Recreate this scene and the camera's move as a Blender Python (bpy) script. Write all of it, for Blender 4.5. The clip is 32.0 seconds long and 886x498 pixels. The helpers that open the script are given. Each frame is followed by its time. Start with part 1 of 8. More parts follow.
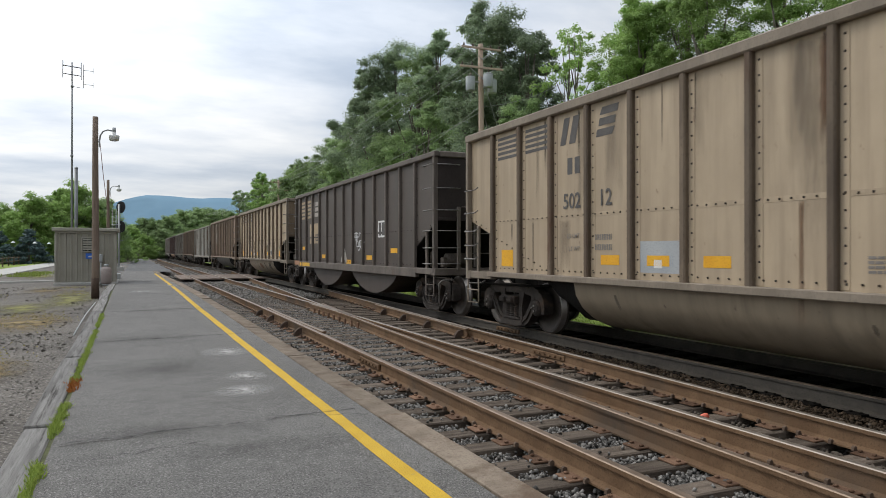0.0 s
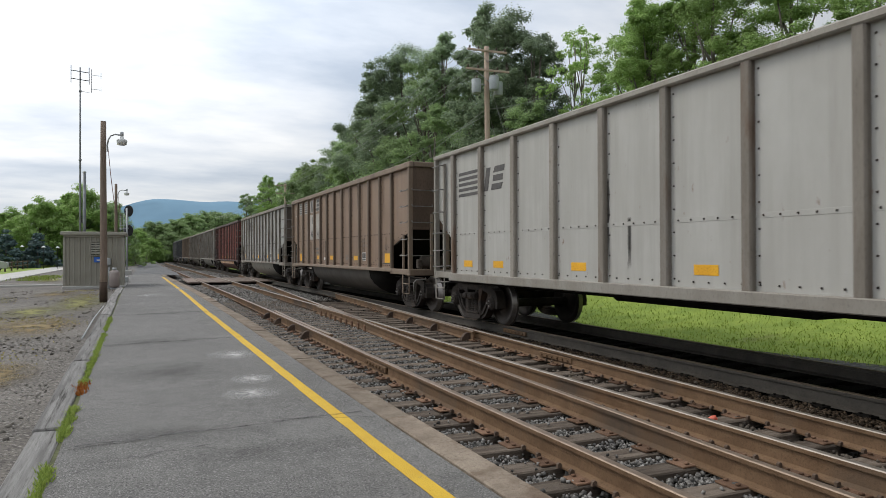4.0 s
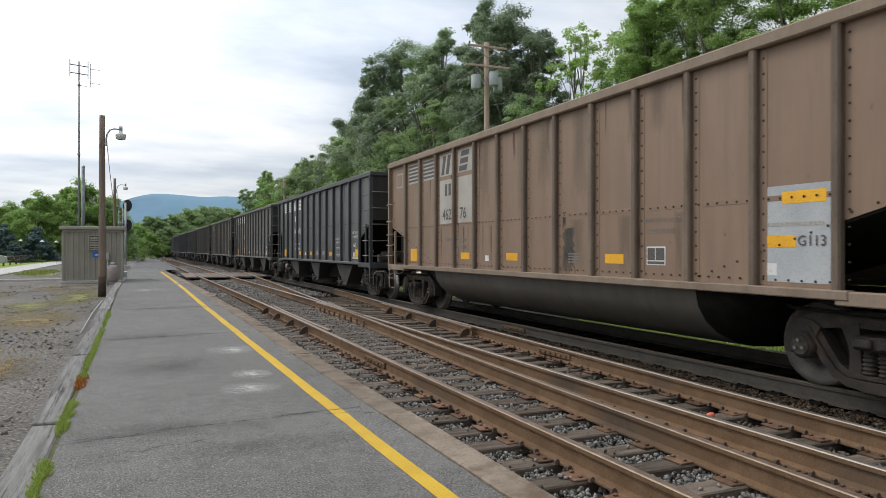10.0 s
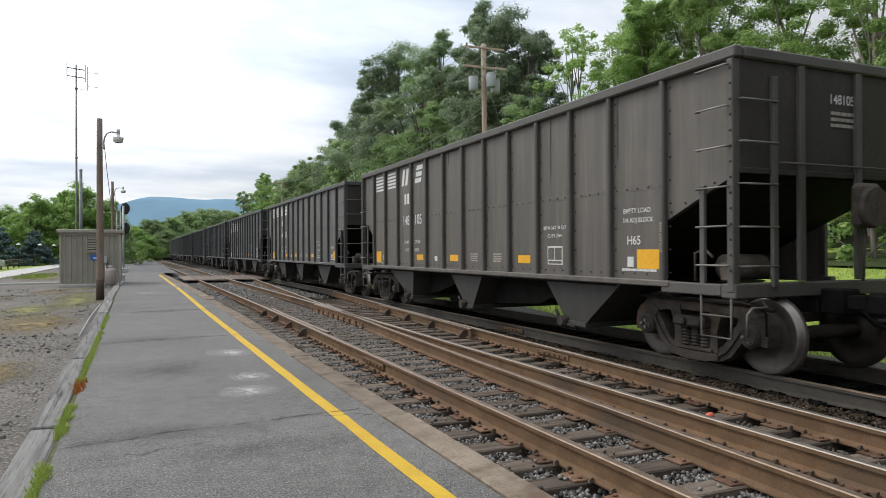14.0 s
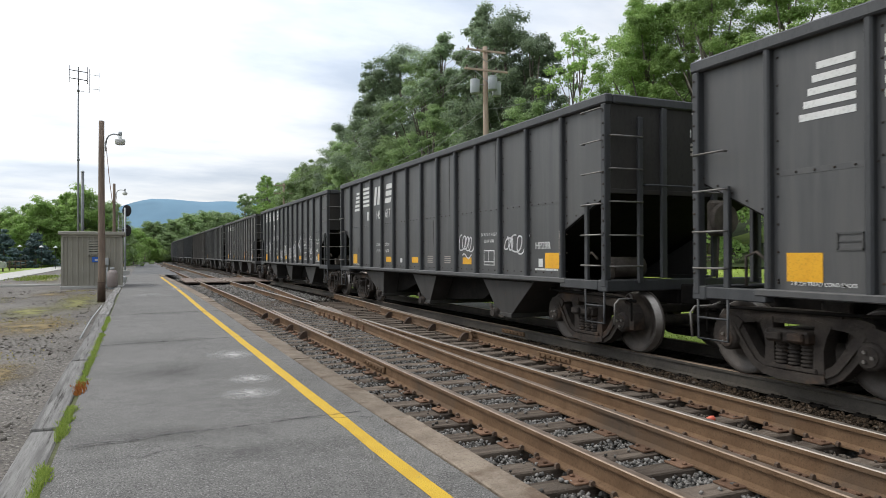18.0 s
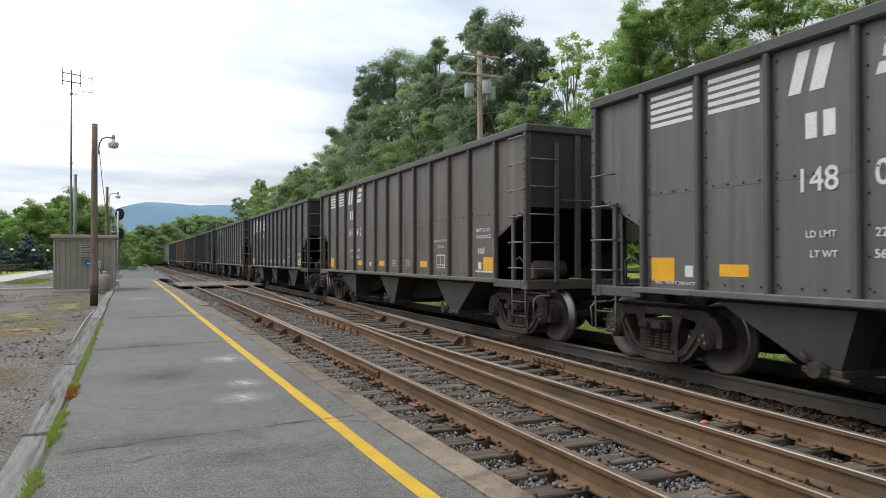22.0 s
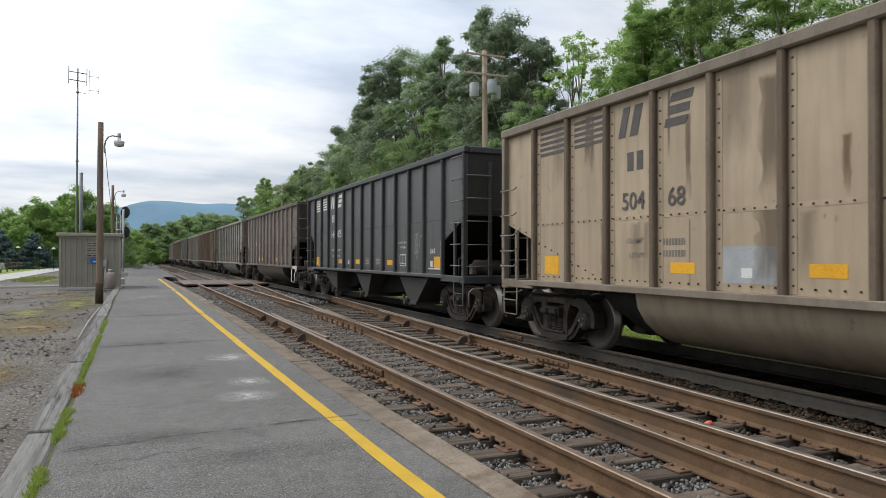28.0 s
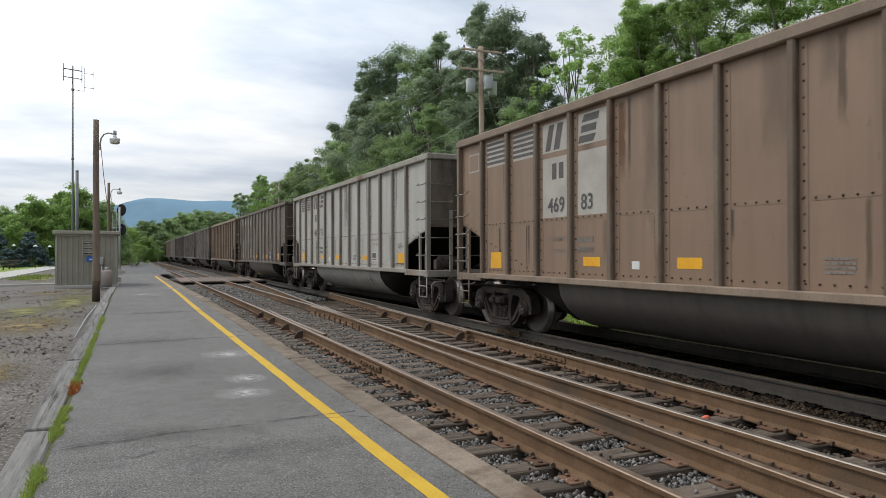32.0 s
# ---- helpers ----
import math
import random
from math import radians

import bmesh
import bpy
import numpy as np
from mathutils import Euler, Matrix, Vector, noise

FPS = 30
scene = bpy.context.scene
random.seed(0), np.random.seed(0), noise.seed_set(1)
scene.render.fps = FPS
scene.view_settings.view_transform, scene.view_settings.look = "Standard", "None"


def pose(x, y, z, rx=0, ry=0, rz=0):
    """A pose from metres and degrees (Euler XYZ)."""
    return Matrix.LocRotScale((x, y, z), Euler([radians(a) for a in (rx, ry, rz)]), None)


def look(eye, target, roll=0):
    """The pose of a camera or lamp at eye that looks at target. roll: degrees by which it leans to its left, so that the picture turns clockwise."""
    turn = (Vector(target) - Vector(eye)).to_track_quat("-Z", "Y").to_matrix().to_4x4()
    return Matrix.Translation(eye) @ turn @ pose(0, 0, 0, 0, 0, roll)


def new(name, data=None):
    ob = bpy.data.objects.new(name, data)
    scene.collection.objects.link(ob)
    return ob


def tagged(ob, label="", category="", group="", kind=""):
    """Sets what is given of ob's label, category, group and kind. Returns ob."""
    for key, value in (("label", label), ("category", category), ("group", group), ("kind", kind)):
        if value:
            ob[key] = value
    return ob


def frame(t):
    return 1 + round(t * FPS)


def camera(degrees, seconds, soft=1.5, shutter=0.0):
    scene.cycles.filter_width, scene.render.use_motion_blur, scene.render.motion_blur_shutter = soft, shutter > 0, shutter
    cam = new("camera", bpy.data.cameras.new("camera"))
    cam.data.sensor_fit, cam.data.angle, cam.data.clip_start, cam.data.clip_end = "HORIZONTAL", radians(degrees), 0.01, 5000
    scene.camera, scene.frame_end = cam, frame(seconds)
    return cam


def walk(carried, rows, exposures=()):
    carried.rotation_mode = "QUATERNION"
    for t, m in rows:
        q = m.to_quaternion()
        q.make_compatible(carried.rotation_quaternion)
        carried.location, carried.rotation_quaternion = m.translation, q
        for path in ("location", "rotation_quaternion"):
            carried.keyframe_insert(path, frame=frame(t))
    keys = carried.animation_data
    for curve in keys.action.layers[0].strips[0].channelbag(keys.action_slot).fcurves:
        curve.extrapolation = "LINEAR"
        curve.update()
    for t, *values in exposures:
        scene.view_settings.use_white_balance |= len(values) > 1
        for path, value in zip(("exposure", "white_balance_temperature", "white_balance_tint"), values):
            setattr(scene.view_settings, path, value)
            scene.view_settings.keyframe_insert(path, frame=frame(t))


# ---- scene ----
import itertools

cam = camera(65.45, 32.0, soft=0.6, shutter=0.04)
walk(cam, [
    (0, pose(0, 0, 1.49, 90.167, 0.015, -23.962)),
    (0.5, pose(0, 0, 1.49, 90.214, -0.007, -23.824)),
    (1, pose(0, 0, 1.49, 90.290, 0.079, -23.768)),
    (1.5, pose(0, 0, 1.49, 90.338, 0.157, -23.701)),
    (2, pose(0, 0, 1.49, 90.391, 0.261, -23.567)),
    (2.5, pose(0, 0, 1.49, 90.422, 0.205, -23.446)),
    (3, pose(0, 0, 1.49, 90.421, 0.206, -23.430)),
    (3.5, pose(0, 0, 1.49, 90.401, 0.199, -23.430)),
    (5.5, pose(0, 0, 1.49, 90.214, 0.226, -23.370)),
    (6, pose(0, 0, 1.49, 90.113, -0.005, -23.314)),
    (6.5, pose(0, 0, 1.49, 90.086, 0.227, -23.379)),
    (7, pose(0, 0, 1.49, 90.057, 0.002, -23.408)),
    (7.5, pose(0, 0, 1.49, 90.086, 0.028, -23.464)),
    (8, pose(0, 0, 1.49, 90.095, 0.167, -23.531)),
    (8.5, pose(0, 0, 1.49, 90.040, 0.050, -23.556)),
    (9, pose(0, 0, 1.49, 90.068, -0.012, -23.526)),
    (9.5, pose(0, 0, 1.49, 90.061, 0.046, -23.537)),
    (10, pose(0, 0, 1.49, 90.052, -0.035, -23.510)),
    (10.5, pose(0, 0, 1.49, 90.041, 0.138, -23.522)),
    (11, pose(0, 0, 1.49, 90.000, 0.135, -23.537)),
    (11.5, pose(0, 0, 1.49, 89.989, 0.117, -23.524)),
    (12, pose(0, 0, 1.49, 89.991, 0.125, -23.569)),
    (12.5, pose(0, 0, 1.49, 90.044, 0.107, -23.651)),
    (13, pose(0, 0, 1.49, 90.087, 0.118, -23.633)),
    (13.5, pose(0, 0, 1.49, 90.117, 0.286, -23.638)),
    (14, pose(0, 0, 1.49, 90.173, 0.264, -23.648)),
    (14.5, pose(0, 0, 1.49, 90.193, 0.199, -23.656)),
    (16.5, pose(0, 0, 1.49, 90.254, 0.225, -23.543)),
    (17, pose(0, 0, 1.49, 90.303, 0.304, -23.554)),
    (17.5, pose(0, 0, 1.49, 90.326, 0.172, -23.568)),
    (18, pose(0, 0, 1.49, 90.392, 0.157, -23.550)),
    (18.5, pose(0, 0, 1.49, 90.411, 0.128, -23.589)),
    (19, pose(0, 0, 1.49, 90.387, 0.034, -23.610)),
    (19.5, pose(0, 0, 1.49, 90.411, -0.109, -23.675)),
    (20, pose(0, 0, 1.49, 90.439, -0.012, -23.689)),
    (20.5, pose(0, 0, 1.49, 90.462, -0.188, -23.784)),
    (21, pose(0, 0, 1.49, 90.606, 0.084, -23.954)),
    (21.5, pose(0, 0, 1.49, 90.684, 0.188, -24.060)),
    (22, pose(0, 0, 1.49, 90.729, 0.058, -24.042)),
    (22.5, pose(0, 0, 1.49, 90.800, -0.078, -24.052)),
    (23, pose(0, 0, 1.49, 90.863, -0.138, -23.817)),
    (23.5, pose(0, 0, 1.49, 90.834, -0.092, -23.738)),
    (24, pose(0, 0, 1.49, 90.796, -0.004, -23.575)),
    (24.5, pose(0, 0, 1.49, 90.824, 0.047, -23.502)),
    (25, pose(0, 0, 1.49, 90.814, 0.210, -23.269)),
    (25.5, pose(0, 0, 1.49, 90.775, 0.272, -23.295)),
    (27.5, pose(0, 0, 1.49, 90.704, -0.184, -23.782)),
    (28, pose(0, 0, 1.49, 90.673, -0.143, -23.673)),
    (28.5, pose(0, 0, 1.49, 90.567, -0.207, -23.605)),
    (29, pose(0, 0, 1.49, 90.528, -0.063, -23.633)),
    (29.5, pose(0, 0, 1.49, 90.567, 0.001, -23.627)),
    (30, pose(0, 0, 1.49, 90.502, -0.059, -23.666)),
    (30.5, pose(0, 0, 1.49, 90.484, 0.055, -23.694)),
    (31, pose(0, 0, 1.49, 90.431, 0.175, -23.773)),
    (31.5, pose(0, 0, 1.49, 90.360, 0.183, -23.800)),
    (32, pose(0, 0, 1.49, 90.356, 0.120, -23.913)),
], exposures=[(0, -0.02), (8, 0.02), (10, 0.1), (11.5, 0.22), (24, 0.2), (26, 0.15), (28, 0.08), (30, 0.04), (32, 0.02)])

# ---------------------------------------------------------------- sky and sun
SUN_EL, SUN_AZ = 48.0, 314.0      # degrees; azimuth from +y towards +x
world = bpy.data.worlds.new("overcast_sky")
scene.world = world
world.use_nodes = True
wt = world.node_tree
wt.nodes.clear()


def wnode(kind, **sets):
    n = wt.nodes.new(kind)
    for key, value in sets.items():
        n.inputs[key].default_value = value
    return n


w_out = wnode("ShaderNodeOutputWorld")
w_bg = wnode("ShaderNodeBackground")
w_sky = wt.nodes.new("ShaderNodeTexSky")
w_sky.sky_type = "NISHITA"
w_sky.sun_disc = False
w_sky.sun_elevation = radians(SUN_EL)
w_sky.sun_rotation = radians(SUN_AZ)
w_co = wnode("ShaderNodeTexCoord")
w_sep = wnode("ShaderNodeSeparateXYZ")
wt.links.new(w_co.outputs["Generated"], w_sep.inputs[0])
# the layer of cloud: direction projected on a flat layer overhead
w_z = wnode("ShaderNodeMath")
w_z.operation = "ADD"
w_z.inputs[1].default_value = 0.16
wt.links.new(w_sep.outputs[2], w_z.inputs[0])
w_zm = wnode("ShaderNodeMath")
w_zm.operation = "MAXIMUM"
w_zm.inputs[1].default_value = 0.05
wt.links.new(w_z.outputs[0], w_zm.inputs[0])
w_flat = wnode("ShaderNodeCombineXYZ")
for i in (0, 1):
    d = wnode("ShaderNodeMath")
    d.operation = "DIVIDE"
    wt.links.new(w_sep.outputs[i], d.inputs[0])
    wt.links.new(w_zm.outputs[0], d.inputs[1])
    wt.links.new(d.outputs[0], w_flat.inputs[i])
w_map = wnode("ShaderNodeMapping")
w_map.inputs["Rotation"].default_value = (0, 0, radians(24))
w_map.inputs["Scale"].default_value = (0.75, 1.15, 1)
w_map.inputs["Location"].default_value = (3.1, 1.4, 0)
wt.links.new(w_flat.outputs[0], w_map.inputs[0])
w_n1 = wnode("ShaderNodeTexNoise", Scale=0.9, Detail=7.0, Roughness=0.52)
w_n2 = wnode("ShaderNodeTexNoise", Scale=2.6, Detail=6.0, Roughness=0.55)
wt.links.new(w_map.outputs[0], w_n1.inputs["Vector"])
wt.links.new(w_map.outputs[0], w_n2.inputs["Vector"])
w_add = wnode("ShaderNodeMath")
w_add.operation = "MULTIPLY_ADD"
w_add.inputs[1].default_value = 0.35
wt.links.new(w_n2.outputs[0], w_add.inputs[0])
wt.links.new(w_n1.outputs[0], w_add.inputs[2])
w_ramp = wt.nodes.new("ShaderNodeValToRGB")
w_ramp.color_ramp.elements[0].position = 0.47
w_ramp.color_ramp.elements[0].color = (5.7, 6.5, 7.7, 1)
w_ramp.color_ramp.elements[1].position = 0.8
w_ramp.color_ramp.elements[1].color = (11.4, 11.5, 11.6, 1)
mid = w_ramp.color_ramp.elements.new(0.61)
mid.color = (8.0, 8.6, 9.5, 1)
wt.links.new(w_add.outputs[0], w_ramp.inputs[0])
# the veil is brighter towards the hidden sun
sa, se = radians(SUN_AZ - 360), radians(SUN_EL)
w_dot = wt.nodes.new("ShaderNodeVectorMath")
w_dot.operation = "DOT_PRODUCT"
w_dot.inputs[1].default_value = (math.sin(sa) * math.cos(se), math.cos(sa) * math.cos(se), math.sin(se))
wt.links.new(w_co.outputs["Generated"], w_dot.inputs[0])
w_veil = wnode("ShaderNodeMapRange")
w_veil.inputs["From Min"].default_value, w_veil.inputs["From Max"].default_value = 0.0, 0.8
w_veil.inputs["To Min"].default_value, w_veil.inputs["To Max"].default_value = 0.52, 1.62
wt.links.new(w_dot.outputs["Value"], w_veil.inputs[0])
# greyer towards the horizon
w_low = wnode("ShaderNodeMapRange")
w_low.inputs["From Min"].default_value, w_low.inputs["From Max"].default_value = 0.02, 0.3
w_low.inputs["To Min"].default_value, w_low.inputs["To Max"].default_value = 0.62, 1.0
wt.links.new(w_sep.outputs[2], w_low.inputs[0])
w_grey = wnode("ShaderNodeMath")
w_grey.operation = "MULTIPLY"
wt.links.new(w_veil.outputs[0], w_grey.inputs[0])
wt.links.new(w_low.outputs[0], w_grey.inputs[1])
w_lit = wt.nodes.new("ShaderNodeVectorMath")
w_lit.operation = "SCALE"
wt.links.new(w_ramp.outputs[0], w_lit.inputs[0])
wt.links.new(w_grey.outputs[0], w_lit.inputs["Scale"])
w_mix = wt.nodes.new("ShaderNodeMix")
w_mix.data_type = "RGBA"
w_mix.inputs["Factor"].default_value = 0.9
socks_a, socks_b = [k for k in w_mix.inputs if k.type == "RGBA"]
wt.links.new(w_sky.outputs[0], socks_a)
wt.links.new(w_lit.outputs[0], socks_b)
wt.links.new([k for k in w_mix.outputs if k.type == "RGBA"][0], w_bg.inputs["Color"])
w_bg.inputs["Strength"].default_value = 0.094
wt.links.new(w_bg.outputs[0], w_out.inputs[0])

sun = new("sun", bpy.data.lights.new("sun", "SUN"))
sun.data.energy, sun.data.angle, sun.data.color = 1.15, radians(16), (1.0, 0.94, 0.84)
sa, se = radians(SUN_AZ), radians(SUN_EL)
sun.matrix_world = look((0, 0, 40), (-math.sin(sa) * math.cos(se) * 10, -math.cos(sa) * math.cos(se) * 10, 40 - math.sin(se) * 10))
scene.view_settings.exposure = 0.0


# ---------------------------------------------------------------- materials
MATS = {}


def surface(name, c1, c2, scale=6.0, rough=0.8, metal=0.0, bump=0.15, fine=60.0, rand=0.12, c3=None, spots=0.62, stretch=(1, 1, 1), patch=0.0, spec=0.4, spot_scale=0.5):
    """Two colours mixed by coarse and fine noise, stains of a third one, and a fine relief."""
    if name in MATS:
        return MATS[name]
    m = bpy.data.materials.new(name)
    m.use_nodes = True
    nt = m.node_tree
    bsdf = nt.nodes["Principled BSDF"]
    co = nt.nodes.new("ShaderNodeTexCoord")
    mp = nt.nodes.new("ShaderNodeMapping")
    mp.inputs["Scale"].default_value = stretch
    nt.links.new(co.outputs["Object"], mp.inputs[0])
    info = nt.nodes.new("ShaderNodeObjectInfo")
    shift = nt.nodes.new("ShaderNodeVectorMath")
    shift.operation = "ADD"
    nt.links.new(mp.outputs[0], shift.inputs[0])
    big = nt.nodes.new("ShaderNodeMath")
    big.operation = "MULTIPLY"
    big.inputs[1].default_value = 37.0 if rand else 0.0
    nt.links.new(info.outputs["Random"], big.inputs[0])
    nt.links.new(big.outputs[0], shift.inputs[1])

    def noise_at(s, detail=5.0, roughness=0.6):
        n = nt.nodes.new("ShaderNodeTexNoise")
        n.inputs["Scale"].default_value = s
        n.inputs["Detail"].default_value = detail
        n.inputs["Roughness"].default_value = roughness
        nt.links.new(shift.outputs[0], n.inputs["Vector"])
        return n.outputs[0]

    def mix(fac, a, b):
        x = nt.nodes.new("ShaderNodeMix")
        x.data_type = "RGBA"
        for key, value in (("Factor", fac), ("A", a), ("B", b)):
            sock = x.inputs[key] if key == "Factor" else [s for s in x.inputs if s.name == key and s.type == "RGBA"][0]
            if isinstance(value, tuple):
                sock.default_value = (*value, 1)
            elif isinstance(value, float):
                sock.default_value = value
            else:
                nt.links.new(value, sock)
        return [s for s in x.outputs if s.type == "RGBA"][0]

    def ramp(v, lo, hi):
        r = nt.nodes.new("ShaderNodeMapRange")
        r.inputs["From Min"].default_value, r.inputs["From Max"].default_value = lo, hi
        nt.links.new(v, r.inputs[0])
        return r.outputs[0]

    n1, n2 = noise_at(scale), noise_at(fine, 3.0)
    col = mix(ramp(n1, 0.35, 0.65), c1, c2)
    dark = tuple(c * 0.6 for c in c1)
    col = mix(ramp(n2, 0.52, 0.9), col, dark)
    if c3:
        n3 = noise_at(spot_scale, 7.0, 0.65)
        col = mix(ramp(n3, spots, spots + 0.13), col, c3)
    if rand:
        hue = nt.nodes.new("ShaderNodeHueSaturation")
        mr = nt.nodes.new("ShaderNodeMapRange")
        mr.inputs["To Min"].default_value, mr.inputs["To Max"].default_value = 1 - rand, 1 + rand
        nt.links.new(info.outputs["Random"], mr.inputs[0])
        nt.links.new(mr.outputs[0], hue.inputs["Value"])
        nt.links.new(col, hue.inputs["Color"])
        col = hue.outputs[0]
    nt.links.new(col, bsdf.inputs["Base Color"])
    rr = nt.nodes.new("ShaderNodeMapRange")
    rr.inputs["To Min"].default_value, rr.inputs["To Max"].default_value = max(0.05, rough - 0.12), min(1, rough + 0.12)
    nt.links.new(n1, rr.inputs[0])
    nt.links.new(rr.outputs[0], bsdf.inputs["Roughness"])
    bsdf.inputs["Metallic"].default_value = metal
    bsdf.inputs["Specular IOR Level"].default_value = spec
    if bump:
        b = nt.nodes.new("ShaderNodeBump")
        b.inputs["Strength"].default_value = bump
        b.inputs["Distance"].default_value = 0.02
        nt.links.new(n2, b.inputs["Height"])
        nt.links.new(b.outputs[0], bsdf.inputs["Normal"])
    MATS[name] = m
    return m


def car_paint(name, base, grime, rust, streak=0.5, rusty=0.66, rough=0.55):
    """Old paint of a coal car: grime in vertical runs, dusty patches and specks of rust."""
    m = bpy.data.materials.new(name)
    m.use_nodes = True
    nt = m.node_tree
    bsdf = nt.nodes["Principled BSDF"]
    co = nt.nodes.new("ShaderNodeTexCoord")
    info = nt.nodes.new("ShaderNodeObjectInfo")
    mul = nt.nodes.new("ShaderNodeMath")
    mul.operation = "MULTIPLY"
    mul.inputs[1].default_value = 53.0
    nt.links.new(info.outputs["Random"], mul.inputs[0])

    def noise_at(scale, stretch, detail=5.0):
        mp = nt.nodes.new("ShaderNodeMapping")
        mp.inputs["Scale"].default_value = stretch
        nt.links.new(co.outputs["Object"], mp.inputs[0])
        nt.links.new(mul.outputs[0], mp.inputs["Location"])
        n = nt.nodes.new("ShaderNodeTexNoise")
        n.inputs["Scale"].default_value = scale
        n.inputs["Detail"].default_value = detail
        n.inputs["Roughness"].default_value = 0.6
        nt.links.new(mp.outputs[0], n.inputs["Vector"])
        return n.outputs[0]

    def mix(fac, a, b):
        x = nt.nodes.new("ShaderNodeMix")
        x.data_type = "RGBA"
        socks = [s for s in x.inputs if s.type == "RGBA"]
        nt.links.new(fac, x.inputs["Factor"])
        for sock, value in zip(socks, (a, b)):
            if isinstance(value, tuple):
                sock.default_value = (*value, 1)
            else:
                nt.links.new(value, sock)
        return [s for s in x.outputs if s.type == "RGBA"][0]

    def ramp(v, lo, hi, top=1.0):
        r = nt.nodes.new("ShaderNodeMapRange")
        r.inputs["From Min"].default_value, r.inputs["From Max"].default_value = lo, hi
        r.inputs["To Max"].default_value = top
        nt.links.new(v, r.inputs[0])
        return r.outputs[0]

    runs = noise_at(3.2, (1, 1.6, 0.12), 6.0)
    cloud = noise_at(0.7, (1, 1, 1), 6.0)
    speck = noise_at(9.0, (1, 1, 0.5), 8.0)
    grain = noise_at(70.0, (1, 1, 1), 2.0)
    col = mix(ramp(runs, 0.42, 0.7, streak), base, grime)
    col = mix(ramp(noise_at(1.7, (1, 1, 0.6), 7.0), 0.42, 0.72, 0.35), col, tuple(g * 0.9 for g in grime))
    col = mix(ramp(cloud, 0.42, 0.7, 0.75), col, tuple(0.55 * b + 0.45 * g for b, g in zip(base, grime)))
    col = mix(ramp(speck, rusty, rusty + 0.1, 0.85), col, rust)
    nt.links.new(col, bsdf.inputs["Base Color"])
    nt.links.new(ramp(cloud, 0.2, 0.8, 0.3), bsdf.inputs["Roughness"])
    rr = nt.nodes.new("ShaderNodeMapRange")
    rr.inputs["To Min"].default_value, rr.inputs["To Max"].default_value = rough - 0.1, rough + 0.18
    nt.links.new(cloud, rr.inputs[0])
    nt.links.new(rr.outputs[0], bsdf.inputs["Roughness"])
    b = nt.nodes.new("ShaderNodeBump")
    b.inputs["Strength"].default_value = 0.05
    b.inputs["Distance"].default_value = 0.02
    both = nt.nodes.new("ShaderNodeMath")
    both.operation = "ADD"
    nt.links.new(grain, both.inputs[0])
    nt.links.new(cloud, both.inputs[1])
    nt.links.new(both.outputs[0], b.inputs["Height"])
    nt.links.new(b.outputs[0], bsdf.inputs["Normal"])
    MATS[name] = m
    return m


def plain(name, colour, rough=0.6, metal=0.0, emit=0.0):
    if name in MATS:
        return MATS[name]
    m = bpy.data.materials.new(name)
    m.use_nodes = True
    b = m.node_tree.nodes["Principled BSDF"]
    b.inputs["Base Color"].default_value = (*colour, 1)
    b.inputs["Roughness"].default_value = rough
    b.inputs["Metallic"].default_value = metal
    if emit:
        b.inputs["Emission Color"].default_value = (*colour, 1)
        b.inputs["Emission Strength"].default_value = emit
    MATS[name] = m
    return m


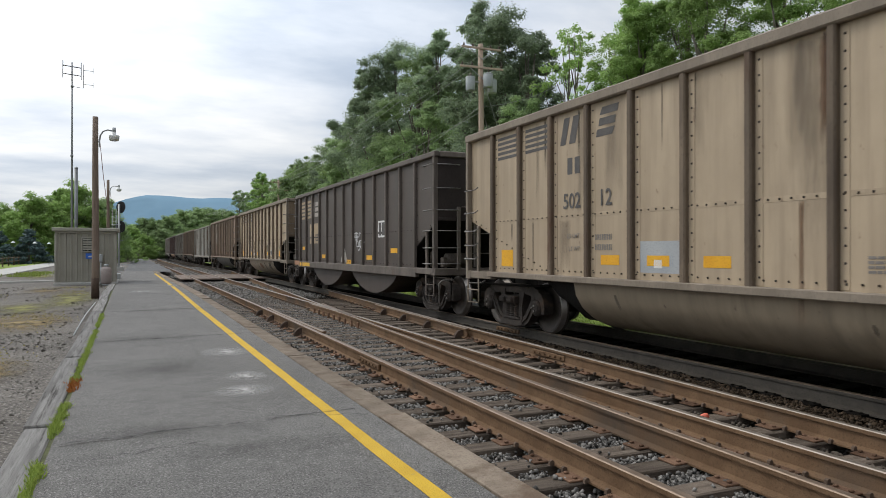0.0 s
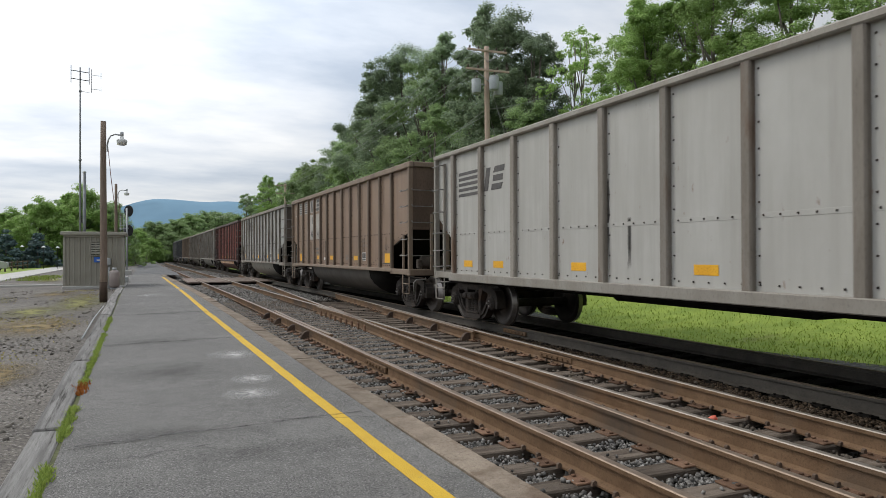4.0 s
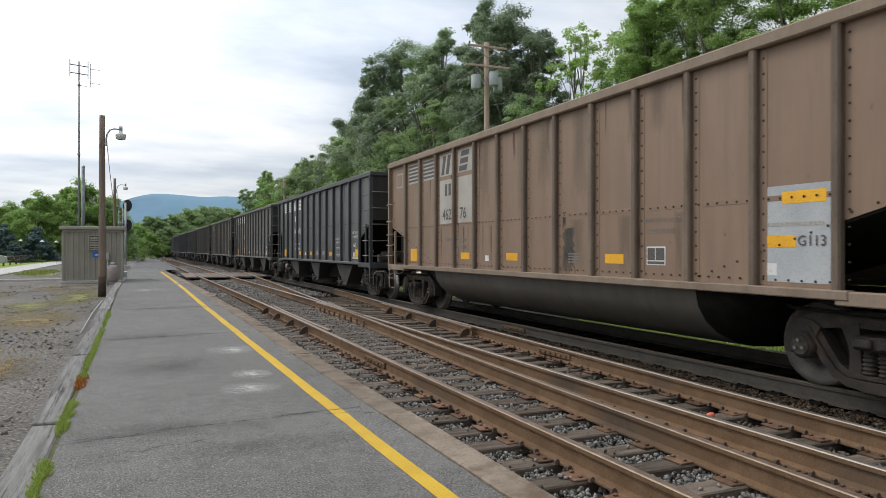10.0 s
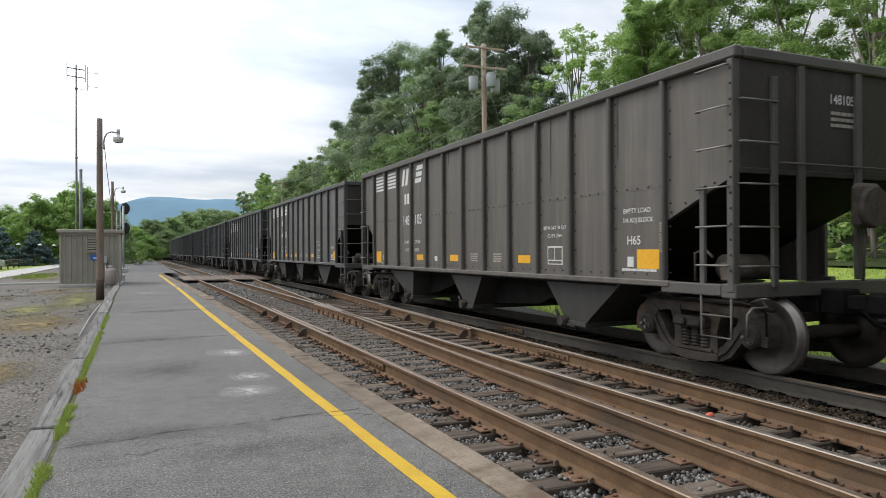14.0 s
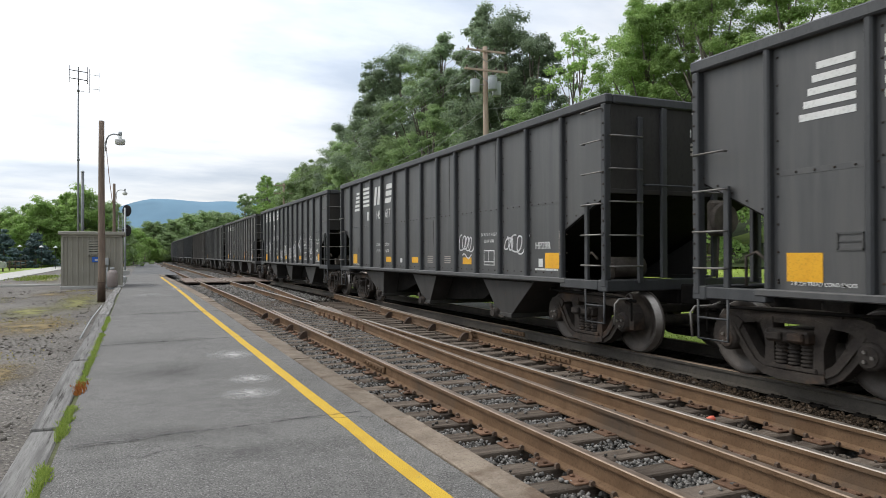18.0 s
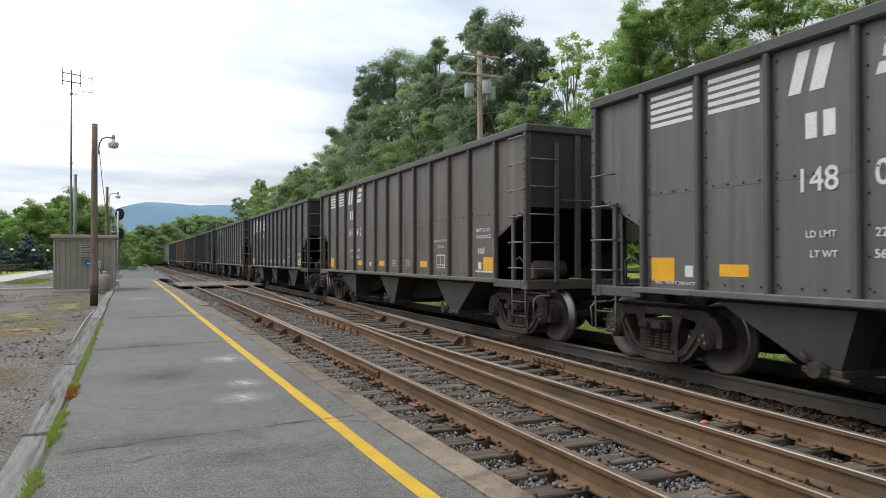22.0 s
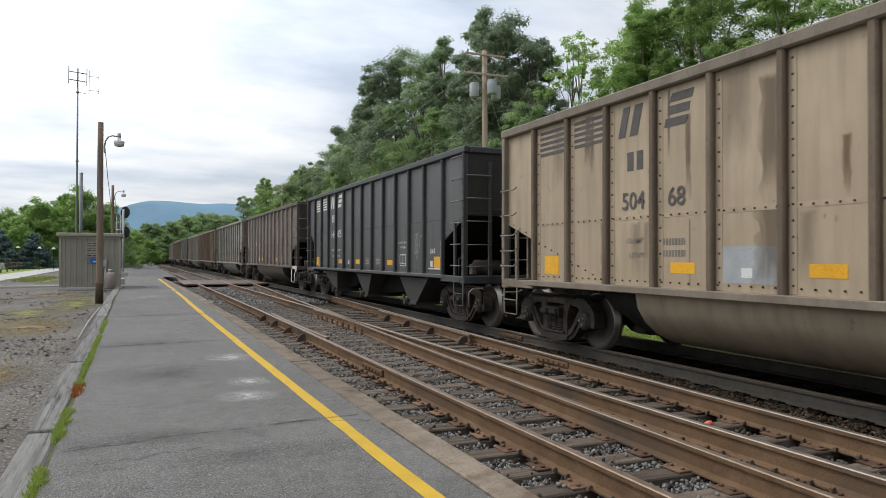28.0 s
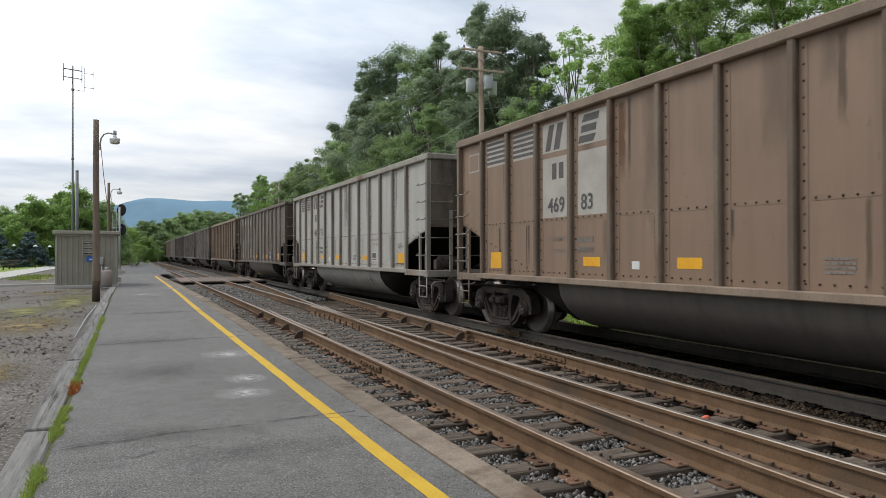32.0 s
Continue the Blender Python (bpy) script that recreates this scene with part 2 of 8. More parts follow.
def grainy(name, c1, c2, dark, light, grain, worn):
    """Paving of bound or loose grit: broad patches, and dark and pale grains of their own size."""
    m = bpy.data.materials.new(name)
    m.use_nodes = True
    nt = m.node_tree
    bsdf = nt.nodes["Principled BSDF"]
    co = nt.nodes.new("ShaderNodeTexCoord")

    def noise_at(scale, detail, offset=0.0):
        mp = nt.nodes.new("ShaderNodeMapping")
        mp.inputs["Location"].default_value = (offset, offset, 0)
        nt.links.new(co.outputs["Object"], mp.inputs[0])
        n = nt.nodes.new("ShaderNodeTexNoise")
        n.inputs["Scale"].default_value, n.inputs["Detail"].default_value, n.inputs["Roughness"].default_value = scale, detail, 0.6
        nt.links.new(mp.outputs[0], n.inputs["Vector"])
        return n.outputs[0]

    def blend(v, lo, hi, a, b, top=1.0):
        r = nt.nodes.new("ShaderNodeMapRange")
        r.inputs["From Min"].default_value, r.inputs["From Max"].default_value, r.inputs["To Max"].default_value = lo, hi, top
        nt.links.new(v, r.inputs[0])
        x = nt.nodes.new("ShaderNodeMix")
        x.data_type = "RGBA"
        nt.links.new(r.outputs[0], x.inputs["Factor"])
        for sock, value in zip([q for q in x.inputs if q.type == "RGBA"], (a, b)):
            if isinstance(value, tuple):
                sock.default_value = (*value, 1)
            else:
                nt.links.new(value, sock)
        return [q for q in x.outputs if q.type == "RGBA"][0]

    broad, mottle, fine, pale = noise_at(0.45, 6.0), noise_at(5.0, 5.0, 3.0), noise_at(grain, 2.0), noise_at(grain * 0.8, 2.0, 9.0)
    col = blend(broad, 0.38, 0.62, c1, c2)
    col = blend(mottle, 0.45, 0.7, col, tuple(0.72 * c for c in c1), 0.7)
    col = blend(noise_at(0.3, 7.0, 17.0), 0.6, 0.74, col, worn, 0.6)
    col = blend(fine, 0.5, 0.62, col, dark, 0.85)
    col = blend(pale, 0.56, 0.66, col, light, 0.85)
    nt.links.new(col, bsdf.inputs["Base Color"])
    bsdf.inputs["Roughness"].default_value = 0.82
    bsdf.inputs["Specular IOR Level"].default_value = 0.35
    b = nt.nodes.new("ShaderNodeBump")
    b.inputs["Strength"].default_value = 0.5
    b.inputs["Distance"].default_value = 0.008
    nt.links.new(pale, b.inputs["Height"])
    nt.links.new(b.outputs[0], bsdf.inputs["Normal"])
    MATS[name] = m
    return m


def run_off(name, c1, c2, soft=0.35, most=0.92, coords="Generated"):
    """Dried dirt that thins out towards the edges of its run."""
    m = surface(name, c1, c2, 6, 0.85, bump=0.1, rand=0.1)
    nt = m.node_tree
    co = nt.nodes.new("ShaderNodeTexCoord")
    sep = nt.nodes.new("ShaderNodeSeparateXYZ")
    if coords == "UV":
        swap = nt.nodes.new("ShaderNodeMapping")
        swap.inputs["Rotation"].default_value = (radians(90), 0, radians(90))
        nt.links.new(co.outputs["UV"], swap.inputs[0])
        nt.links.new(swap.outputs[0], sep.inputs[0])
    else:
        nt.links.new(co.outputs["Generated"], sep.inputs[0])

    def calc(op, a, b):
        n = nt.nodes.new("ShaderNodeMath")
        n.operation = op
        for k, v in enumerate((a, b)):
            if isinstance(v, float):
                n.inputs[k].default_value = v
            else:
                nt.links.new(v, n.inputs[k])
        return n.outputs[0]

    across = calc("SUBTRACT", 1.0, calc("ABSOLUTE", calc("MULTIPLY_ADD", sep.outputs[1], 2.0), 0.0))
    across.node.inputs[1].links[0].from_node.inputs[0].links[0].from_node.inputs[2].default_value = -1.0
    down = calc("MINIMUM", calc("MULTIPLY", sep.outputs[2], 1.5), calc("MULTIPLY", calc("SUBTRACT", 1.0, sep.outputs[2]), 12.0))
    mp = nt.nodes.new("ShaderNodeMapping")
    mp.inputs["Scale"].default_value = (1, 1, 0.2)
    nt.links.new(co.outputs["Object"], mp.inputs[0])
    grain = nt.nodes.new("ShaderNodeTexNoise")
    grain.inputs["Scale"].default_value, grain.inputs["Detail"].default_value = 14.0, 5.0
    nt.links.new(mp.outputs[0], grain.inputs["Vector"])
    amount = calc("ADD", calc("MINIMUM", across, down), calc("MULTIPLY", grain.outputs[0], 0.9))
    r = nt.nodes.new("ShaderNodeMapRange")
    r.inputs["From Min"].default_value, r.inputs["From Max"].default_value = 0.5, 0.5 + soft
    r.inputs["To Max"].default_value = most
    nt.links.new(amount, r.inputs[0])
    nt.links.new(r.outputs[0], nt.nodes["Principled BSDF"].inputs["Alpha"])
    return m


def faded(name, c1, c2, most, lo=0.4, hi=0.65, scale=5.0, round_off=False):
    """A thin coat that is worn through in places, so that the paving shows."""
    m = surface(name, c1, c2, 9, 0.85, bump=0.2, rand=0.1)
    nt = m.node_tree
    co = nt.nodes.new("ShaderNodeTexCoord")
    n = nt.nodes.new("ShaderNodeTexNoise")
    n.inputs["Scale"].default_value, n.inputs["Detail"].default_value, n.inputs["Roughness"].default_value = scale, 7.0, 0.7
    nt.links.new(co.outputs["Object"], n.inputs["Vector"])
    r = nt.nodes.new("ShaderNodeMapRange")
    r.inputs["From Min"].default_value, r.inputs["From Max"].default_value, r.inputs["To Max"].default_value = lo, hi, most
    nt.links.new(n.outputs[0], r.inputs[0])
    out = r.outputs[0]
    if round_off:
        g = nt.nodes.new("ShaderNodeTexGradient")
        g.gradient_type = "SPHERICAL"
        mp = nt.nodes.new("ShaderNodeMapping")
        mp.inputs["Location"].default_value, mp.inputs["Scale"].default_value = (-1, -1, 0), (2, 2, 0)
        nt.links.new(co.outputs["Generated"], mp.inputs[0])
        nt.links.new(mp.outputs[0], g.inputs[0])
        mul = nt.nodes.new("ShaderNodeMath")
        mul.operation = "MULTIPLY"
        nt.links.new(out, mul.inputs[0])
        nt.links.new(g.outputs["Fac"], mul.inputs[1])
        out = mul.outputs[0]
    nt.links.new(out, nt.nodes["Principled BSDF"].inputs["Alpha"])
    return m


def leafy(name, c1, c2, trans=0.35, vary=1.0, gloss=0.2):
    m = bpy.data.materials.new(name)
    m.use_nodes = True
    nt = m.node_tree
    b = nt.nodes["Principled BSDF"]
    geo = nt.nodes.new("ShaderNodeNewGeometry")
    info = nt.nodes.new("ShaderNodeObjectInfo")
    x = nt.nodes.new("ShaderNodeMix")
    x.data_type = "RGBA"
    socks = [s for s in x.inputs if s.type == "RGBA"]
    socks[0].default_value, socks[1].default_value = (*c1, 1), (*c2, 1)
    nt.links.new(geo.outputs["Random Per Island"], x.inputs["Factor"])
    b.inputs["Specular IOR Level"].default_value = gloss
    hue = nt.nodes.new("ShaderNodeHueSaturation")
    mr = nt.nodes.new("ShaderNodeMapRange")
    mr.inputs["To Min"].default_value, mr.inputs["To Max"].default_value = 1 - 0.25 * vary, 1 + 0.28 * vary
    nt.links.new(info.outputs["Random"], mr.inputs[0])
    nt.links.new(mr.outputs[0], hue.inputs["Value"])
    out = [s for s in x.outputs if s.type == "RGBA"][0]
    nt.links.new(out, hue.inputs["Color"])
    nt.links.new(hue.outputs[0], b.inputs["Base Color"])
    b.inputs["Roughness"].default_value = 0.55
    tr = nt.nodes.new("ShaderNodeBsdfTranslucent")
    nt.links.new(hue.outputs[0], tr.inputs["Color"])
    ms = nt.nodes.new("ShaderNodeMixShader")
    ms.inputs[0].default_value = trans
    nt.links.new(b.outputs[0], ms.inputs[1])
    nt.links.new(tr.outputs[0], ms.inputs[2])
    nt.links.new(ms.outputs[0], nt.nodes["Material Output"].inputs[0])
    MATS[name] = m
    return m


ASPHALT = grainy("worn_asphalt", (0.132, 0.127, 0.119), (0.178, 0.171, 0.161), (0.03, 0.028, 0.026), (0.31, 0.3, 0.285), 92.0, (0.26, 0.255, 0.24))
CONCRETE = surface("kerb_concrete", (0.175, 0.138, 0.105), (0.27, 0.222, 0.172), 4.0, 0.9, bump=0.7, fine=38, rand=0.14, c3=(0.13, 0.092, 0.065), spots=0.52, spot_scale=2.5, spec=0.2)
PALE = surface("pale_concrete", (0.42, 0.41, 0.39), (0.5, 0.49, 0.46), 1.5, 0.9, bump=0.2, fine=40, rand=0.05)
YELLOW = surface("yellow_line_paint", (0.57, 0.35, 0.022), (0.65, 0.42, 0.034), 3.0, 0.75, bump=0.5, fine=90, rand=0, c3=(0.3, 0.25, 0.12), spots=0.6, spot_scale=5.0)
TIMBER = surface("grey_timber", (0.17, 0.163, 0.155), (0.33, 0.32, 0.305), 2.0, 0.9, bump=1.0, fine=22, stretch=(9, 0.4, 9), rand=0.18, c3=(0.045, 0.04, 0.035), spots=0.55, spot_scale=2.2, spec=0.2)
TIE = surface("creosoted_wood", (0.095, 0.074, 0.058), (0.19, 0.155, 0.124), 3.0, 0.85, bump=0.6, fine=50, stretch=(0.6, 6, 6), rand=0.25, c3=(0.048, 0.036, 0.028), spec=0.15)
# main-line ties and plates carry the train's shade in their colour
TIE_BLACK = surface("shade_black_wood", (0.006, 0.0055, 0.005), (0.014, 0.012, 0.01), 3.0, 0.95, bump=0.5, fine=50, stretch=(0.6, 6, 6), rand=0.2, spec=0.08)
IRON_DARK = surface("dark_cast_iron", (0.06, 0.042, 0.032), (0.1, 0.07, 0.052), 6, 0.85, bump=0.3, fine=40, rand=0.2, spec=0.2)
BOARD = surface("crossing_board", (0.16, 0.125, 0.1), (0.23, 0.18, 0.15), 3.0, 0.9, bump=0.6, fine=40, stretch=(6, 0.6, 6), rand=0.2)
RAIL_SIDE = surface("rusty_rail", (0.13, 0.079, 0.045), (0.188, 0.119, 0.07), 4.0, 0.85, bump=0.3, fine=50, rand=0.06, c3=(0.09, 0.066, 0.048), spots=0.52, spec=0.15)
RAIL_TOP = surface("polished_rail", (0.27, 0.235, 0.2), (0.35, 0.31, 0.27), 8.0, 0.52, metal=0.85, bump=0.03, rand=0)
RAIL_DULL = surface("dull_rail_head", (0.2, 0.15, 0.11), (0.28, 0.215, 0.165), 8.0, 0.5, metal=0.7, bump=0.05, rand=0)
RUST = surface("rusty_plate", (0.115, 0.066, 0.042), (0.19, 0.115, 0.075), 8.0, 0.9, bump=0.4, fine=60, rand=0.35, c3=(0.09, 0.065, 0.05), spec=0.15)
ANCHOR = surface("brown_clip_iron", (0.085, 0.058, 0.042), (0.16, 0.115, 0.085), 8, 0.85, bump=0.2, fine=60, rand=0, spec=0.2)
# shade under the train is put into this near-black
SHADE_BED = surface("shade_black_bed", (0.004, 0.004, 0.0035), (0.009, 0.008, 0.007), 18.0, 0.95, bump=1.0, fine=55, rand=0, spec=0.08)
STONE = leafy("ballast_stone", (0.05, 0.047, 0.043), (0.29, 0.277, 0.257), 0.0, 0.0, 0.1)
STONE_BROWN = leafy("brown_ballast_stone", (0.012, 0.009, 0.006), (0.095, 0.068, 0.046), 0.0, 0.0, 0.1)
STONE_DIRTY = leafy("dirty_ballast_stone", (0.018, 0.015, 0.012), (0.16, 0.135, 0.11), 0.0, 0.0, 0.1)
# stones below the cars, darkened for the shade there
STONE_DARK = leafy("shade_dark_stone", (0.004, 0.004, 0.0035), (0.024, 0.02, 0.016), 0.0, 0.0, 0.05)
STONE_YARD = leafy("yard_stone", (0.08, 0.072, 0.063), (0.24, 0.225, 0.2), 0.0, 0.0)
STONE_CLOD = leafy("dirty_clod", (0.035, 0.03, 0.025), (0.16, 0.145, 0.125), 0.0, 0.0, 0.1)
BED = surface("ballast_bed", (0.045, 0.043, 0.041), (0.085, 0.081, 0.076), 18.0, 0.95, bump=1.0, fine=55, rand=0, c3=(0.035, 0.03, 0.027), spec=0.12)
GRAVEL = grainy("gravel_lot", (0.1, 0.087, 0.073), (0.165, 0.147, 0.127), (0.035, 0.03, 0.025), (0.28, 0.26, 0.232), 30.0, (0.14, 0.143, 0.15))
SHOULDER = grainy("dark_shoulder_gravel", (0.05, 0.048, 0.044), (0.085, 0.081, 0.074), (0.014, 0.013, 0.012), (0.17, 0.165, 0.155), 26.0, (0.07, 0.075, 0.05))
RUBBLE = grainy("grey_rubble", (0.09, 0.09, 0.09), (0.14, 0.14, 0.14), (0.04, 0.04, 0.04), (0.24, 0.24, 0.235), 14.0, (0.12, 0.12, 0.12))
GRASS_SOIL = surface("rough_grass", (0.18, 0.26, 0.04), (0.28, 0.36, 0.065), 1.5, 0.95, bump=0.8, fine=30, rand=0, c3=(0.16, 0.17, 0.05), spots=0.6)
EARTH = surface("woodland_floor", (0.03, 0.045, 0.018), (0.055, 0.07, 0.028), 0.8, 0.95, bump=0.6, fine=12, rand=0, spec=0.1)
MEADOW = surface("valley_floor", (0.06, 0.09, 0.03), (0.1, 0.12, 0.05), 0.05, 0.95, bump=0.2, fine=3, rand=0)
POLE_WOOD = surface("pole_wood", (0.185, 0.138, 0.108), (0.26, 0.2, 0.16), 3.0, 0.9, bump=0.5, fine=40, stretch=(6, 6, 0.5), rand=0.1, c3=(0.1, 0.07, 0.05))
PALE_POLE = surface("weathered_pole_wood", (0.44, 0.33, 0.26), (0.54, 0.42, 0.34), 3.0, 0.9, bump=0.4, fine=40, stretch=(6, 6, 0.5), rand=0.1)
STEEL = surface("galvanised_steel", (0.4, 0.42, 0.43), (0.48, 0.5, 0.5), 4.0, 0.5, metal=0.6, bump=0.1, rand=0.1)
GALV_DARK = surface("weathered_galvanised_steel", (0.2, 0.21, 0.22), (0.3, 0.31, 0.32), 4.0, 0.55, metal=0.5, bump=0.1, rand=0.05)
HUT = surface("hut_siding", (0.28, 0.265, 0.22), (0.33, 0.315, 0.265), 1.0, 0.6, bump=0.08, rand=0.03)
HUT_TRIM = surface("hut_trim", (0.33, 0.315, 0.265), (0.38, 0.365, 0.31), 2.0, 0.6, rand=0.03)
# near-black stands in for the shade under and inside the cars
UNDER = surface("shade_black_underside", (0.008, 0.0075, 0.007), (0.018, 0.016, 0.014), 5.0, 0.9, bump=0.2, fine=30, rand=0.1, spec=0.12)
DARK = plain("dark_recess", (0.012, 0.012, 0.013), 0.9)
RUNG = surface("worn_grab_iron", (0.15, 0.14, 0.13), (0.25, 0.235, 0.22), 6, 0.5, metal=0.4, bump=0, rand=0.2)
BOGIE = surface("grimy_bogie_steel", (0.028, 0.023, 0.02), (0.058, 0.048, 0.04), 5.0, 0.75, bump=0.5, fine=30, rand=0.15, c3=(0.09, 0.058, 0.04), spots=0.55, spot_scale=2.0, spec=0.25)
# funnels have a darker colour than the car sides
FUNNEL = car_paint("dark_funnel_paint", (0.05, 0.047, 0.044), (0.028, 0.026, 0.024), (0.09, 0.05, 0.032), 0.8, 0.64, 0.7)
VALVE = surface("dusty_brake_iron", (0.075, 0.064, 0.054), (0.14, 0.118, 0.1), 5, 0.85, bump=0.2, rand=0.15, spec=0.2)
WHEEL = surface("wheel_steel", (0.05, 0.042, 0.036), (0.095, 0.08, 0.068), 4.0, 0.5, metal=0.3, bump=0.15, rand=0.1)
TREAD = surface("wheel_tread", (0.22, 0.2, 0.18), (0.3, 0.28, 0.26), 8.0, 0.35, metal=0.8, bump=0.03, rand=0)
WHITE = surface("white_lettering", (0.62, 0.62, 0.6), (0.7, 0.7, 0.68), 3.0, 0.7, bump=0, fine=30, rand=0.04)
FADED = surface("faded_lettering", (0.33, 0.3, 0.27), (0.4, 0.36, 0.32), 5.0, 0.7, bump=0, fine=30, rand=0.04)
CHAR = surface("dark_lettering", (0.075, 0.072, 0.07), (0.11, 0.1, 0.095), 5.0, 0.7, bump=0, fine=30, rand=0.04)
ORANGE = surface("yellow_reflector", (0.72, 0.35, 0.012), (0.8, 0.42, 0.02), 3.0, 0.45, bump=0, fine=40, rand=0.06)
BLUE = plain("blue_sign", (0.03, 0.13, 0.5), 0.5)
GREY_TANK = surface("transformer_grey", (0.42, 0.45, 0.48), (0.5, 0.53, 0.55), 2.0, 0.5, rand=0.05)
BARK = surface("bark", (0.14, 0.12, 0.1), (0.24, 0.21, 0.18), 3.0, 0.95, bump=0.7, fine=20, stretch=(3, 3, 0.5), rand=0.2)
# the ridge's blue is aerial haze painted into the base colour
HILL = surface("haze_blue_ridge", (0.2, 0.325, 0.43), (0.212, 0.338, 0.442), 0.012, 1.0, bump=0, fine=0.003, rand=0, spec=0.0)
LEAF_DARK = leafy("leaves_dark", (0.235, 0.31, 0.2), (0.38, 0.47, 0.295), 0.5)
LEAF_MID = leafy("leaves_mid", (0.25, 0.35, 0.165), (0.38, 0.5, 0.235), 0.5)
LEAF_LIGHT = leafy("leaves_light", (0.24, 0.36, 0.115), (0.36, 0.5, 0.17), 0.5)
LEAF_SPRUCE = leafy("spruce_needles", (0.05, 0.085, 0.085), (0.1, 0.15, 0.15), 0.1)
LEAF_GRASS = leafy("grass_blades", (0.17, 0.25, 0.045), (0.34, 0.41, 0.1))
LEAF_LAWN = leafy("lawn_blades", (0.19, 0.27, 0.045), (0.36, 0.43, 0.1), 0.4)
LEAF_DRY = leafy("dry_weeds", (0.32, 0.29, 0.07), (0.5, 0.42, 0.12))
LEAF_RUST = leafy("red_weeds", (0.3, 0.1, 0.03), (0.4, 0.16, 0.04))

PAINTS = {
    "jet": car_paint("blue_black_car_paint", (0.053, 0.0535, 0.055), (0.103, 0.1, 0.096), (0.08, 0.06, 0.045), 0.7, 0.73, 0.42),
    "tan": car_paint("tan_car_paint", (0.44, 0.345, 0.235), (0.26, 0.2, 0.135), (0.14, 0.075, 0.04), 0.75),
    "brown": car_paint("brown_car_paint", (0.245, 0.162, 0.108), (0.165, 0.108, 0.073), (0.12, 0.06, 0.035), 0.6),
    "umber": car_paint("dark_brown_car_paint", (0.14, 0.096, 0.07), (0.1, 0.072, 0.055), (0.13, 0.07, 0.04), 0.6),
    "maroon": car_paint("dark_maroon_car_paint", (0.07, 0.053, 0.043), (0.05, 0.04, 0.033), (0.14, 0.075, 0.045), 0.6),
    "grey": car_paint("grey_car_paint", (0.315, 0.31, 0.29), (0.235, 0.225, 0.2), (0.15, 0.085, 0.05), 0.6),
    "pale": car_paint("pale_grey_car_paint", (0.43, 0.42, 0.39), (0.3, 0.285, 0.25), (0.17, 0.095, 0.055), 0.6),
    "black": car_paint("black_car_paint", (0.08, 0.078, 0.074), (0.15, 0.141, 0.128), (0.09, 0.063, 0.045), 0.8, 0.72, 0.48),
    "soot": car_paint("sooty_car_paint", (0.083, 0.074, 0.065), (0.155, 0.134, 0.112), (0.1, 0.068, 0.048), 0.8, 0.7, 0.52),
    "red": car_paint("red_car_paint", (0.25, 0.052, 0.036), (0.165, 0.05, 0.036), (0.12, 0.055, 0.033), 0.6),
}
CHORDS = {"jet": surface("jet_rib_steel", (0.042, 0.044, 0.047), (0.062, 0.064, 0.066), 3, 0.55, stretch=(1, 1, 0.3), rand=0.12),
          "tan": surface("tan_rib_steel", (0.17, 0.138, 0.105), (0.24, 0.2, 0.155), 3, 0.7, stretch=(1, 1, 0.3), rand=0.1, c3=(0.12, 0.08, 0.055)),
          "brown": surface("brown_rib_steel", (0.19, 0.14, 0.1), (0.25, 0.19, 0.14), 3, 0.7, stretch=(1, 1, 0.3), rand=0.1, c3=(0.11, 0.07, 0.05)),
          "umber": surface("umber_rib_steel", (0.085, 0.067, 0.054), (0.13, 0.104, 0.084), 3, 0.7, stretch=(1, 1, 0.3), rand=0.15, c3=(0.08, 0.055, 0.042)),
          "maroon": surface("maroon_rib_steel", (0.1, 0.083, 0.07), (0.16, 0.135, 0.115), 3, 0.7, stretch=(1, 1, 0.3), rand=0.15, c3=(0.15, 0.08, 0.05)),
          "grey": surface("grey_rib_steel", (0.2, 0.178, 0.15), (0.29, 0.268, 0.235), 3, 0.7, stretch=(1, 1, 1), rand=0.12, c3=(0.14, 0.09, 0.062), spots=0.52, spot_scale=2.0),
          "pale": surface("pale_rib_steel", (0.25, 0.225, 0.19), (0.32, 0.3, 0.26), 3, 0.7, stretch=(1, 1, 0.3), rand=0.12, c3=(0.16, 0.105, 0.075), spots=0.58),
          "black": surface("black_rib_steel", (0.06, 0.06, 0.06), (0.085, 0.083, 0.08), 3, 0.6, stretch=(1, 1, 0.3), rand=0.12),
          "soot": surface("sooty_rib_steel", (0.075, 0.07, 0.063), (0.105, 0.096, 0.086), 3, 0.6, stretch=(1, 1, 0.3), rand=0.12),
          "red": surface("red_rib_steel", (0.046, 0.031, 0.028), (0.078, 0.045, 0.038), 3, 0.65, stretch=(1, 1, 0.3), rand=0.12)}
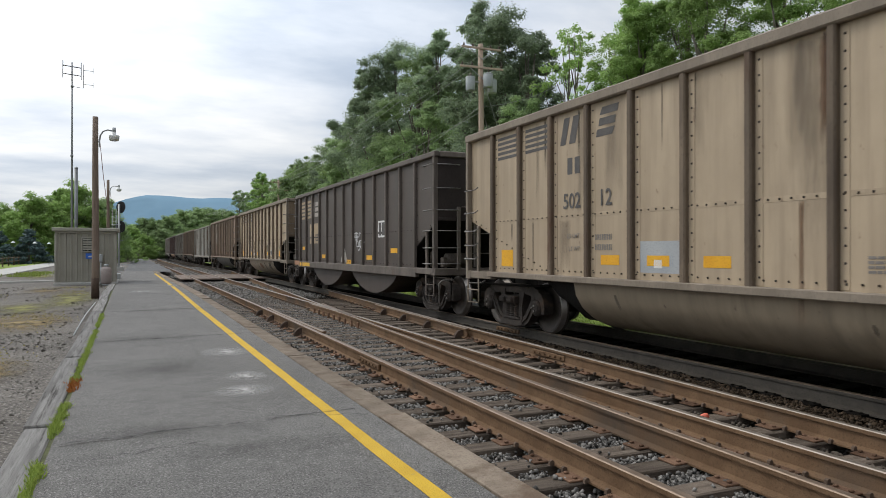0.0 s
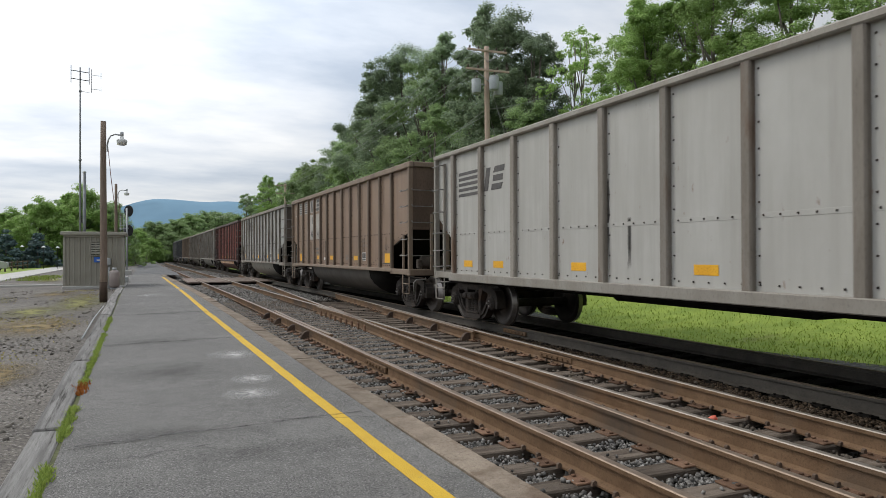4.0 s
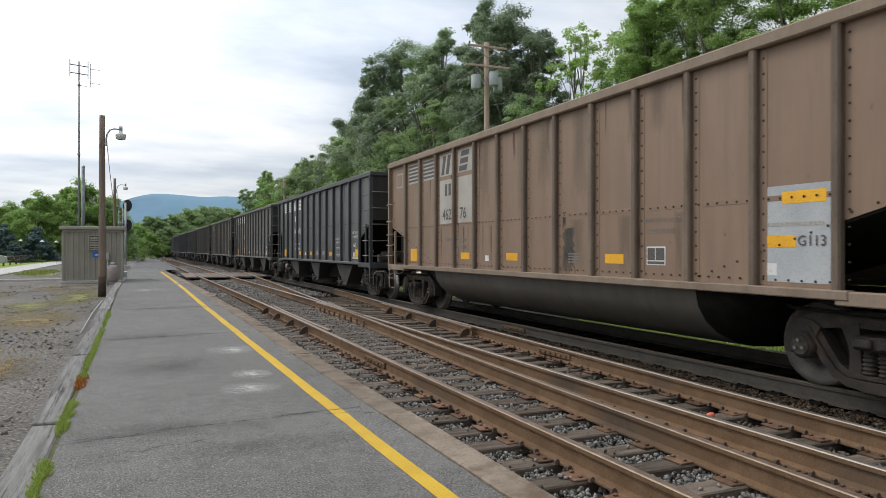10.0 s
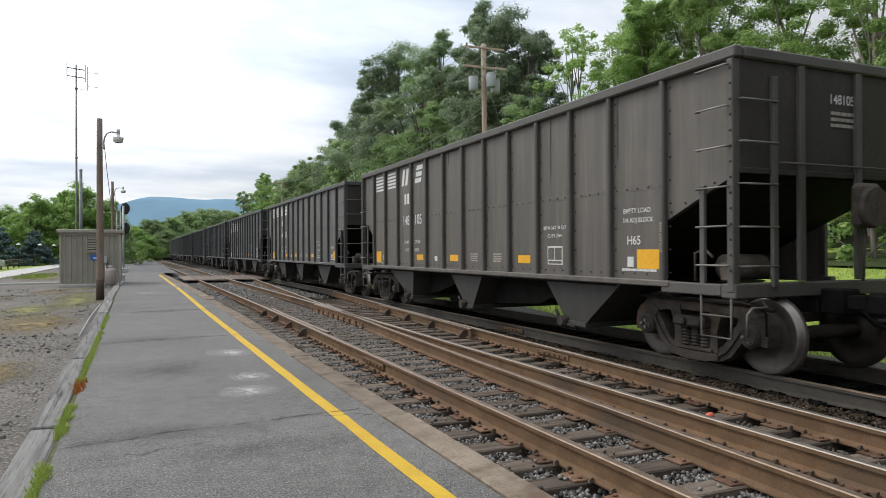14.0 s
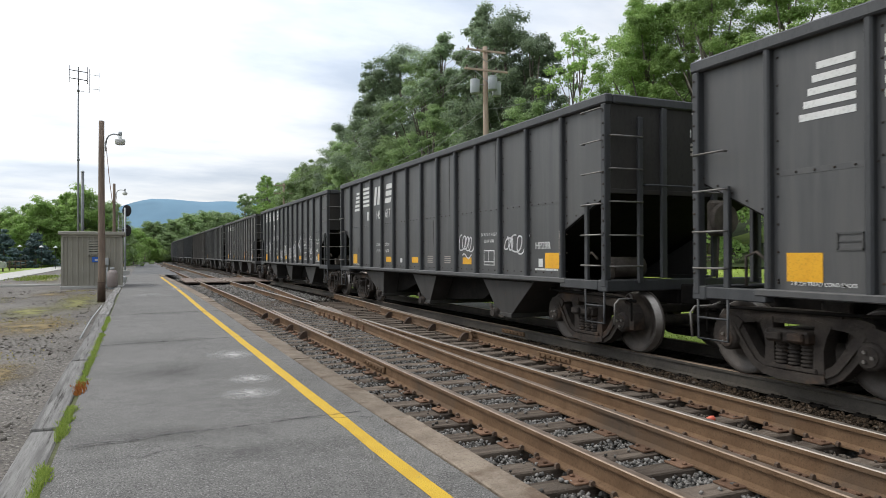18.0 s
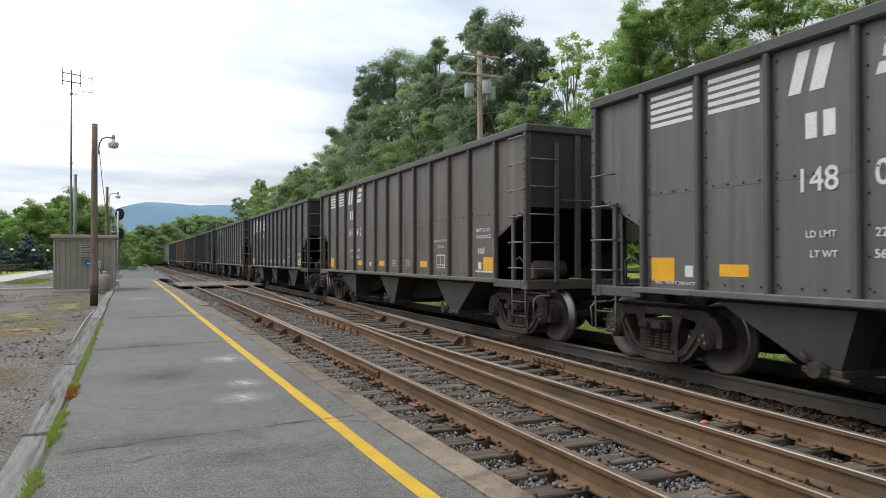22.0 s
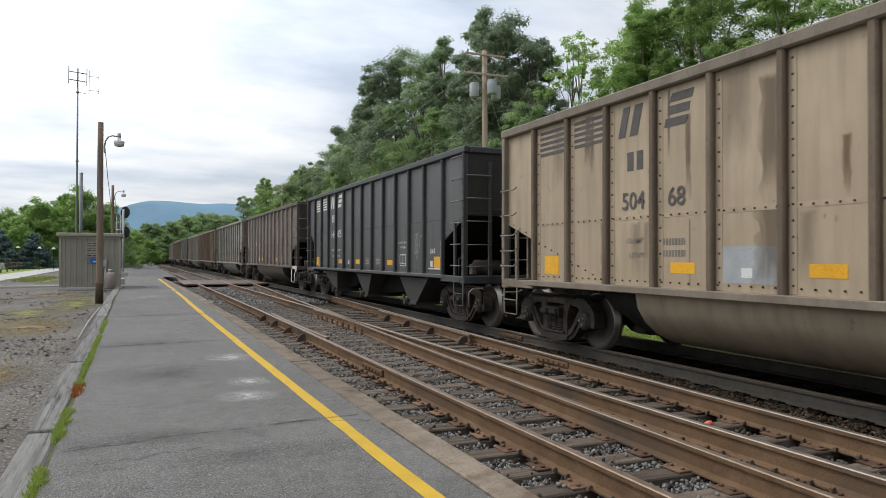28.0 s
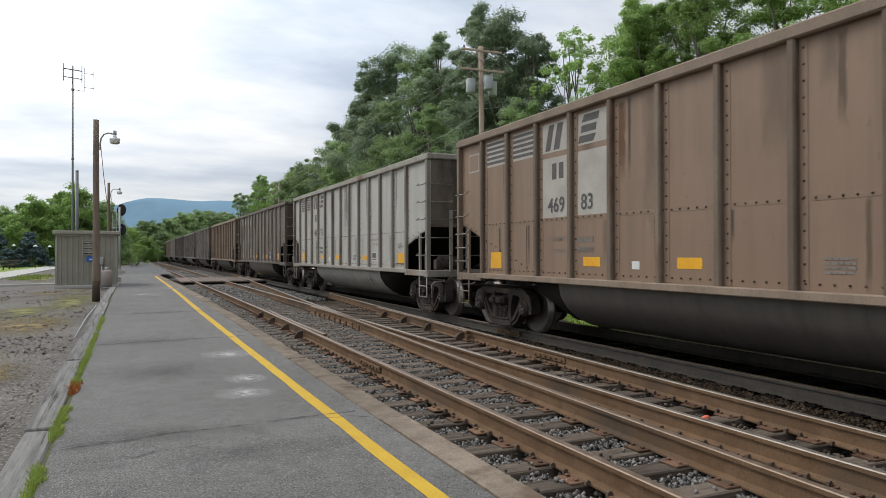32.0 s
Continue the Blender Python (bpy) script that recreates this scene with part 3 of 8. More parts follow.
RIBS = {"umber": surface("umber_worn_rib", (0.2, 0.185, 0.165), (0.34, 0.32, 0.29), 4, 0.75, stretch=(1, 1, 0.25), rand=0.2, c3=(0.11, 0.08, 0.06), spots=0.56, spot_scale=1.5),
        "tan": surface("tan_worn_rib", (0.105, 0.077, 0.054), (0.19, 0.145, 0.102), 3, 0.75, stretch=(1, 1, 0.25), rand=0.2, c3=(0.1, 0.058, 0.036), spots=0.52, spot_scale=1.5),
        "brown": surface("brown_worn_rib", (0.13, 0.095, 0.07), (0.2, 0.155, 0.115), 3, 0.75, stretch=(1, 1, 0.25), rand=0.2, c3=(0.1, 0.06, 0.04), spots=0.55, spot_scale=1.5),
        "grey": surface("grey_worn_rib", (0.105, 0.088, 0.073), (0.25, 0.226, 0.192), 9, 0.75, stretch=(1, 1.6, 0.12), rand=0.06, c3=(0.16, 0.1, 0.066), spots=0.56, spot_scale=6.0),
        "pale": surface("pale_worn_rib", (0.19, 0.165, 0.135), (0.28, 0.255, 0.22), 3, 0.75, stretch=(1, 1, 0.25), rand=0.2, c3=(0.14, 0.09, 0.06), spots=0.52, spot_scale=1.5)}

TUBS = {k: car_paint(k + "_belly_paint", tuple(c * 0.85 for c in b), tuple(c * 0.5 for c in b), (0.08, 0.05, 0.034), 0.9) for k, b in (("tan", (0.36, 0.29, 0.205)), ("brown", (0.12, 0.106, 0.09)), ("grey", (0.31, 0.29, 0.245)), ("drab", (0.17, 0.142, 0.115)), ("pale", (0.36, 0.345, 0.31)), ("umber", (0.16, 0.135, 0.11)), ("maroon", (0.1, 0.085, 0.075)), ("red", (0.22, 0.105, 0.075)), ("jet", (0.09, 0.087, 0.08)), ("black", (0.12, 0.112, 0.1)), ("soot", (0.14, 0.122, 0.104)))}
# end walls: grime spots, plus shade of the unlit side put in the colour
ENDS = {k: surface(k + "_shaded_grimy_end", tuple(c * 0.45 for c in b), tuple(c * 0.75 for c in b), 1.5, 0.8, bump=0.15, fine=30, stretch=(1, 1, 0.4), rand=0.1, c3=(0.04, 0.034, 0.03), spots=0.5) for k, b in (("tan", (0.3, 0.22, 0.15)), ("brown", (0.19, 0.13, 0.092)), ("grey", (0.23, 0.18, 0.14)), ("pale", (0.26, 0.21, 0.165)), ("umber", (0.115, 0.085, 0.068)), ("maroon", (0.062, 0.047, 0.042)), ("red", (0.17, 0.05, 0.038)), ("jet", (0.055, 0.052, 0.047)), ("black", (0.064, 0.06, 0.054)), ("soot", (0.074, 0.066, 0.057)))}


# ---------------------------------------------------------------- mesh building
class Shape:
    """Collects vertices and faces of one part."""

    def __init__(self):
        self.v, self.f, self.s, self.m = [], [], [], []

    def add(self, verts, faces, smooth=False, slot=0):
        n = len(self.v)
        self.v.extend(tuple(p) for p in verts)
        self.f.extend(tuple(i + n for i in face) for face in faces)
        self.s.extend([smooth] * len(faces))
        self.m.extend([slot] * len(faces))
        return self

    def box(self, x0, x1, y0, y1, z0, z1, slot=0):
        v = [(x, y, z) for x in (x0, x1) for y in (y0, y1) for z in (z0, z1)]
        return self.add(v, [(0, 1, 3, 2), (4, 6, 7, 5), (0, 4, 5, 1), (2, 3, 7, 6), (0, 2, 6, 4), (1, 5, 7, 3)], slot=slot)

    def cbox(self, x0, x1, y0, y1, z0, z1, b=0.01, slot=0):
        """A box with chamfered edges."""
        v, idx = [], {}
        lo, hi = (x0, y0, z0), (x1, y1, z1)
        for c in itertools.product((0, 1), repeat=3):
            for a in range(3):
                p = []
                for k in range(3):
                    e = hi[k] if c[k] else lo[k]
                    p.append(e if k == a else e + (-b if c[k] else b))
                idx[c, a] = len(v)
                v.append(tuple(p))
        faces = []
        for a in range(3):
            k, l = [i for i in range(3) if i != a]
            for side in (0, 1):
                ring = []
                for p, q in ((0, 0), (1, 0), (1, 1), (0, 1)):
                    c = [0, 0, 0]
                    c[a], c[k], c[l] = side, p, q
                    ring.append(idx[tuple(c), a])
                faces.append(tuple(ring))
            for p, q in itertools.product((0, 1), repeat=2):
                c0, c1 = [0, 0, 0], [0, 0, 0]
                c0[k], c0[l], c1[k], c1[l] = p, q, p, q
                c1[a] = 1
                c0, c1 = tuple(c0), tuple(c1)
                faces.append((idx[c0, k], idx[c1, k], idx[c1, l], idx[c0, l]))
        for c in itertools.product((0, 1), repeat=3):
            faces.append(tuple(idx[c, a] for a in range(3)))
        return self.add(v, faces, slot=slot)

    def prism(self, outline, axis, a0, a1, slot=0, smooth=False):
        """An outline in the two other axes, drawn out along the axis from a0 to a1."""
        n = len(outline)

        def at(p, a):
            q = list(p)
            q.insert(axis, a)
            return tuple(q)

        v = [at(p, a0) for p in outline] + [at(p, a1) for p in outline]
        self.add(v, [tuple(range(n))[::-1], tuple(range(n, 2 * n))], slot=slot)
        n0 = len(self.v) - 2 * n
        for i in range(n):
            j = (i + 1) % n
            self.f.append((n0 + i, n0 + j, n0 + n + j, n0 + n + i))
            self.s.append(smooth)
            self.m.append(slot)
        return self

    def tube(self, points, radii, n=8, cap=True, slot=0, smooth=True):
        """A round bar through points, with a radius at each."""
        pts = [Vector(p) for p in points]
        if not isinstance(radii, (list, tuple)):
            radii = [radii] * len(pts)
        v, faces = [], []
        side = None
        for i, p in enumerate(pts):
            d = (pts[min(i + 1, len(pts) - 1)] - pts[max(i - 1, 0)]).normalized()
            if side is None:
                side = d.orthogonal().normalized()
            side = (side - d * side.dot(d)).normalized()
            up = d.cross(side)
            for k in range(n):
                a = 2 * math.pi * k / n
                v.append(p + (side * math.cos(a) + up * math.sin(a)) * radii[i])
        for i in range(len(pts) - 1):
            for k in range(n):
                l = (k + 1) % n
                faces.append((i * n + k, i * n + l, (i + 1) * n + l, (i + 1) * n + k))
        self.add(v, faces, smooth, slot)
        if cap:
            m = len(self.v) - len(v)
            self.f += [tuple(m + k for k in range(n))[::-1], tuple(m + (len(pts) - 1) * n + k for k in range(n))]
            self.s += [False, False]
            self.m += [slot, slot]
        return self

    def lathe(self, profile, centre, axis=0, n=24, slots=None):
        """A profile of (along, radius) turned round an axis through centre."""
        v, faces, mats = [], [], []
        for a, r in profile:
            for k in range(n):
                t = 2 * math.pi * k / n
                p = [r * math.cos(t), r * math.sin(t)]
                p.insert(axis, a)
                v.append(tuple(c + q for c, q in zip(centre, p)))
        for i in range(len(profile) - 1):
            for k in range(n):
                l = (k + 1) % n
                self_slot = slots[i] if slots else 0
                faces.append((i * n + k, i * n + l, (i + 1) * n + l, (i + 1) * n + k))
                mats.append(self_slot)
        self.add(v, faces, True)
        self.m[-len(mats):] = mats
        return self

    def mesh(self, name, *materials):
        me = bpy.data.meshes.new(name)
        me.from_pydata(self.v, [], self.f)
        me.polygons.foreach_set("use_smooth", self.s)
        for mt in materials:
            me.materials.append(mt)
        if len(materials) > 1:
            me.polygons.foreach_set("material_index", self.m)
        bm = bmesh.new()
        bm.from_mesh(me)
        bmesh.ops.recalc_face_normals(bm, faces=bm.faces)
        bm.to_mesh(me)
        bm.free()
        me.update()
        return me


def part(name, shape, material, parent, label=""):
    mats = material if isinstance(material, (list, tuple)) else [material]
    ob = new(name, shape.mesh(name, *mats) if isinstance(shape, Shape) else shape)
    ob.parent = parent
    if label:
        tagged(ob, label)
    return ob


def thing(name, label, category, group="", m=None, kind=""):
    ob = tagged(new(name), label, category, group, kind)
    if m is not None:
        ob.matrix_basis = m
    return ob


def set_of(name, shape, material, label, category="", kind="structure"):
    mats = material if isinstance(material, (list, tuple)) else [material]
    return tagged(new(name, shape.mesh(name, *mats)), label, category, "", kind)


def smooth_step(a, b, x):
    t = min(1.0, max(0.0, (x - a) / (b - a)))
    return t * t * (3 - 2 * t)


def quads_mesh(name, verts, faces, *materials):
    """A mesh from arrays of points (n, 3) and quads (m, 4)."""
    me = bpy.data.meshes.new(name)
    me.vertices.add(len(verts))
    me.vertices.foreach_set("co", np.asarray(verts, dtype=np.float32).ravel())
    k = faces.shape[1]
    me.loops.add(faces.size)
    me.loops.foreach_set("vertex_index", faces.astype(np.int32).ravel())
    me.polygons.add(len(faces))
    me.polygons.foreach_set("loop_start", np.arange(0, faces.size, k, dtype=np.int32))
    for mt in materials:
        me.materials.append(mt)
    me.update(calc_edges=True)
    return me


GLYPHS = {}


def font_mesh(text):
    cu = bpy.data.curves.new("lettering", "FONT")
    cu.body, cu.size, cu.align_x, cu.align_y, cu.resolution_u, cu.offset = text, 1.0, "LEFT", "CENTER", 3, 0.012
    ob = new("lettering_source", cu)
    me = bpy.data.meshes.new_from_object(ob.evaluated_get(bpy.context.evaluated_depsgraph_get()))
    bpy.data.objects.remove(ob)
    bpy.data.curves.remove(cu)
    verts, faces = [tuple(v.co) for v in me.vertices], [tuple(p.vertices) for p in me.polygons]
    bpy.data.meshes.remove(me)
    return verts, faces


def across(verts):
    xs = [v[0] for v in verts]
    return max(xs) - min(xs)


# the letters, drawn once at unit size with the width that each one takes
apart = across(font_mesh("II")[0])
for ch in "0123456789ABCDEFGHIJKLMNOPRSTUWXYZ-/":
    v_, f_ = font_mesh("I" + ch + "I")
    GLYPHS[ch] = (*font_mesh(ch), across(v_) - apart)
GLYPHS[" "] = ([], [], 0.3)


# ---------------------------------------------------------------- plan of the line
def bend(y):
    """Sideways run of the line with distance."""
    return -0.0095 * max(0.0, y - 20) + max(0.0, y - 130) ** 2 / 1000


def deck(y):
    """Height of the platform: it climbs gently away from the near end."""
    return -0.05 + 0.23 * smooth_step(-2, 30, y)


def yard(x, y):
    """Height of the gravel yard beside the platform."""
    return deck(y) - 0.07 - 0.02 * smooth_step(0, 6, -x - 1) + 0.025 * noise.noise((x * 0.7, y * 0.7, 0))


def slope(x, y):
    """Height of the ground beyond the line, rising to the wooded hill."""
    return -0.32 + 0.35 * smooth_step(9.6, 13.5, x) + 1.0 * smooth_step(12, 16, x) * smooth_step(32, 22, y) + 9.0 * smooth_step(15, 60, x) + 0.25 * noise.noise((x * 0.15, y * 0.15, 3))


TRACK_ONE, GAUGE = 3.06, 1.575
CROSS = lambda y: 5.47 + 0.03 * min(y, 20) + 0.0007 * min(y, 20) ** 2 + 0.052 * max(0, y - 20)
CAR_X = 7.67
TIE_Z = -0.19


def grid_sheet(xs, ys, z_at, shape=None):
    s = shape or Shape()
    v = [(x, y, z_at(x, y)) for y in ys for x in xs]
    n = len(xs)
    f = [(j * n + i, j * n + i + 1, (j + 1) * n + i + 1, (j + 1) * n + i) for j in range(len(ys) - 1) for i in range(n - 1)]
    return s.add(v, f, True)


def span(a, b, step):
    n = max(1, round((b - a) / step))
    return [a + (b - a) * i / n for i in range(n + 1)]


# one sheet of valley floor out to the horizon
s = Shape()
rings = [0, 60, 150, 300, 600, 1200, 2400, 4200]
v, f = [(0, 0, -0.7)], []
for r in rings[1:]:
    v += [(r * math.cos(a * math.pi / 24), r * math.sin(a * math.pi / 24), -0.7) for a in range(48)]
f += [(0, 1 + a, 1 + (a + 1) % 48) for a in range(48)]
for k in range(len(rings) - 2):
    f += [(1 + k * 48 + a, 1 + (k + 1) * 48 + a, 1 + (k + 1) * 48 + (a + 1) % 48, 1 + k * 48 + (a + 1) % 48) for a in range(48)]
set_of("ground", s.add(v, f), MEADOW, "flat green valley floor reaching to the distant ridge", "ground")

set_of("gravel_yard", grid_sheet(span(-60, -8, 3) + span(-7.5, -0.95, 0.45) + [-0.7], span(-12, 12, 0.6) + span(13, 130, 1.5), yard), GRAVEL,
       "gravel and worn asphalt yard beside the platform", "gravel")
set_of("grass_bank", grid_sheet(span(9.3, 16, 0.5) + span(17, 130, 5), span(-40, 60, 1.5) + span(64, 330, 6), slope), [GRASS_SOIL],
       "grass verge and wooded bank beyond the line", "grass")
set_of("woodland_floor", grid_sheet(span(15.5, 130, 5), span(-40, 330, 6), lambda x, y: slope(x, y) + 0.06), EARTH,
       "dark leaf-strewn floor under the trees on the bank", "ground")

set_of("gravel_shoulder", grid_sheet(span(9.15, 10.35, 0.4), span(-14, 60, 1.5), lambda x, y: slope(x, y) + 0.012), SHOULDER,
       "strip of dark gravel between the main line and the grass", "gravel")

# ballast bed under all the tracks
bed_prof = [(0.9, -0.28), (2.5, -0.275), (6.3, -0.275), (9.0, -0.275), (9.7, -0.45), (10.2, -0.62)]
ys = span(-14, 60, 2) + span(64, 330, 6)
v = [(x + bend(y) * (1 if x > 2.4 or y > 60 else 0), y, z) for y in ys for x, z in bed_prof]
n = len(bed_prof)
f = [(j * n + i, j * n + i + 1, (j + 1) * n + i + 1, (j + 1) * n + i) for j in range(len(ys) - 1) for i in range(n - 1)]
track = set_of("ballast_bed", Shape().add(v, f), BED, "bed of grey crushed stone under the tracks", "ballast")

# near-black strip painted where the train shades the bed
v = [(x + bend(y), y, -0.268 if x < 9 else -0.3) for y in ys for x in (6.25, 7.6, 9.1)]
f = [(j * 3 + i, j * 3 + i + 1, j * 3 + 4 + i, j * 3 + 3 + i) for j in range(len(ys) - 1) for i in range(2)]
set_of("main_line_bed", Shape().add(v, f), SHADE_BED, "bed of the main line, near-black for shade under the train", "ballast")
# rough ground beyond the end of the platform
set_of("rubble_path", grid_sheet(span(-3.4, 2.2, 0.4), span(49.5, 150, 1.5), lambda x, y: 0.12 - 0.25 * smooth_step(50, 110, y) + 0.3 * max(0, noise.noise((x * 0.5, y * 0.25, 9))) * smooth_step(50, 56, y)), RUBBLE,
       "grey rubble and gravel beyond the end of the platform", "gravel")

# ---------------------------------------------------------------- platform
kerb_x = lambda y: 2.12 - 0.0195 * min(y, 17) - 0.027 * max(0, y - 17)
line_x = lambda y: 1.8 - 0.024 * min(y, 18) - 0.0155 * max(0, y - 18)
KERB_W = 0.26
ys = span(-12, 50, 1.0)
timber_x = lambda y: -0.6 - 0.006 * y
s = Shape()
v, f = [], []
for y in ys:
    v += [(timber_x(y) + 0.03, y, deck(y) - 0.4), (timber_x(y) + 0.03, y, deck(y) - 0.015), (0.2, y, deck(y)), (0.7, y, deck(y)), (kerb_x(y) - 0.006, y, deck(y)), (kerb_x(y) - 0.006, y, deck(y) - 0.4)]
for j in range(len(ys) - 1):
    f += [(j * 6 + i, j * 6 + i + 1, j * 6 + 7 + i, j * 6 + 6 + i) for i in range(5)]
f += [tuple(range(6)), tuple(len(v) - 6 + i for i in range(6))[::-1]]
platform = set_of("platform", s.add(v, f), ASPHALT, "worn grey asphalt platform with patched cracks", "platform")

# kerb stones with uneven joints
joints = [-12, -8.6, -5.1, -1.6, 1.9, 5.98, 9.7, 13.2, 16.9, 20.6, 24.3, 28.2, 32.1, 36, 40, 44, 48]
random.seed(5)
for a, b in zip(joints, joints[1:]):
    s = Shape()
    dx, dz = random.uniform(-0.018, 0.018), random.uniform(-0.006, 0.016)
    pts = []
    for y in span(a + 0.012, b - 0.012, 1.2):
        pts.append(y)
    v, f = [], []
    for y in pts:
        z = deck(y) + dz + 0.006
        w = 0.006 * noise.noise((y * 2, a, 1))
        x0, x1 = kerb_x(y) + dx, kerb_x(y) + KERB_W + dx
        for x, h in ((x0, -0.5), (x0 + w, -0.012), (x0 + 0.012 + w, 0), (x1 - 0.02 + w, 0), (x1 + w, -0.02), (x1, -0.5)):
            v.append((x, y, z + h))
    for j in range(len(pts) - 1):
        f += [(j * 6 + i, j * 6 + i + 1, j * 6 + 7 + i, j * 6 + 6 + i) for i in range(5)]
    f += [tuple(range(6)), tuple(len(v) - 6 + i for i in range(6))[::-1]]
    part("kerb_stone", s.add(v, f), CONCRETE, platform)

# yellow line, a little wavy, worn along its edges
ys = span(-12, 43.5, 0.35)
v, f = [], []
for y in ys:
    c = line_x(y) + 0.012 * noise.noise((y * 0.9, 0, 0))
    w = 0.062 + 0.008 * noise.noise((y * 3, 4, 0))
    v += [(c - w, y, deck(y) + 0.004), (c + w, y, deck(y) + 0.004)]
f = [(2 * j, 2 * j + 1, 2 * j + 3, 2 * j + 2) for j in range(len(ys) - 1)]
part("yellow_line", Shape().add(v, f), YELLOW, platform, "faded yellow safety line painted on asphalt")


def tar_line(points, w, material, name, label):
    v = []
    for k, (x, y) in enumerate(points):
        d = w * (1 + 0.6 * noise.noise((k * 0.7, w, 2)))
        v += [(x, y - d, deck(y) + 0.0045), (x, y + d, deck(y) + 0.0045)]
    f = [(2 * j, 2 * j + 1, 2 * j + 3, 2 * j + 2) for j in range(len(points) - 1)]
    part(name, Shape().add(v, f), material, platform, label)


TAR = faded("tar_seal", (0.07, 0.068, 0.065), (0.1, 0.097, 0.092), 0.75, 0.38, 0.6, 6.0)
for x0, x1, y0, y1, w in ((-0.55, 1.9, 6.1, 6.35, 0.02), (-0.3, 0.5, 5.55, 5.75, 0.012), (1.15, 1.95, 6.35, 6.1, 0.012), (-0.6, 1.9, 12.2, 12.5, 0.03), (-0.65, 1.9, 17.4, 17.8, 0.035), (-0.7, 1.9, 23.3, 23.6, 0.04), (-0.7, 1.9, 30, 30.2, 0.045)):
    tar_line([(x0 + (x1 - x0) * k / 24, y0 + (y1 - y0) * k / 24 + 0.06 * noise.noise((k * 0.35, y0, 5))) for k in range(25)], w, TAR, "tar_seam", "dark tar seam across asphalt")
WORN = faded("pale_scuff", (0.4, 0.39, 0.375), (0.5, 0.49, 0.47), 1.0, 0.3, 0.6, 6.0, True)
DAMP = faded("dark_patch", (0.07, 0.068, 0.064), (0.1, 0.097, 0.092), 0.55, 0.35, 0.7, 1.5, True)
for k, (x, y, w, h, stuff) in enumerate(((1.2, 10.45, 0.9, 1.0, WORN), (1.19, 8.44, 0.6, 0.7, WORN), (0.1, 24.5, 0.8, 1.2, WORN), (0.25, 33, 0.9, 2.0, WORN), (1.2, 28, 0.8, 1.6, WORN), (1.05, 7.6, 0.8, 0.7, WORN),
                                        (0.3, 6.2, 2.2, 0.7, DAMP), (0.9, 5.4, 1.6, 0.6, DAMP), (0.2, 12.4, 2.0, 0.9, DAMP), (0.3, 9.3, 1.4, 1.8, DAMP), (0.6, 17.5, 2.2, 1.2, DAMP), (-0.1, 4.0, 1.1, 1.3, DAMP))):
    z = deck(y) + 0.003 + 0.0004 * k
    s = Shape().add([(x - w / 2, y - h / 2, deck(y - h / 2) - deck(y) + z), (x + w / 2, y - h / 2, deck(y - h / 2) - deck(y) + z), (x + w / 2, y + h / 2, deck(y + h / 2) - deck(y) + z), (x - w / 2, y + h / 2, deck(y + h / 2) - deck(y) + z)], [(0, 1, 2, 3)])
    part("worn_patch" if stuff is WORN else "dark_patch", s, stuff, platform, "pale scuffed patch" if stuff is WORN else "darker worn patch")

# soil in the joint between paving and timbers
ys = span(-11, 36, 1.5)
v = [(timber_x(y) + dx, y, deck(y) - 0.035) for y in ys for dx in (-0.06, 0.06)]
part("soil_joint", Shape().add(v, [(2 * j, 2 * j + 1, 2 * j + 3, 2 * j + 2) for j in range(len(ys) - 1)]), surface("weedy_soil", (0.07, 0.075, 0.035), (0.12, 0.13, 0.05), 8, 0.95, bump=0.5, fine=40, rand=0), platform, "weedy soil in the joint")

# old timbers along the back edge of the platform
edge = tagged(new("timber_edging"), "weathered grey timbers edging the platform", "timber edging", "", "structure")
random.seed(8)
y = -11.0
while y < 36:
    ln = random.uniform(3.2, 4.4)
    s = Shape().cbox(-0.115, 0.115, 0, ln - 0.05, -0.2, 0.0, 0.015)
    ob = part("timber", s, TIMBER, edge)
    ob.matrix_basis = pose(timber_x(y) - 0.13 + random.uniform(-0.015, 0.015), y, deck(y) - 0.005 + random.uniform(-0.015, 0.01), math.degrees(math.atan2(deck(y + ln) - deck(y), ln)), random.uniform(-2, 2), 0.35 + random.uniform(-0.4, 0.4))
    y += ln
s = Shape().tube([(-1.0, 13.5, deck(13.5) - 0.03), (-1.03, 17, deck(17) - 0.01), (-1.0, 20.5, deck(20) + 0.0)], 0.012, 6)
tagged(new("conduit_pipe", s.mesh("conduit_pipe", STEEL)), "thin grey pipe lying beside the timbers", "pipe")

# ---------------------------------------------------------------- rails
RAIL_PROFILE = [(-0.075, -0.19), (0.075, -0.19), (0.075, -0.175), (0.014, -0.155), (0.011, -0.05), (0.036, -0.04), (0.037, -0.008), (0.028, 0.0), (-0.028, 0.0), (-0.037, -0.008), (-0.036, -0.04), (-0.011, -0.05), (-0.014, -0.155), (-0.075, -0.175)]


def rail(x_at, y0, y1, head, label, name="rail", dz=0.0, ramp=0.0, side=None):
    s = Shape()
    ys = span(y0, y1, 1.5 if y1 - y0 < 60 else 3.0)
    n = len(RAIL_PROFILE)
    v, f, m = [], [], []
    for y in ys:
        for x, z in RAIL_PROFILE:
            flare = ramp * (smooth_step(1.2, 0, y - y0) + smooth_step(1.2, 0, y1 - y))
            v.append((x_at(y) + x + flare, y, z + dz))
    for j in range(len(ys) - 1):
        for i in range(n):
            k = (i + 1) % n
            f.append((j * n + i, j * n + k, (j + 1) * n + k, (j + 1) * n + i))
            m.append(1 if i in (6, 7, 8) else 0)
    f += [tuple(range(n)), tuple(len(v) - n + i for i in range(n))[::-1]]
    s.add(v, f)
    s.m = m + [0, 0]
    return part(name, s, [side or RAIL_SIDE, head], track, label)


one = lambda y: TRACK_ONE + bend(y)
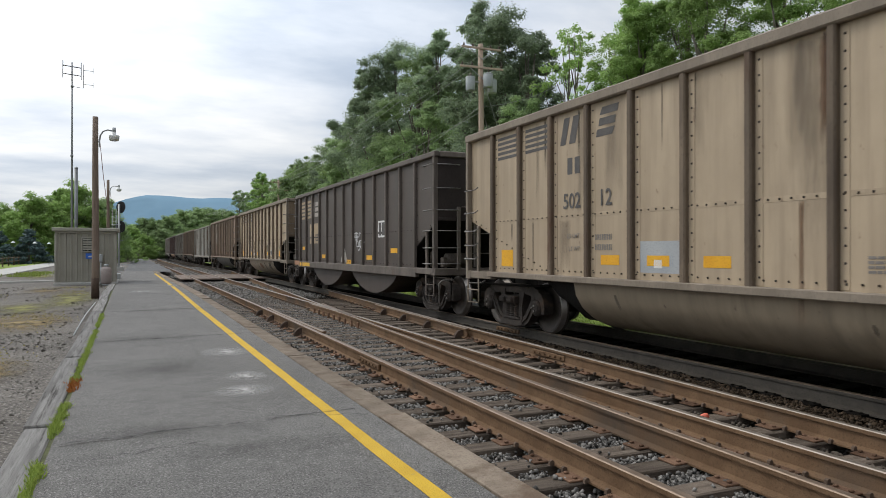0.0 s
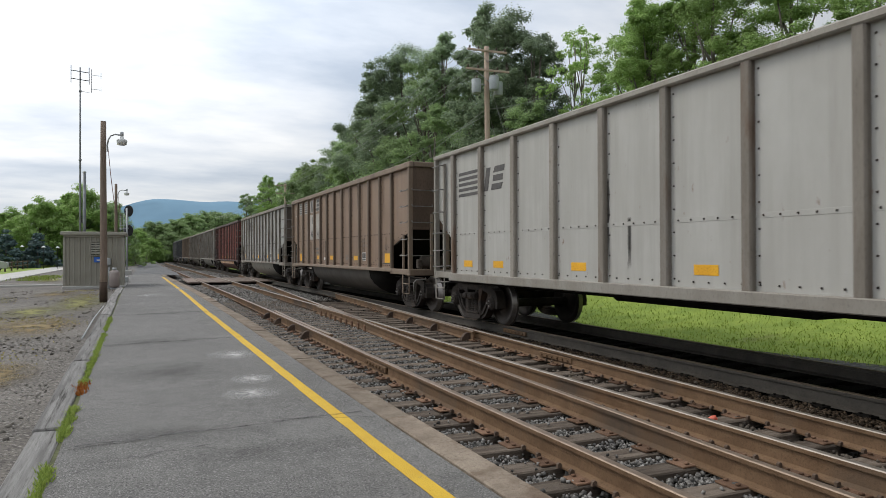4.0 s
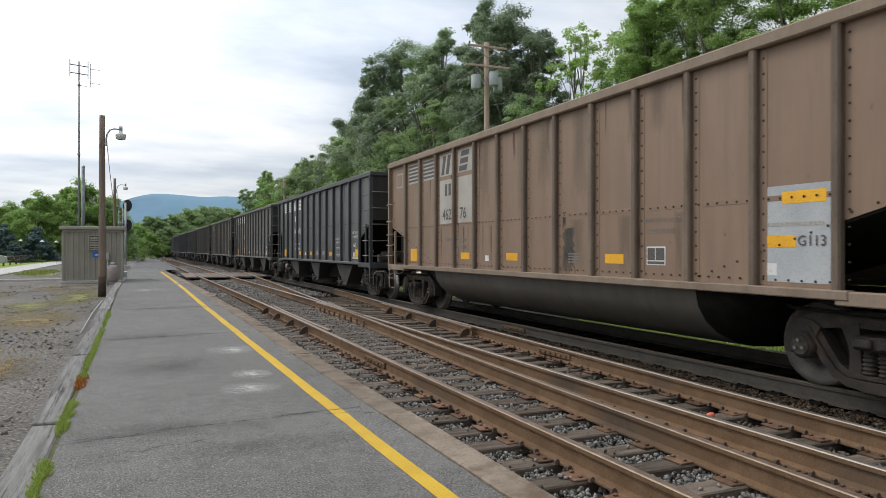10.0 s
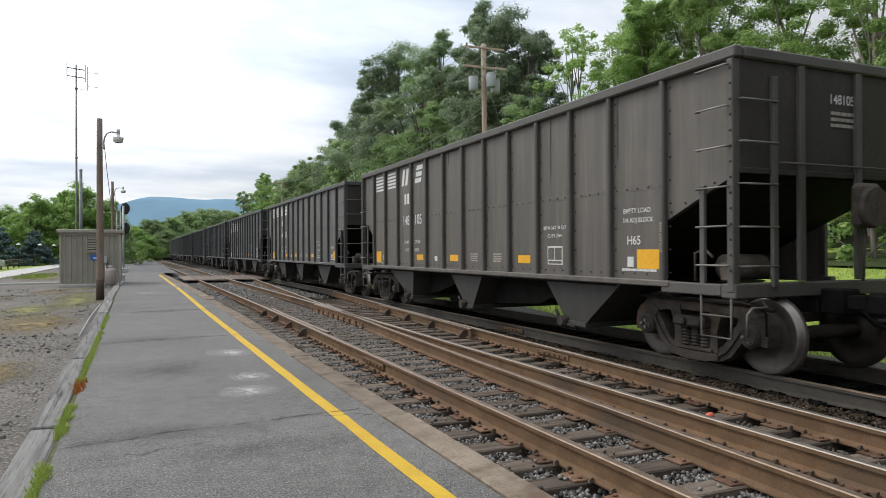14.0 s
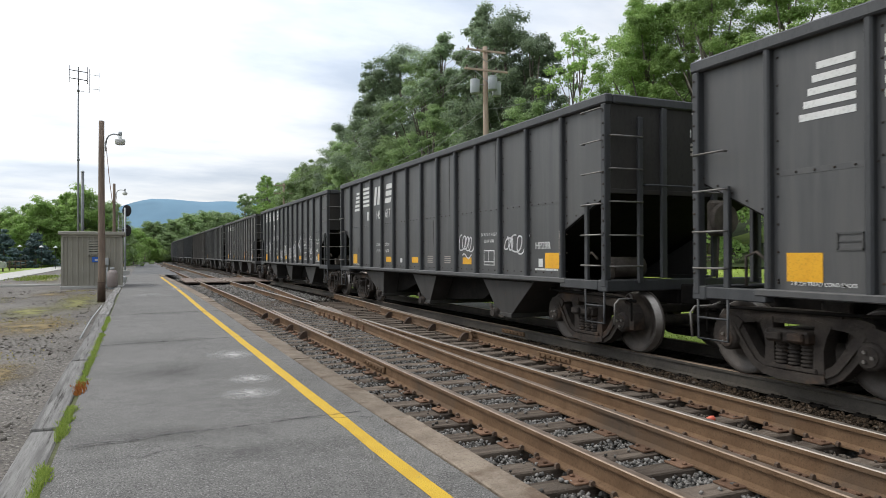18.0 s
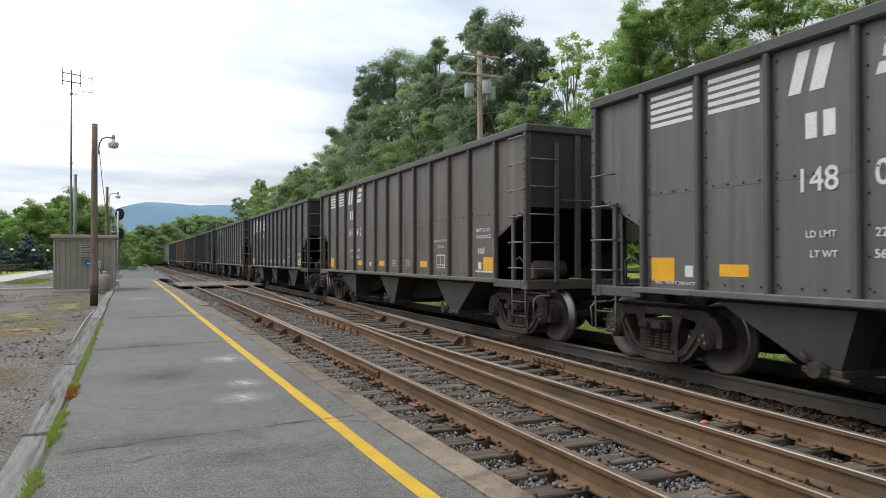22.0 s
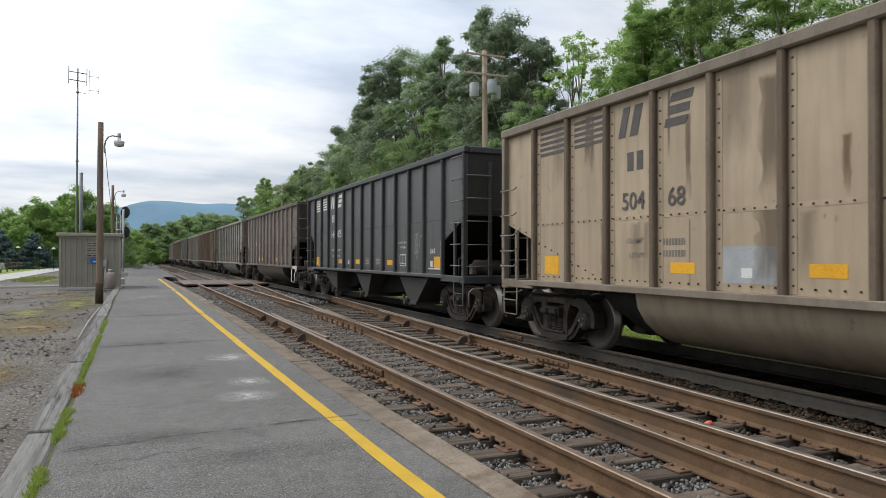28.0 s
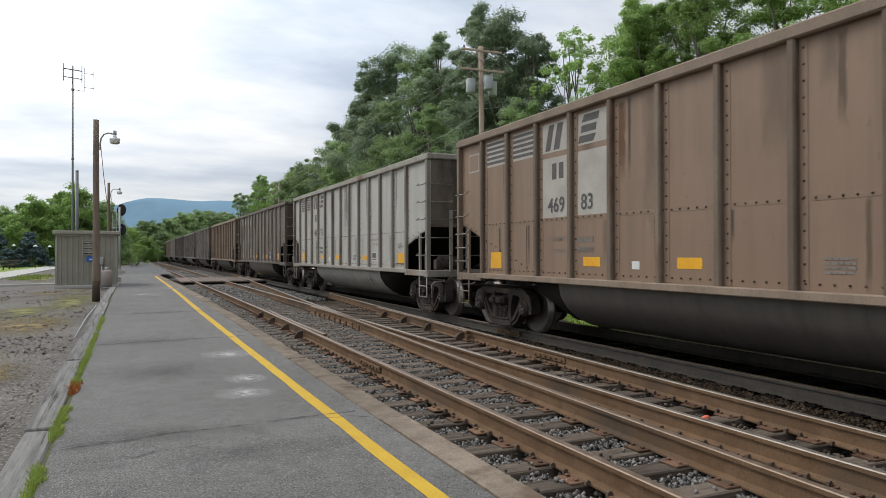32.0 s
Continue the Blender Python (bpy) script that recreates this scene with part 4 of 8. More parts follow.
two = lambda y: TRACK_ONE + GAUGE + bend(y)
far_l = lambda y: CAR_X - GAUGE / 2 + bend(y)
far_r = lambda y: CAR_X + GAUGE / 2 + bend(y)
cross_r = lambda y: CROSS(y)
cross_l = lambda y: CROSS(y) - GAUGE
rail(one, -14, 190, RAIL_DULL, "rusty brown rail of the platform track")
rail(two, -14, 17.4, RAIL_TOP, "rail with a bright running surface")
rail(two, 18.3, 190, RAIL_TOP, "rail with a bright running surface")
rail(cross_l, -14, 16.9, RAIL_DULL, "rusty closure rail of the turnout")
rail(cross_l, 18.3, 56, RAIL_TOP, "rail of the crossover")
rail(cross_r, -14, 25.5, RAIL_TOP, "rail of the crossover")
# main-line rails are darker than the others
RAIL_DARK = surface("dark_rail_steel", (0.052, 0.045, 0.037), (0.082, 0.072, 0.058), 4.0, 0.85, bump=0.3, fine=50, rand=0)
rail(far_l, -14, 260, RAIL_DULL, "brown rail under the coal train", side=RAIL_DARK)
rail(far_r, -14, 260, RAIL_DULL, "brown rail under the coal train", side=RAIL_DARK)
rail(lambda y: one(y) + 0.1, 12.6, 18.6, RAIL_DULL, "guard rail beside the running rail", "guard_rail", 0.0, 0.03)
rail(lambda y: cross_r(y) - 0.1, 11.9, 18.4, RAIL_DULL, "guard rail beside the running rail", "guard_rail", 0.0, -0.03)
rail(lambda y: two(y) - 0.085, 15.2, 19.4, RAIL_DULL, "wing rail of the frog", "wing_rail", 0.0, -0.03)
rail(lambda y: cross_l(y) + 0.085, 15.2, 19.4, RAIL_DULL, "wing rail of the frog", "wing_rail", 0.0, 0.03)
s = Shape().prism([(4.635, 16.3), (4.67, 16.3), (4.76, 19.0), (4.58, 19.0)], 2, -0.16, -0.002)
part("frog_point", s, [RAIL_TOP], track, "bright worn steel point of the frog")
for k in range(9):
    y = 14.4 + 0.5 * k
    s = Shape().cbox(4.36, 4.4, y - 0.05, y + 0.05, -0.18, -0.05, 0.008)
    part("frog_bolt_block", s, RUST, track)
# braces on the outside of the rails
brace = Shape().prism([(-0.17, -0.19), (0.0, -0.19), (0.0, -0.05), (-0.04, -0.04), (-0.1, -0.065), (-0.15, -0.125)], 1, -0.045, 0.045).mesh("rail_brace", IRON_DARK)
for x_at, yy in ((one, (13.7, 15.1, 16.75, 18.4)), (cross_r, (12.1, 13.9, 15.6, 17.3))):
    for y in yy:
        ob = new("rail_brace", brace)
        ob.parent = track
        ob.matrix_basis = pose(x_at(y) - (0.05 if x_at is one else 0.16), y, 0)
# joint bars with bolts
for x_at, y in ((far_l, 12.2), (one, 9.4), (cross_r, 9.0)):
    s = Shape().cbox(-0.05, -0.012, -0.45, 0.45, -0.14, -0.06, 0.008)
    for k in range(6):
        s.tube([(-0.05, -0.36 + 0.144 * k, -0.1), (-0.075, -0.36 + 0.144 * k, -0.1)], 0.018, 6)
    ob = part("joint_bar", s, RAIL_SIDE, track, "bolted joint bar")
    ob.matrix_basis = pose(x_at(y), y, 0)

# ties, plates and spikes; pieces near the platform are parts, the rest is one mesh
random.seed(11)
tie_meshes = {}


def tie_mesh(ln):
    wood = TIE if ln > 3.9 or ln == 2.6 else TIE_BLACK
    if ln not in tie_meshes:
        kinds = []
        for k in range(3):
            kinds.append(Shape().cbox(0, ln, -0.115, 0.115, -0.17, 0, 0.012).mesh("tie", wood))
        tie_meshes[ln] = kinds
    return random.choice(tie_meshes[ln])


pl = Shape().cbox(-0.2, 0.2, -0.1, 0.1, 0, 0.016, 0.004)
for x in (-0.13, 0.13):
    for y in (-0.06, 0.06):
        pl.cbox(x - 0.017, x + 0.017, y - 0.016, y + 0.016, 0.016, 0.034, 0.006)
plate = pl.mesh("tie_plate", RUST)
plate_black = pl.mesh("tie_plate", TIE_BLACK)
far_ties = Shape()
TIES = []
for k in range(-24, 240):
    y = 4.25 + 0.51 * k + random.uniform(-0.03, 0.03)
    rows = [(2.48, 4.05), (6.62, 2.55)] if y < 24 else [(2.55 + bend(y), 2.6), (6.4 + bend(y), 2.55)]
    for x0, ln in rows:
        tilt = random.uniform(-1.2, 1.2)
        if -2 < y < 45 and not 38.8 < y < 46.5:
            ob = new("tie", tie_mesh(ln))
            ob.parent = track
            ob.matrix_basis = pose(x0 + random.uniform(-0.05, 0.05), y, TIE_Z + random.uniform(-0.012, 0.004), random.uniform(-1.5, 1.5), 0, tilt)
        else:
            far_ties.box(x0, x0 + ln, y - 0.11, y + 0.11, TIE_Z - 0.15, TIE_Z)
    TIES.append(y)
    if 1.5 < y < 20:
        for x_at in (one, two, cross_l, cross_r, far_l):
            if x_at is cross_l and y > 12 or x_at is two and y > 14.5:
                continue
            ob = new("tie_plate", plate_black if x_at is far_l else plate)
            ob.parent = track
            ob.matrix_basis = pose(x_at(y), y + random.uniform(-0.01, 0.01), TIE_Z + 0.001, 0, 0, random.uniform(-3, 3))
tagged(part("far_ties", far_ties, TIE, track, "rows of dark wooden ties receding along the line"), kind="stuff")

# anchors clipped to the foot of the rails, on both sides of each tie
anchors = Shape()
for y in TIES:
    if 1.0 < y < 30:
        for x_at in (one, two, cross_r):
            for sx in (-1, 1):
                for dy in (-0.15, 0.15):
                    x, yy = x_at(y) + sx * 0.09, y + dy + random.uniform(-0.012, 0.012)
                    anchors.prism([(x - 0.022, -0.185), (x + 0.022, -0.185), (x + 0.018, -0.155), (x, -0.144), (x - 0.018, -0.155)], 1, yy - 0.013, yy + 0.013)
tagged(part("rail_anchors", anchors, ANCHOR, track, "rows of brown clips on the rail feet"), kind="stuff")

# loose stones between the ties
rng = np.random.default_rng(4)
cube = np.array(list(itertools.product((-1, 1), repeat=3)), dtype=float)
cube_f = np.array([(0, 1, 3, 2), (4, 6, 7, 5), (0, 4, 5, 1), (2, 3, 7, 6), (0, 2, 6, 4), (1, 5, 7, 3)])


def stones(name, count, spread, size, material, label, parent=None):
    p = spread(count)
    n = len(p)
    sz = rng.uniform(*size, (n, 1, 1)) * rng.uniform(0.65, 1.25, (n, 1, 3))
    v = cube[None] * sz * rng.uniform(0.55, 1.1, (n, 8, 3))
    q = rng.normal(size=(n, 4))
    q /= np.linalg.norm(q, axis=1, keepdims=True)
    w, x, y, z = q.T
    R = np.stack([1 - 2 * (y * y + z * z), 2 * (x * y - z * w), 2 * (x * z + y * w), 2 * (x * y + z * w), 1 - 2 * (x * x + z * z), 2 * (y * z - x * w), 2 * (x * z - y * w), 2 * (y * z + x * w), 1 - 2 * (x * x + y * y)], 1).reshape(n, 3, 3)
    v = np.einsum("nij,nkj->nki", R, v) + p[:, None, :]
    f = cube_f[None] + 8 * np.arange(n)[:, None, None]
    return tagged(new(name, quads_mesh(name, v.reshape(-1, 3), f.reshape(-1, 4), material)), label, "stones", "", "stuff")


tie_y = np.array(TIES)


def crib(count, x0=1.7, x1=4.68):
    y = 1.2 + 25 * rng.random(count) ** 1.5
    x = rng.uniform(x0, x1, count)
    gap = np.abs(tie_y[None] - y[:, None]).min(1)
    keep = (gap > 0.125) | (rng.random(count) < 0.02) | (x < 2.45)
    keep &= x > np.array([kerb_x(q) for q in y]) + KERB_W + 0.02
    for x_at in (one, two, cross_r):
        line = np.array([x_at(q) for q in y])
        keep &= (np.abs(x - line) > 0.17) | (rng.random(count) < 0.12)
    full = 0.026 * np.clip((y - 6) / 4, 0, 1) * (x < 4.7)
    z = np.where(gap > 0.125, -0.255 + 0.035 * rng.random(count) + full, -0.178)
    return np.stack([x, y, z], 1)[keep]


stones("ballast_stones", 84000, crib, (0.007, 0.018), STONE, "loose grey crushed stones between the ties")
stones("crossover_stones", 20000, lambda count: crib(count, 4.68, 6.6), (0.009, 0.022), STONE_DIRTY, "dirty brown crushed stones between the rails of the crossover")


def far_crib(count):
    y = 25 + 50 * rng.random(count)
    x = rng.uniform(1.6, 6.4, count) + np.array([bend(q) for q in y])
    keep = x > np.array([kerb_x(q) for q in y]) + KERB_W + 0.05
    return np.stack([x, y, -0.225 + 0.045 * rng.random(count)], 1)[keep & ((y < 39.3) | (y > 46.2))]


stones("ballast_stones_far", 24000, far_crib, (0.018, 0.04), STONE, "grey crushed stones farther along the tracks")


def verge(count):
    y = 1.0 + 22 * rng.random(count) ** 1.3
    x = rng.uniform(6.35, 9.6, count)
    return np.stack([x, y, -0.265 + 0.02 * rng.random(count)], 1)


def shoulder(count):
    y = 1.0 + 24 * rng.random(count) ** 1.3
    x = np.array([CROSS(q) + 0.1 for q in y]) + rng.random(count) * 0.95
    keep = x < 6.83
    return np.stack([x, y, -0.2 + 0.022 * rng.random(count)], 1)[keep]


stones("ballast_stones_beside_train", 26000, shoulder, (0.006, 0.016), STONE_BROWN, "brown crushed stones between the crossover and the main line")
stones("ballast_stones_under_train", 12000, verge, (0.012, 0.028), STONE_DARK, "crushed stones around the main line rails, darkened for shade")


def yard_stones(count):
    y = -1 + 30 * rng.random(count) ** 1.5
    x = -1.0 - 9 * rng.random(count) ** 1.2
    return np.array([(a, b, yard(a, b) - 0.001) for a, b in zip(x, y)])


def yard_clods(count):
    y = 3 + 28 * rng.random(count) ** 1.2
    x = -1.05 - 6 * rng.random(count) ** 1.1
    return np.array([(a, b, yard(a, b) - 0.006) for a, b in zip(x, y)])[[noise.noise((a * 0.8, b * 0.5, 4)) > -0.05 for a, b in zip(x, y)]]


stones("yard_clods", 2600, yard_clods, (0.012, 0.034), STONE_CLOD, "dark clods and stones scattered on the yard")
stones("yard_gravel", 34000, yard_stones, (0.003, 0.012), STONE_YARD, "scattered gravel on the yard")

# boarded crossing over the tracks
crossing = tagged(new("board_crossing"), "worn wooden plank crossing laid between the rails", "crossing", "", "structure")
for x0, x1 in ((2.35, 2.95), (3.18, 4.5), (4.76, 5.9), (6.0, 6.75)):
    nb = max(2, round((x1 - x0) / 0.24))
    for k in range(nb):
        a = x0 + (x1 - x0) * k / nb
        b = x0 + (x1 - x0) * (k + 1) / nb
        s = Shape().cbox(a + 0.006, b - 0.006, 39.4 + random.uniform(-0.1, 0.1), 46.0, -0.07, 0.0 + random.uniform(-0.01, 0.01), 0.01)
        ob = part("plank", s, BOARD, crossing)
        ob.matrix_basis = pose(bend(42.5), 0, 0)
# bearer block coloured near-black for the shade below the planks
s = Shape().box(2.35, 6.8, 39.75, 45.8, -0.24, -0.075)
ob = part("bearer", s, DARK, crossing, "bearers under the planks, near-black for the shaded gap")
s = Shape().tube([(5.12, 5.22, -0.16), (5.17, 5.2, -0.15), (5.2, 5.25, -0.16)], [0.025, 0.035, 0.02], 6)
tagged(new("red_litter", s.mesh("red_litter", plain("faded_red_plastic", (0.7, 0.16, 0.1), 0.5))), "scrap of faded red plastic between the rails", "litter")

# low mats of yellowish moss and weeds on the yard
MOSS = faded("brownish_moss", (0.17, 0.12, 0.05), (0.25, 0.185, 0.075), 1.15, 0.36, 0.56, 2.6, True)
MOSS_GREEN = faded("yellow_green_moss", (0.18, 0.17, 0.05), (0.25, 0.24, 0.075), 1.2, 0.34, 0.54, 2.6, True)
moss = tagged(new("weed_mats"), "low mats of yellowish weeds on the gravel yard", "weeds", "", "stuff")
for k, (x, y, w, h, stuff) in enumerate(((-1.75, 22.8, 1.5, 7.0, MOSS_GREEN), (-2.1, 16.3, 2.0, 4.2, MOSS), (-2.9, 27.4, 1.6, 3.4, MOSS), (-3.8, 13.2, 2.2, 4.0, MOSS), (-2.6, 20.0, 1.5, 3.6, MOSS_GREEN), (-4.8, 24, 2.4, 6.0, MOSS_GREEN), (-1.7, 10.2, 1.0, 2.6, MOSS), (-4.7, 43, 1.6, 8.0, MOSS_GREEN))):
    sheet = grid_sheet(span(x - w / 2, x + w / 2, 0.2), span(y - h / 2, y + h / 2, 0.3), lambda a, b: yard(a, b) + 0.014 + 0.001 * k)
    part("weed_mat", sheet, stuff, moss)


# ---------------------------------------------------------------- coal cars
HALF, WIDE, SHEET = 7.26, 1.55, 1.455
PITCH = 16.19
AXLES = (-7.08, -5.28, 5.28, 7.08)
KINDS = {
    # top, chord depth, bottom of the sill, top of the sill, ribs from the front end, slope at the end (corner, rib), rivet line
    "tub": dict(top=3.83, chord=0.15, sill=(1.0, 1.1), ribs=[1.46 + 1.0 * k for k in range(13)], ends=(2.12, 1.76, 1.46, 1.06), seam=2.04, rib=0.105),
    "round": dict(top=3.83, chord=0.15, sill=(1.0, 1.1), ribs=[1.28 + 1.0 * k for k in range(13)], ends=(2.12, 1.76, 1.28, 1.24), seam=2.04, rib=0.105),
    "wide": dict(top=3.83, chord=0.15, sill=(1.0, 1.1), ribs=[1.03 + 1.034 * k for k in range(13)], ends=(2.12, 1.76, 1.03, 1.082), seam=2.33, rib=0.105),
    "hopper": dict(top=3.81, chord=0.14, sill=(1.02, 1.1), ribs=[1.2] + [2.31 + 0.995 * k for k in range(12)], ends=(2.38, 1.86, 1.2, 1.05), seam=2.33, rib=0.085, rear=7.055),
    "hopper_long": dict(top=3.81, chord=0.14, sill=(1.02, 1.1), ribs=[1.2] + [2.31 + 0.995 * k for k in range(11)] + [13.4], ends=(2.38, 1.86, 1.2, 1.06), seam=2.33, rib=0.085, rear=7.2),
    "bay": dict(top=3.76, chord=0.13, sill=(0.86, 1.08), ribs=[1.28 + 1.04 * k for k in range(13)], ends=(2.2, 1.6, 1.28, 0.76), seam=2.0, rib=0.075),
    "flat": dict(top=3.72, chord=0.1, sill=(0.9, 1.06), ribs=[1.58 + 1.33 * k for k in range(10)], ends=(2.35, 1.7, 1.58, 0.97), seam=1.9, rib=0.15),
}
ROUND = ("tub", "round", "wide")
HOPPERS = ("hopper", "hopper_long")
# heights of the grab irons, by kind: side at the front end, side at the rear end, end wall
GRABS = {"hopper": ((1.31, 1.76, 2.21, 2.67, 3.13, 3.6), (1.31, 1.74, 2.22, 2.66), (1.3, 1.75, 2.24, 2.72, 3.2)),
         "tub": ((1.44, 1.85, 2.28, 2.69, 3.1), (1.33, 1.6, 1.88, 2.24, 2.69), (1.44, 1.85, 2.28, 2.69, 3.1)),
         "": ((1.2, 1.56, 1.95, 2.42, 2.92, 3.46), (1.2, 1.56, 1.95, 2.42, 2.92, 3.46), (1.2, 1.56, 1.95, 2.42, 2.92, 3.46))}


def end_y(kind, sgn):
    """Where the body ends: -1 the front, 1 the rear."""
    return -HALF if sgn < 0 else KINDS[kind].get("rear", HALF)

CACHE = {}


def cached(key, make):
    if key not in CACHE:
        CACHE[key] = make().mesh(key[-1], BOGIE)
    return CACHE[key]


def fit(parent, name, mesh, material, label=""):
    """One part on a shared mesh, with its own material."""
    ob = new(name, mesh)
    ob.parent = parent
    ob.material_slots[0].link = "OBJECT"
    ob.material_slots[0].material = material
    if label:
        ob["label"] = label
    return ob


def rivets(s, x, spots, r=0.0115):
    for y, z in spots:
        s.add([(x, y - r, z - r), (x, y + r, z - r), (x, y + r, z + r), (x, y - r, z + r), (x - 0.013, y - r * 0.5, z - r * 0.5), (x - 0.013, y + r * 0.5, z - r * 0.5), (x - 0.013, y + r * 0.5, z + r * 0.5), (x - 0.013, y - r * 0.5, z + r * 0.5)],
              [(4, 5, 6, 7), (0, 1, 5, 4), (1, 2, 6, 5), (2, 3, 7, 6), (3, 0, 4, 7)])
    return s


def panel_shape(kind, k, side=-1):
    """One sheet between two ribs; end sheets are cut along the slope."""
    d = KINDS[kind]
    cuts = [-HALF] + [-HALF + r for r in d["ribs"]] + [end_y(kind, 1)]
    a, b = cuts[k], cuts[k + 1]
    top, low = d["top"] - d["chord"], d["sill"][1]
    zc, zr = d["ends"][:2]
    if k == 0:
        out = [(a, zc), (b, zr), (b, top), (a, top)]
    elif k == len(cuts) - 2:
        out = [(a, zr), (b, zc), (b, top), (a, top)]
    else:
        out = [(a, low), (b, low), (b, top), (a, top)]
    x = SHEET * side
    s = Shape().prism(out, 0, x, x + 0.012 * -side)
    if kind in ROUND and 0 < k < len(cuts) - 2:
        # lap of the next sheet, along the rib
        w = d["rib"] / 2
        s.cbox(*sorted((x, x + 0.006 * side)), b - w - 0.1, b - w, low + 0.01, top - 0.01, 0.002)
    return s


def rib_shape(kind, r, side=-1):
    d = KINDS[kind]
    y, w = -HALF + r, d["rib"] / 2
    lo, hi = d["sill"][0] + 0.03, d["top"] - d["chord"] + 0.002
    x0, x1 = SHEET * side, (WIDE - 0.018) * side
    out = [(x0, y - w), (x1 - 0.02 * side, y - w), (x1, y - w + 0.02), (x1, y + w - 0.02), (x1 - 0.02 * side, y + w), (x0, y + w)]
    return Shape().prism(out, 2, lo, hi)


def rivet_shape(kind):
    d = KINDS[kind]
    s = Shape()
    spots = []
    top, low = d["top"] - d["chord"], d["sill"][1]
    for r in d["ribs"]:
        y = -HALF + r
        for z in span(low + 0.1, top - 0.1, 0.17 if kind in ROUND else 0.3):
            spots.append((y - d["rib"] / 2 - 0.055, z))
    e0, e1 = -HALF + d["ribs"][0] + 0.1, -HALF + d["ribs"][-1] - 0.1
    for y in span(e0, e1, 0.145 if kind in ROUND else 0.22):
        spots.append((y, d["seam"]))
    for y in span(e0, e1, 0.16 if kind in ROUND else 0.25):
        spots.append((y, low + 0.07))
    for z in span(1.3, d["top"] - 0.3, 0.16):
        spots.append((-HALF + 0.09, z)) if z > d["ends"][0] else None
        spots.append((end_y(kind, 1) - 0.09, z)) if z > d["ends"][0] else None
    for sgn, o in ((-1, d["ribs"][0]), (1, d["ends"][3])):
        for k in range(5):
            t = (k + 0.5) / 5
            y = end_y(kind, sgn) - sgn * o * t
            spots.append((y, d["ends"][0] + (d["ends"][1] - d["ends"][0]) * t + 0.06))
    if kind in ROUND:
        for sgn, o in ((-1, d["ribs"][0]), (1, d["ends"][3])):
            for k in range(12):
                spots.append((end_y(kind, sgn) - sgn * (o + 0.12 + 0.19 * k), d["ends"][1] - 0.03 - 0.062 * k))
    if kind in HOPPERS:
        for sgn in (-1, 1):
            rivets(s, -WIDE, [(end_y(kind, sgn) - sgn * 0.035, z) for z in span(1.25, d["top"] - 0.25, 0.18)], 0.014)
    return rivets(s, -SHEET - 0.006, spots)


def end_sheet(kind, sgn):
    d = KINDS[kind]
    y = end_y(kind, sgn)
    return Shape().box(-SHEET + 0.015, SHEET - 0.015, *sorted((y, y - sgn * 0.03)), d["ends"][0], d["top"] - 0.1)


def slope_sheet(kind, sgn):
    """The floor that slopes in under the end wall."""
    d = KINDS[kind]
    zc, zr = d["ends"][:2]
    y = end_y(kind, sgn)
    run = d["ribs"][0] if sgn < 0 else d["ends"][3]
    reach = (zc - 1.05) / max((zc - zr) / run, 0.28)
    yi = y - sgn * (0.02 + reach)
    return Shape().prism([(y - sgn * 0.02, zc), (y - sgn * 0.02, zc - 0.03), (yi, 1.0), (yi, 1.05)], 0, -SHEET + 0.02, SHEET - 0.02)


def tub_section(y, zb, wide):
    """Half-round outline of the belly at y, from one side under the floor to the other."""
    out = []
    for k in range(13):
        a = math.pi * k / 12
        cx = -math.cos(a)
        out.append((math.copysign(abs(cx) ** 0.85, cx) * wide, y, 1.0 - math.sin(a) * (1.0 - zb)))
    return out


def tub_run(stations):
    v = [p for st in stations for p in tub_section(*st)]
    f = [(j * 13 + i, j * 13 + i + 1, (j + 1) * 13 + i + 1, (j + 1) * 13 + i) for j in range(len(stations) - 1) for i in range(12)]
    return Shape().add(v, f, True)


# how far the belly runs from the middle, to the front and to the rear
BELLY = {"tub": (3.6, 3.62), "round": (4.05, 4.2), "wide": (4.25, 4.25)}
BELLY_LOW = {"tub": 0.2, "round": 0.22, "wide": 0.28}


def tub_shape(kind):
    """Long rounded belly hanging between the bogies."""
    front, rear = BELLY[kind]
    low = BELLY_LOW[kind]
    return tub_run([(-front, low, 1.44), (-1.2, low - 0.005, 1.44), (1.2, low - 0.005, 1.44), (rear, low, 1.44)])


def tub_end(kind, sgn):
    """Bulging belly end drawn in below the floor's slope, shade put into its black."""
    start = BELLY[kind][sgn > 0]
    step = (4.95 - start) / 1.33
    rings = ((0, 0.0, 1.435), (0.38, 0.09, 1.41), (0.78, 0.32, 1.34), (1.13, 0.65, 1.22), (1.33, 0.96, 1.1))
    low = BELLY_LOW[kind]
    return tub_run([(sgn * (start + step * a), low + (1 - low) * u, w) for a, u, w in rings])


def hopper_bay(y1, y0, b1, b0, low=0.34):
    """One funnel: side sheets cut to a slope at both ends, outlet at the bottom. y1, b1 are towards the rear."""
    s = Shape()
    hi = 1.01
    top = [(-1.42, y0, hi), (1.42, y0, hi), (1.42, y1, hi), (-1.42, y1, hi)]
    bot = [(-1.34, b0, low), (1.34, b0, low), (1.34, b1, low), (-1.34, b1, low)]
    s.add(top + bot, [(0, 1, 5, 4), (1, 2, 6, 5), (2, 3, 7, 6), (3, 0, 4, 7), (4, 5, 6, 7), (0, 3, 2, 1)])
    s.cbox(-1.37, 1.37, b0 - 0.05, b1 + 0.05, low - 0.05, low + 0.03, 0.01)
    return s


def slope_hood(points):
    """Sloping floor sheets between two funnels, recess shade put into their black."""
    return Shape().prism(points, 0, -0.95, 0.95)


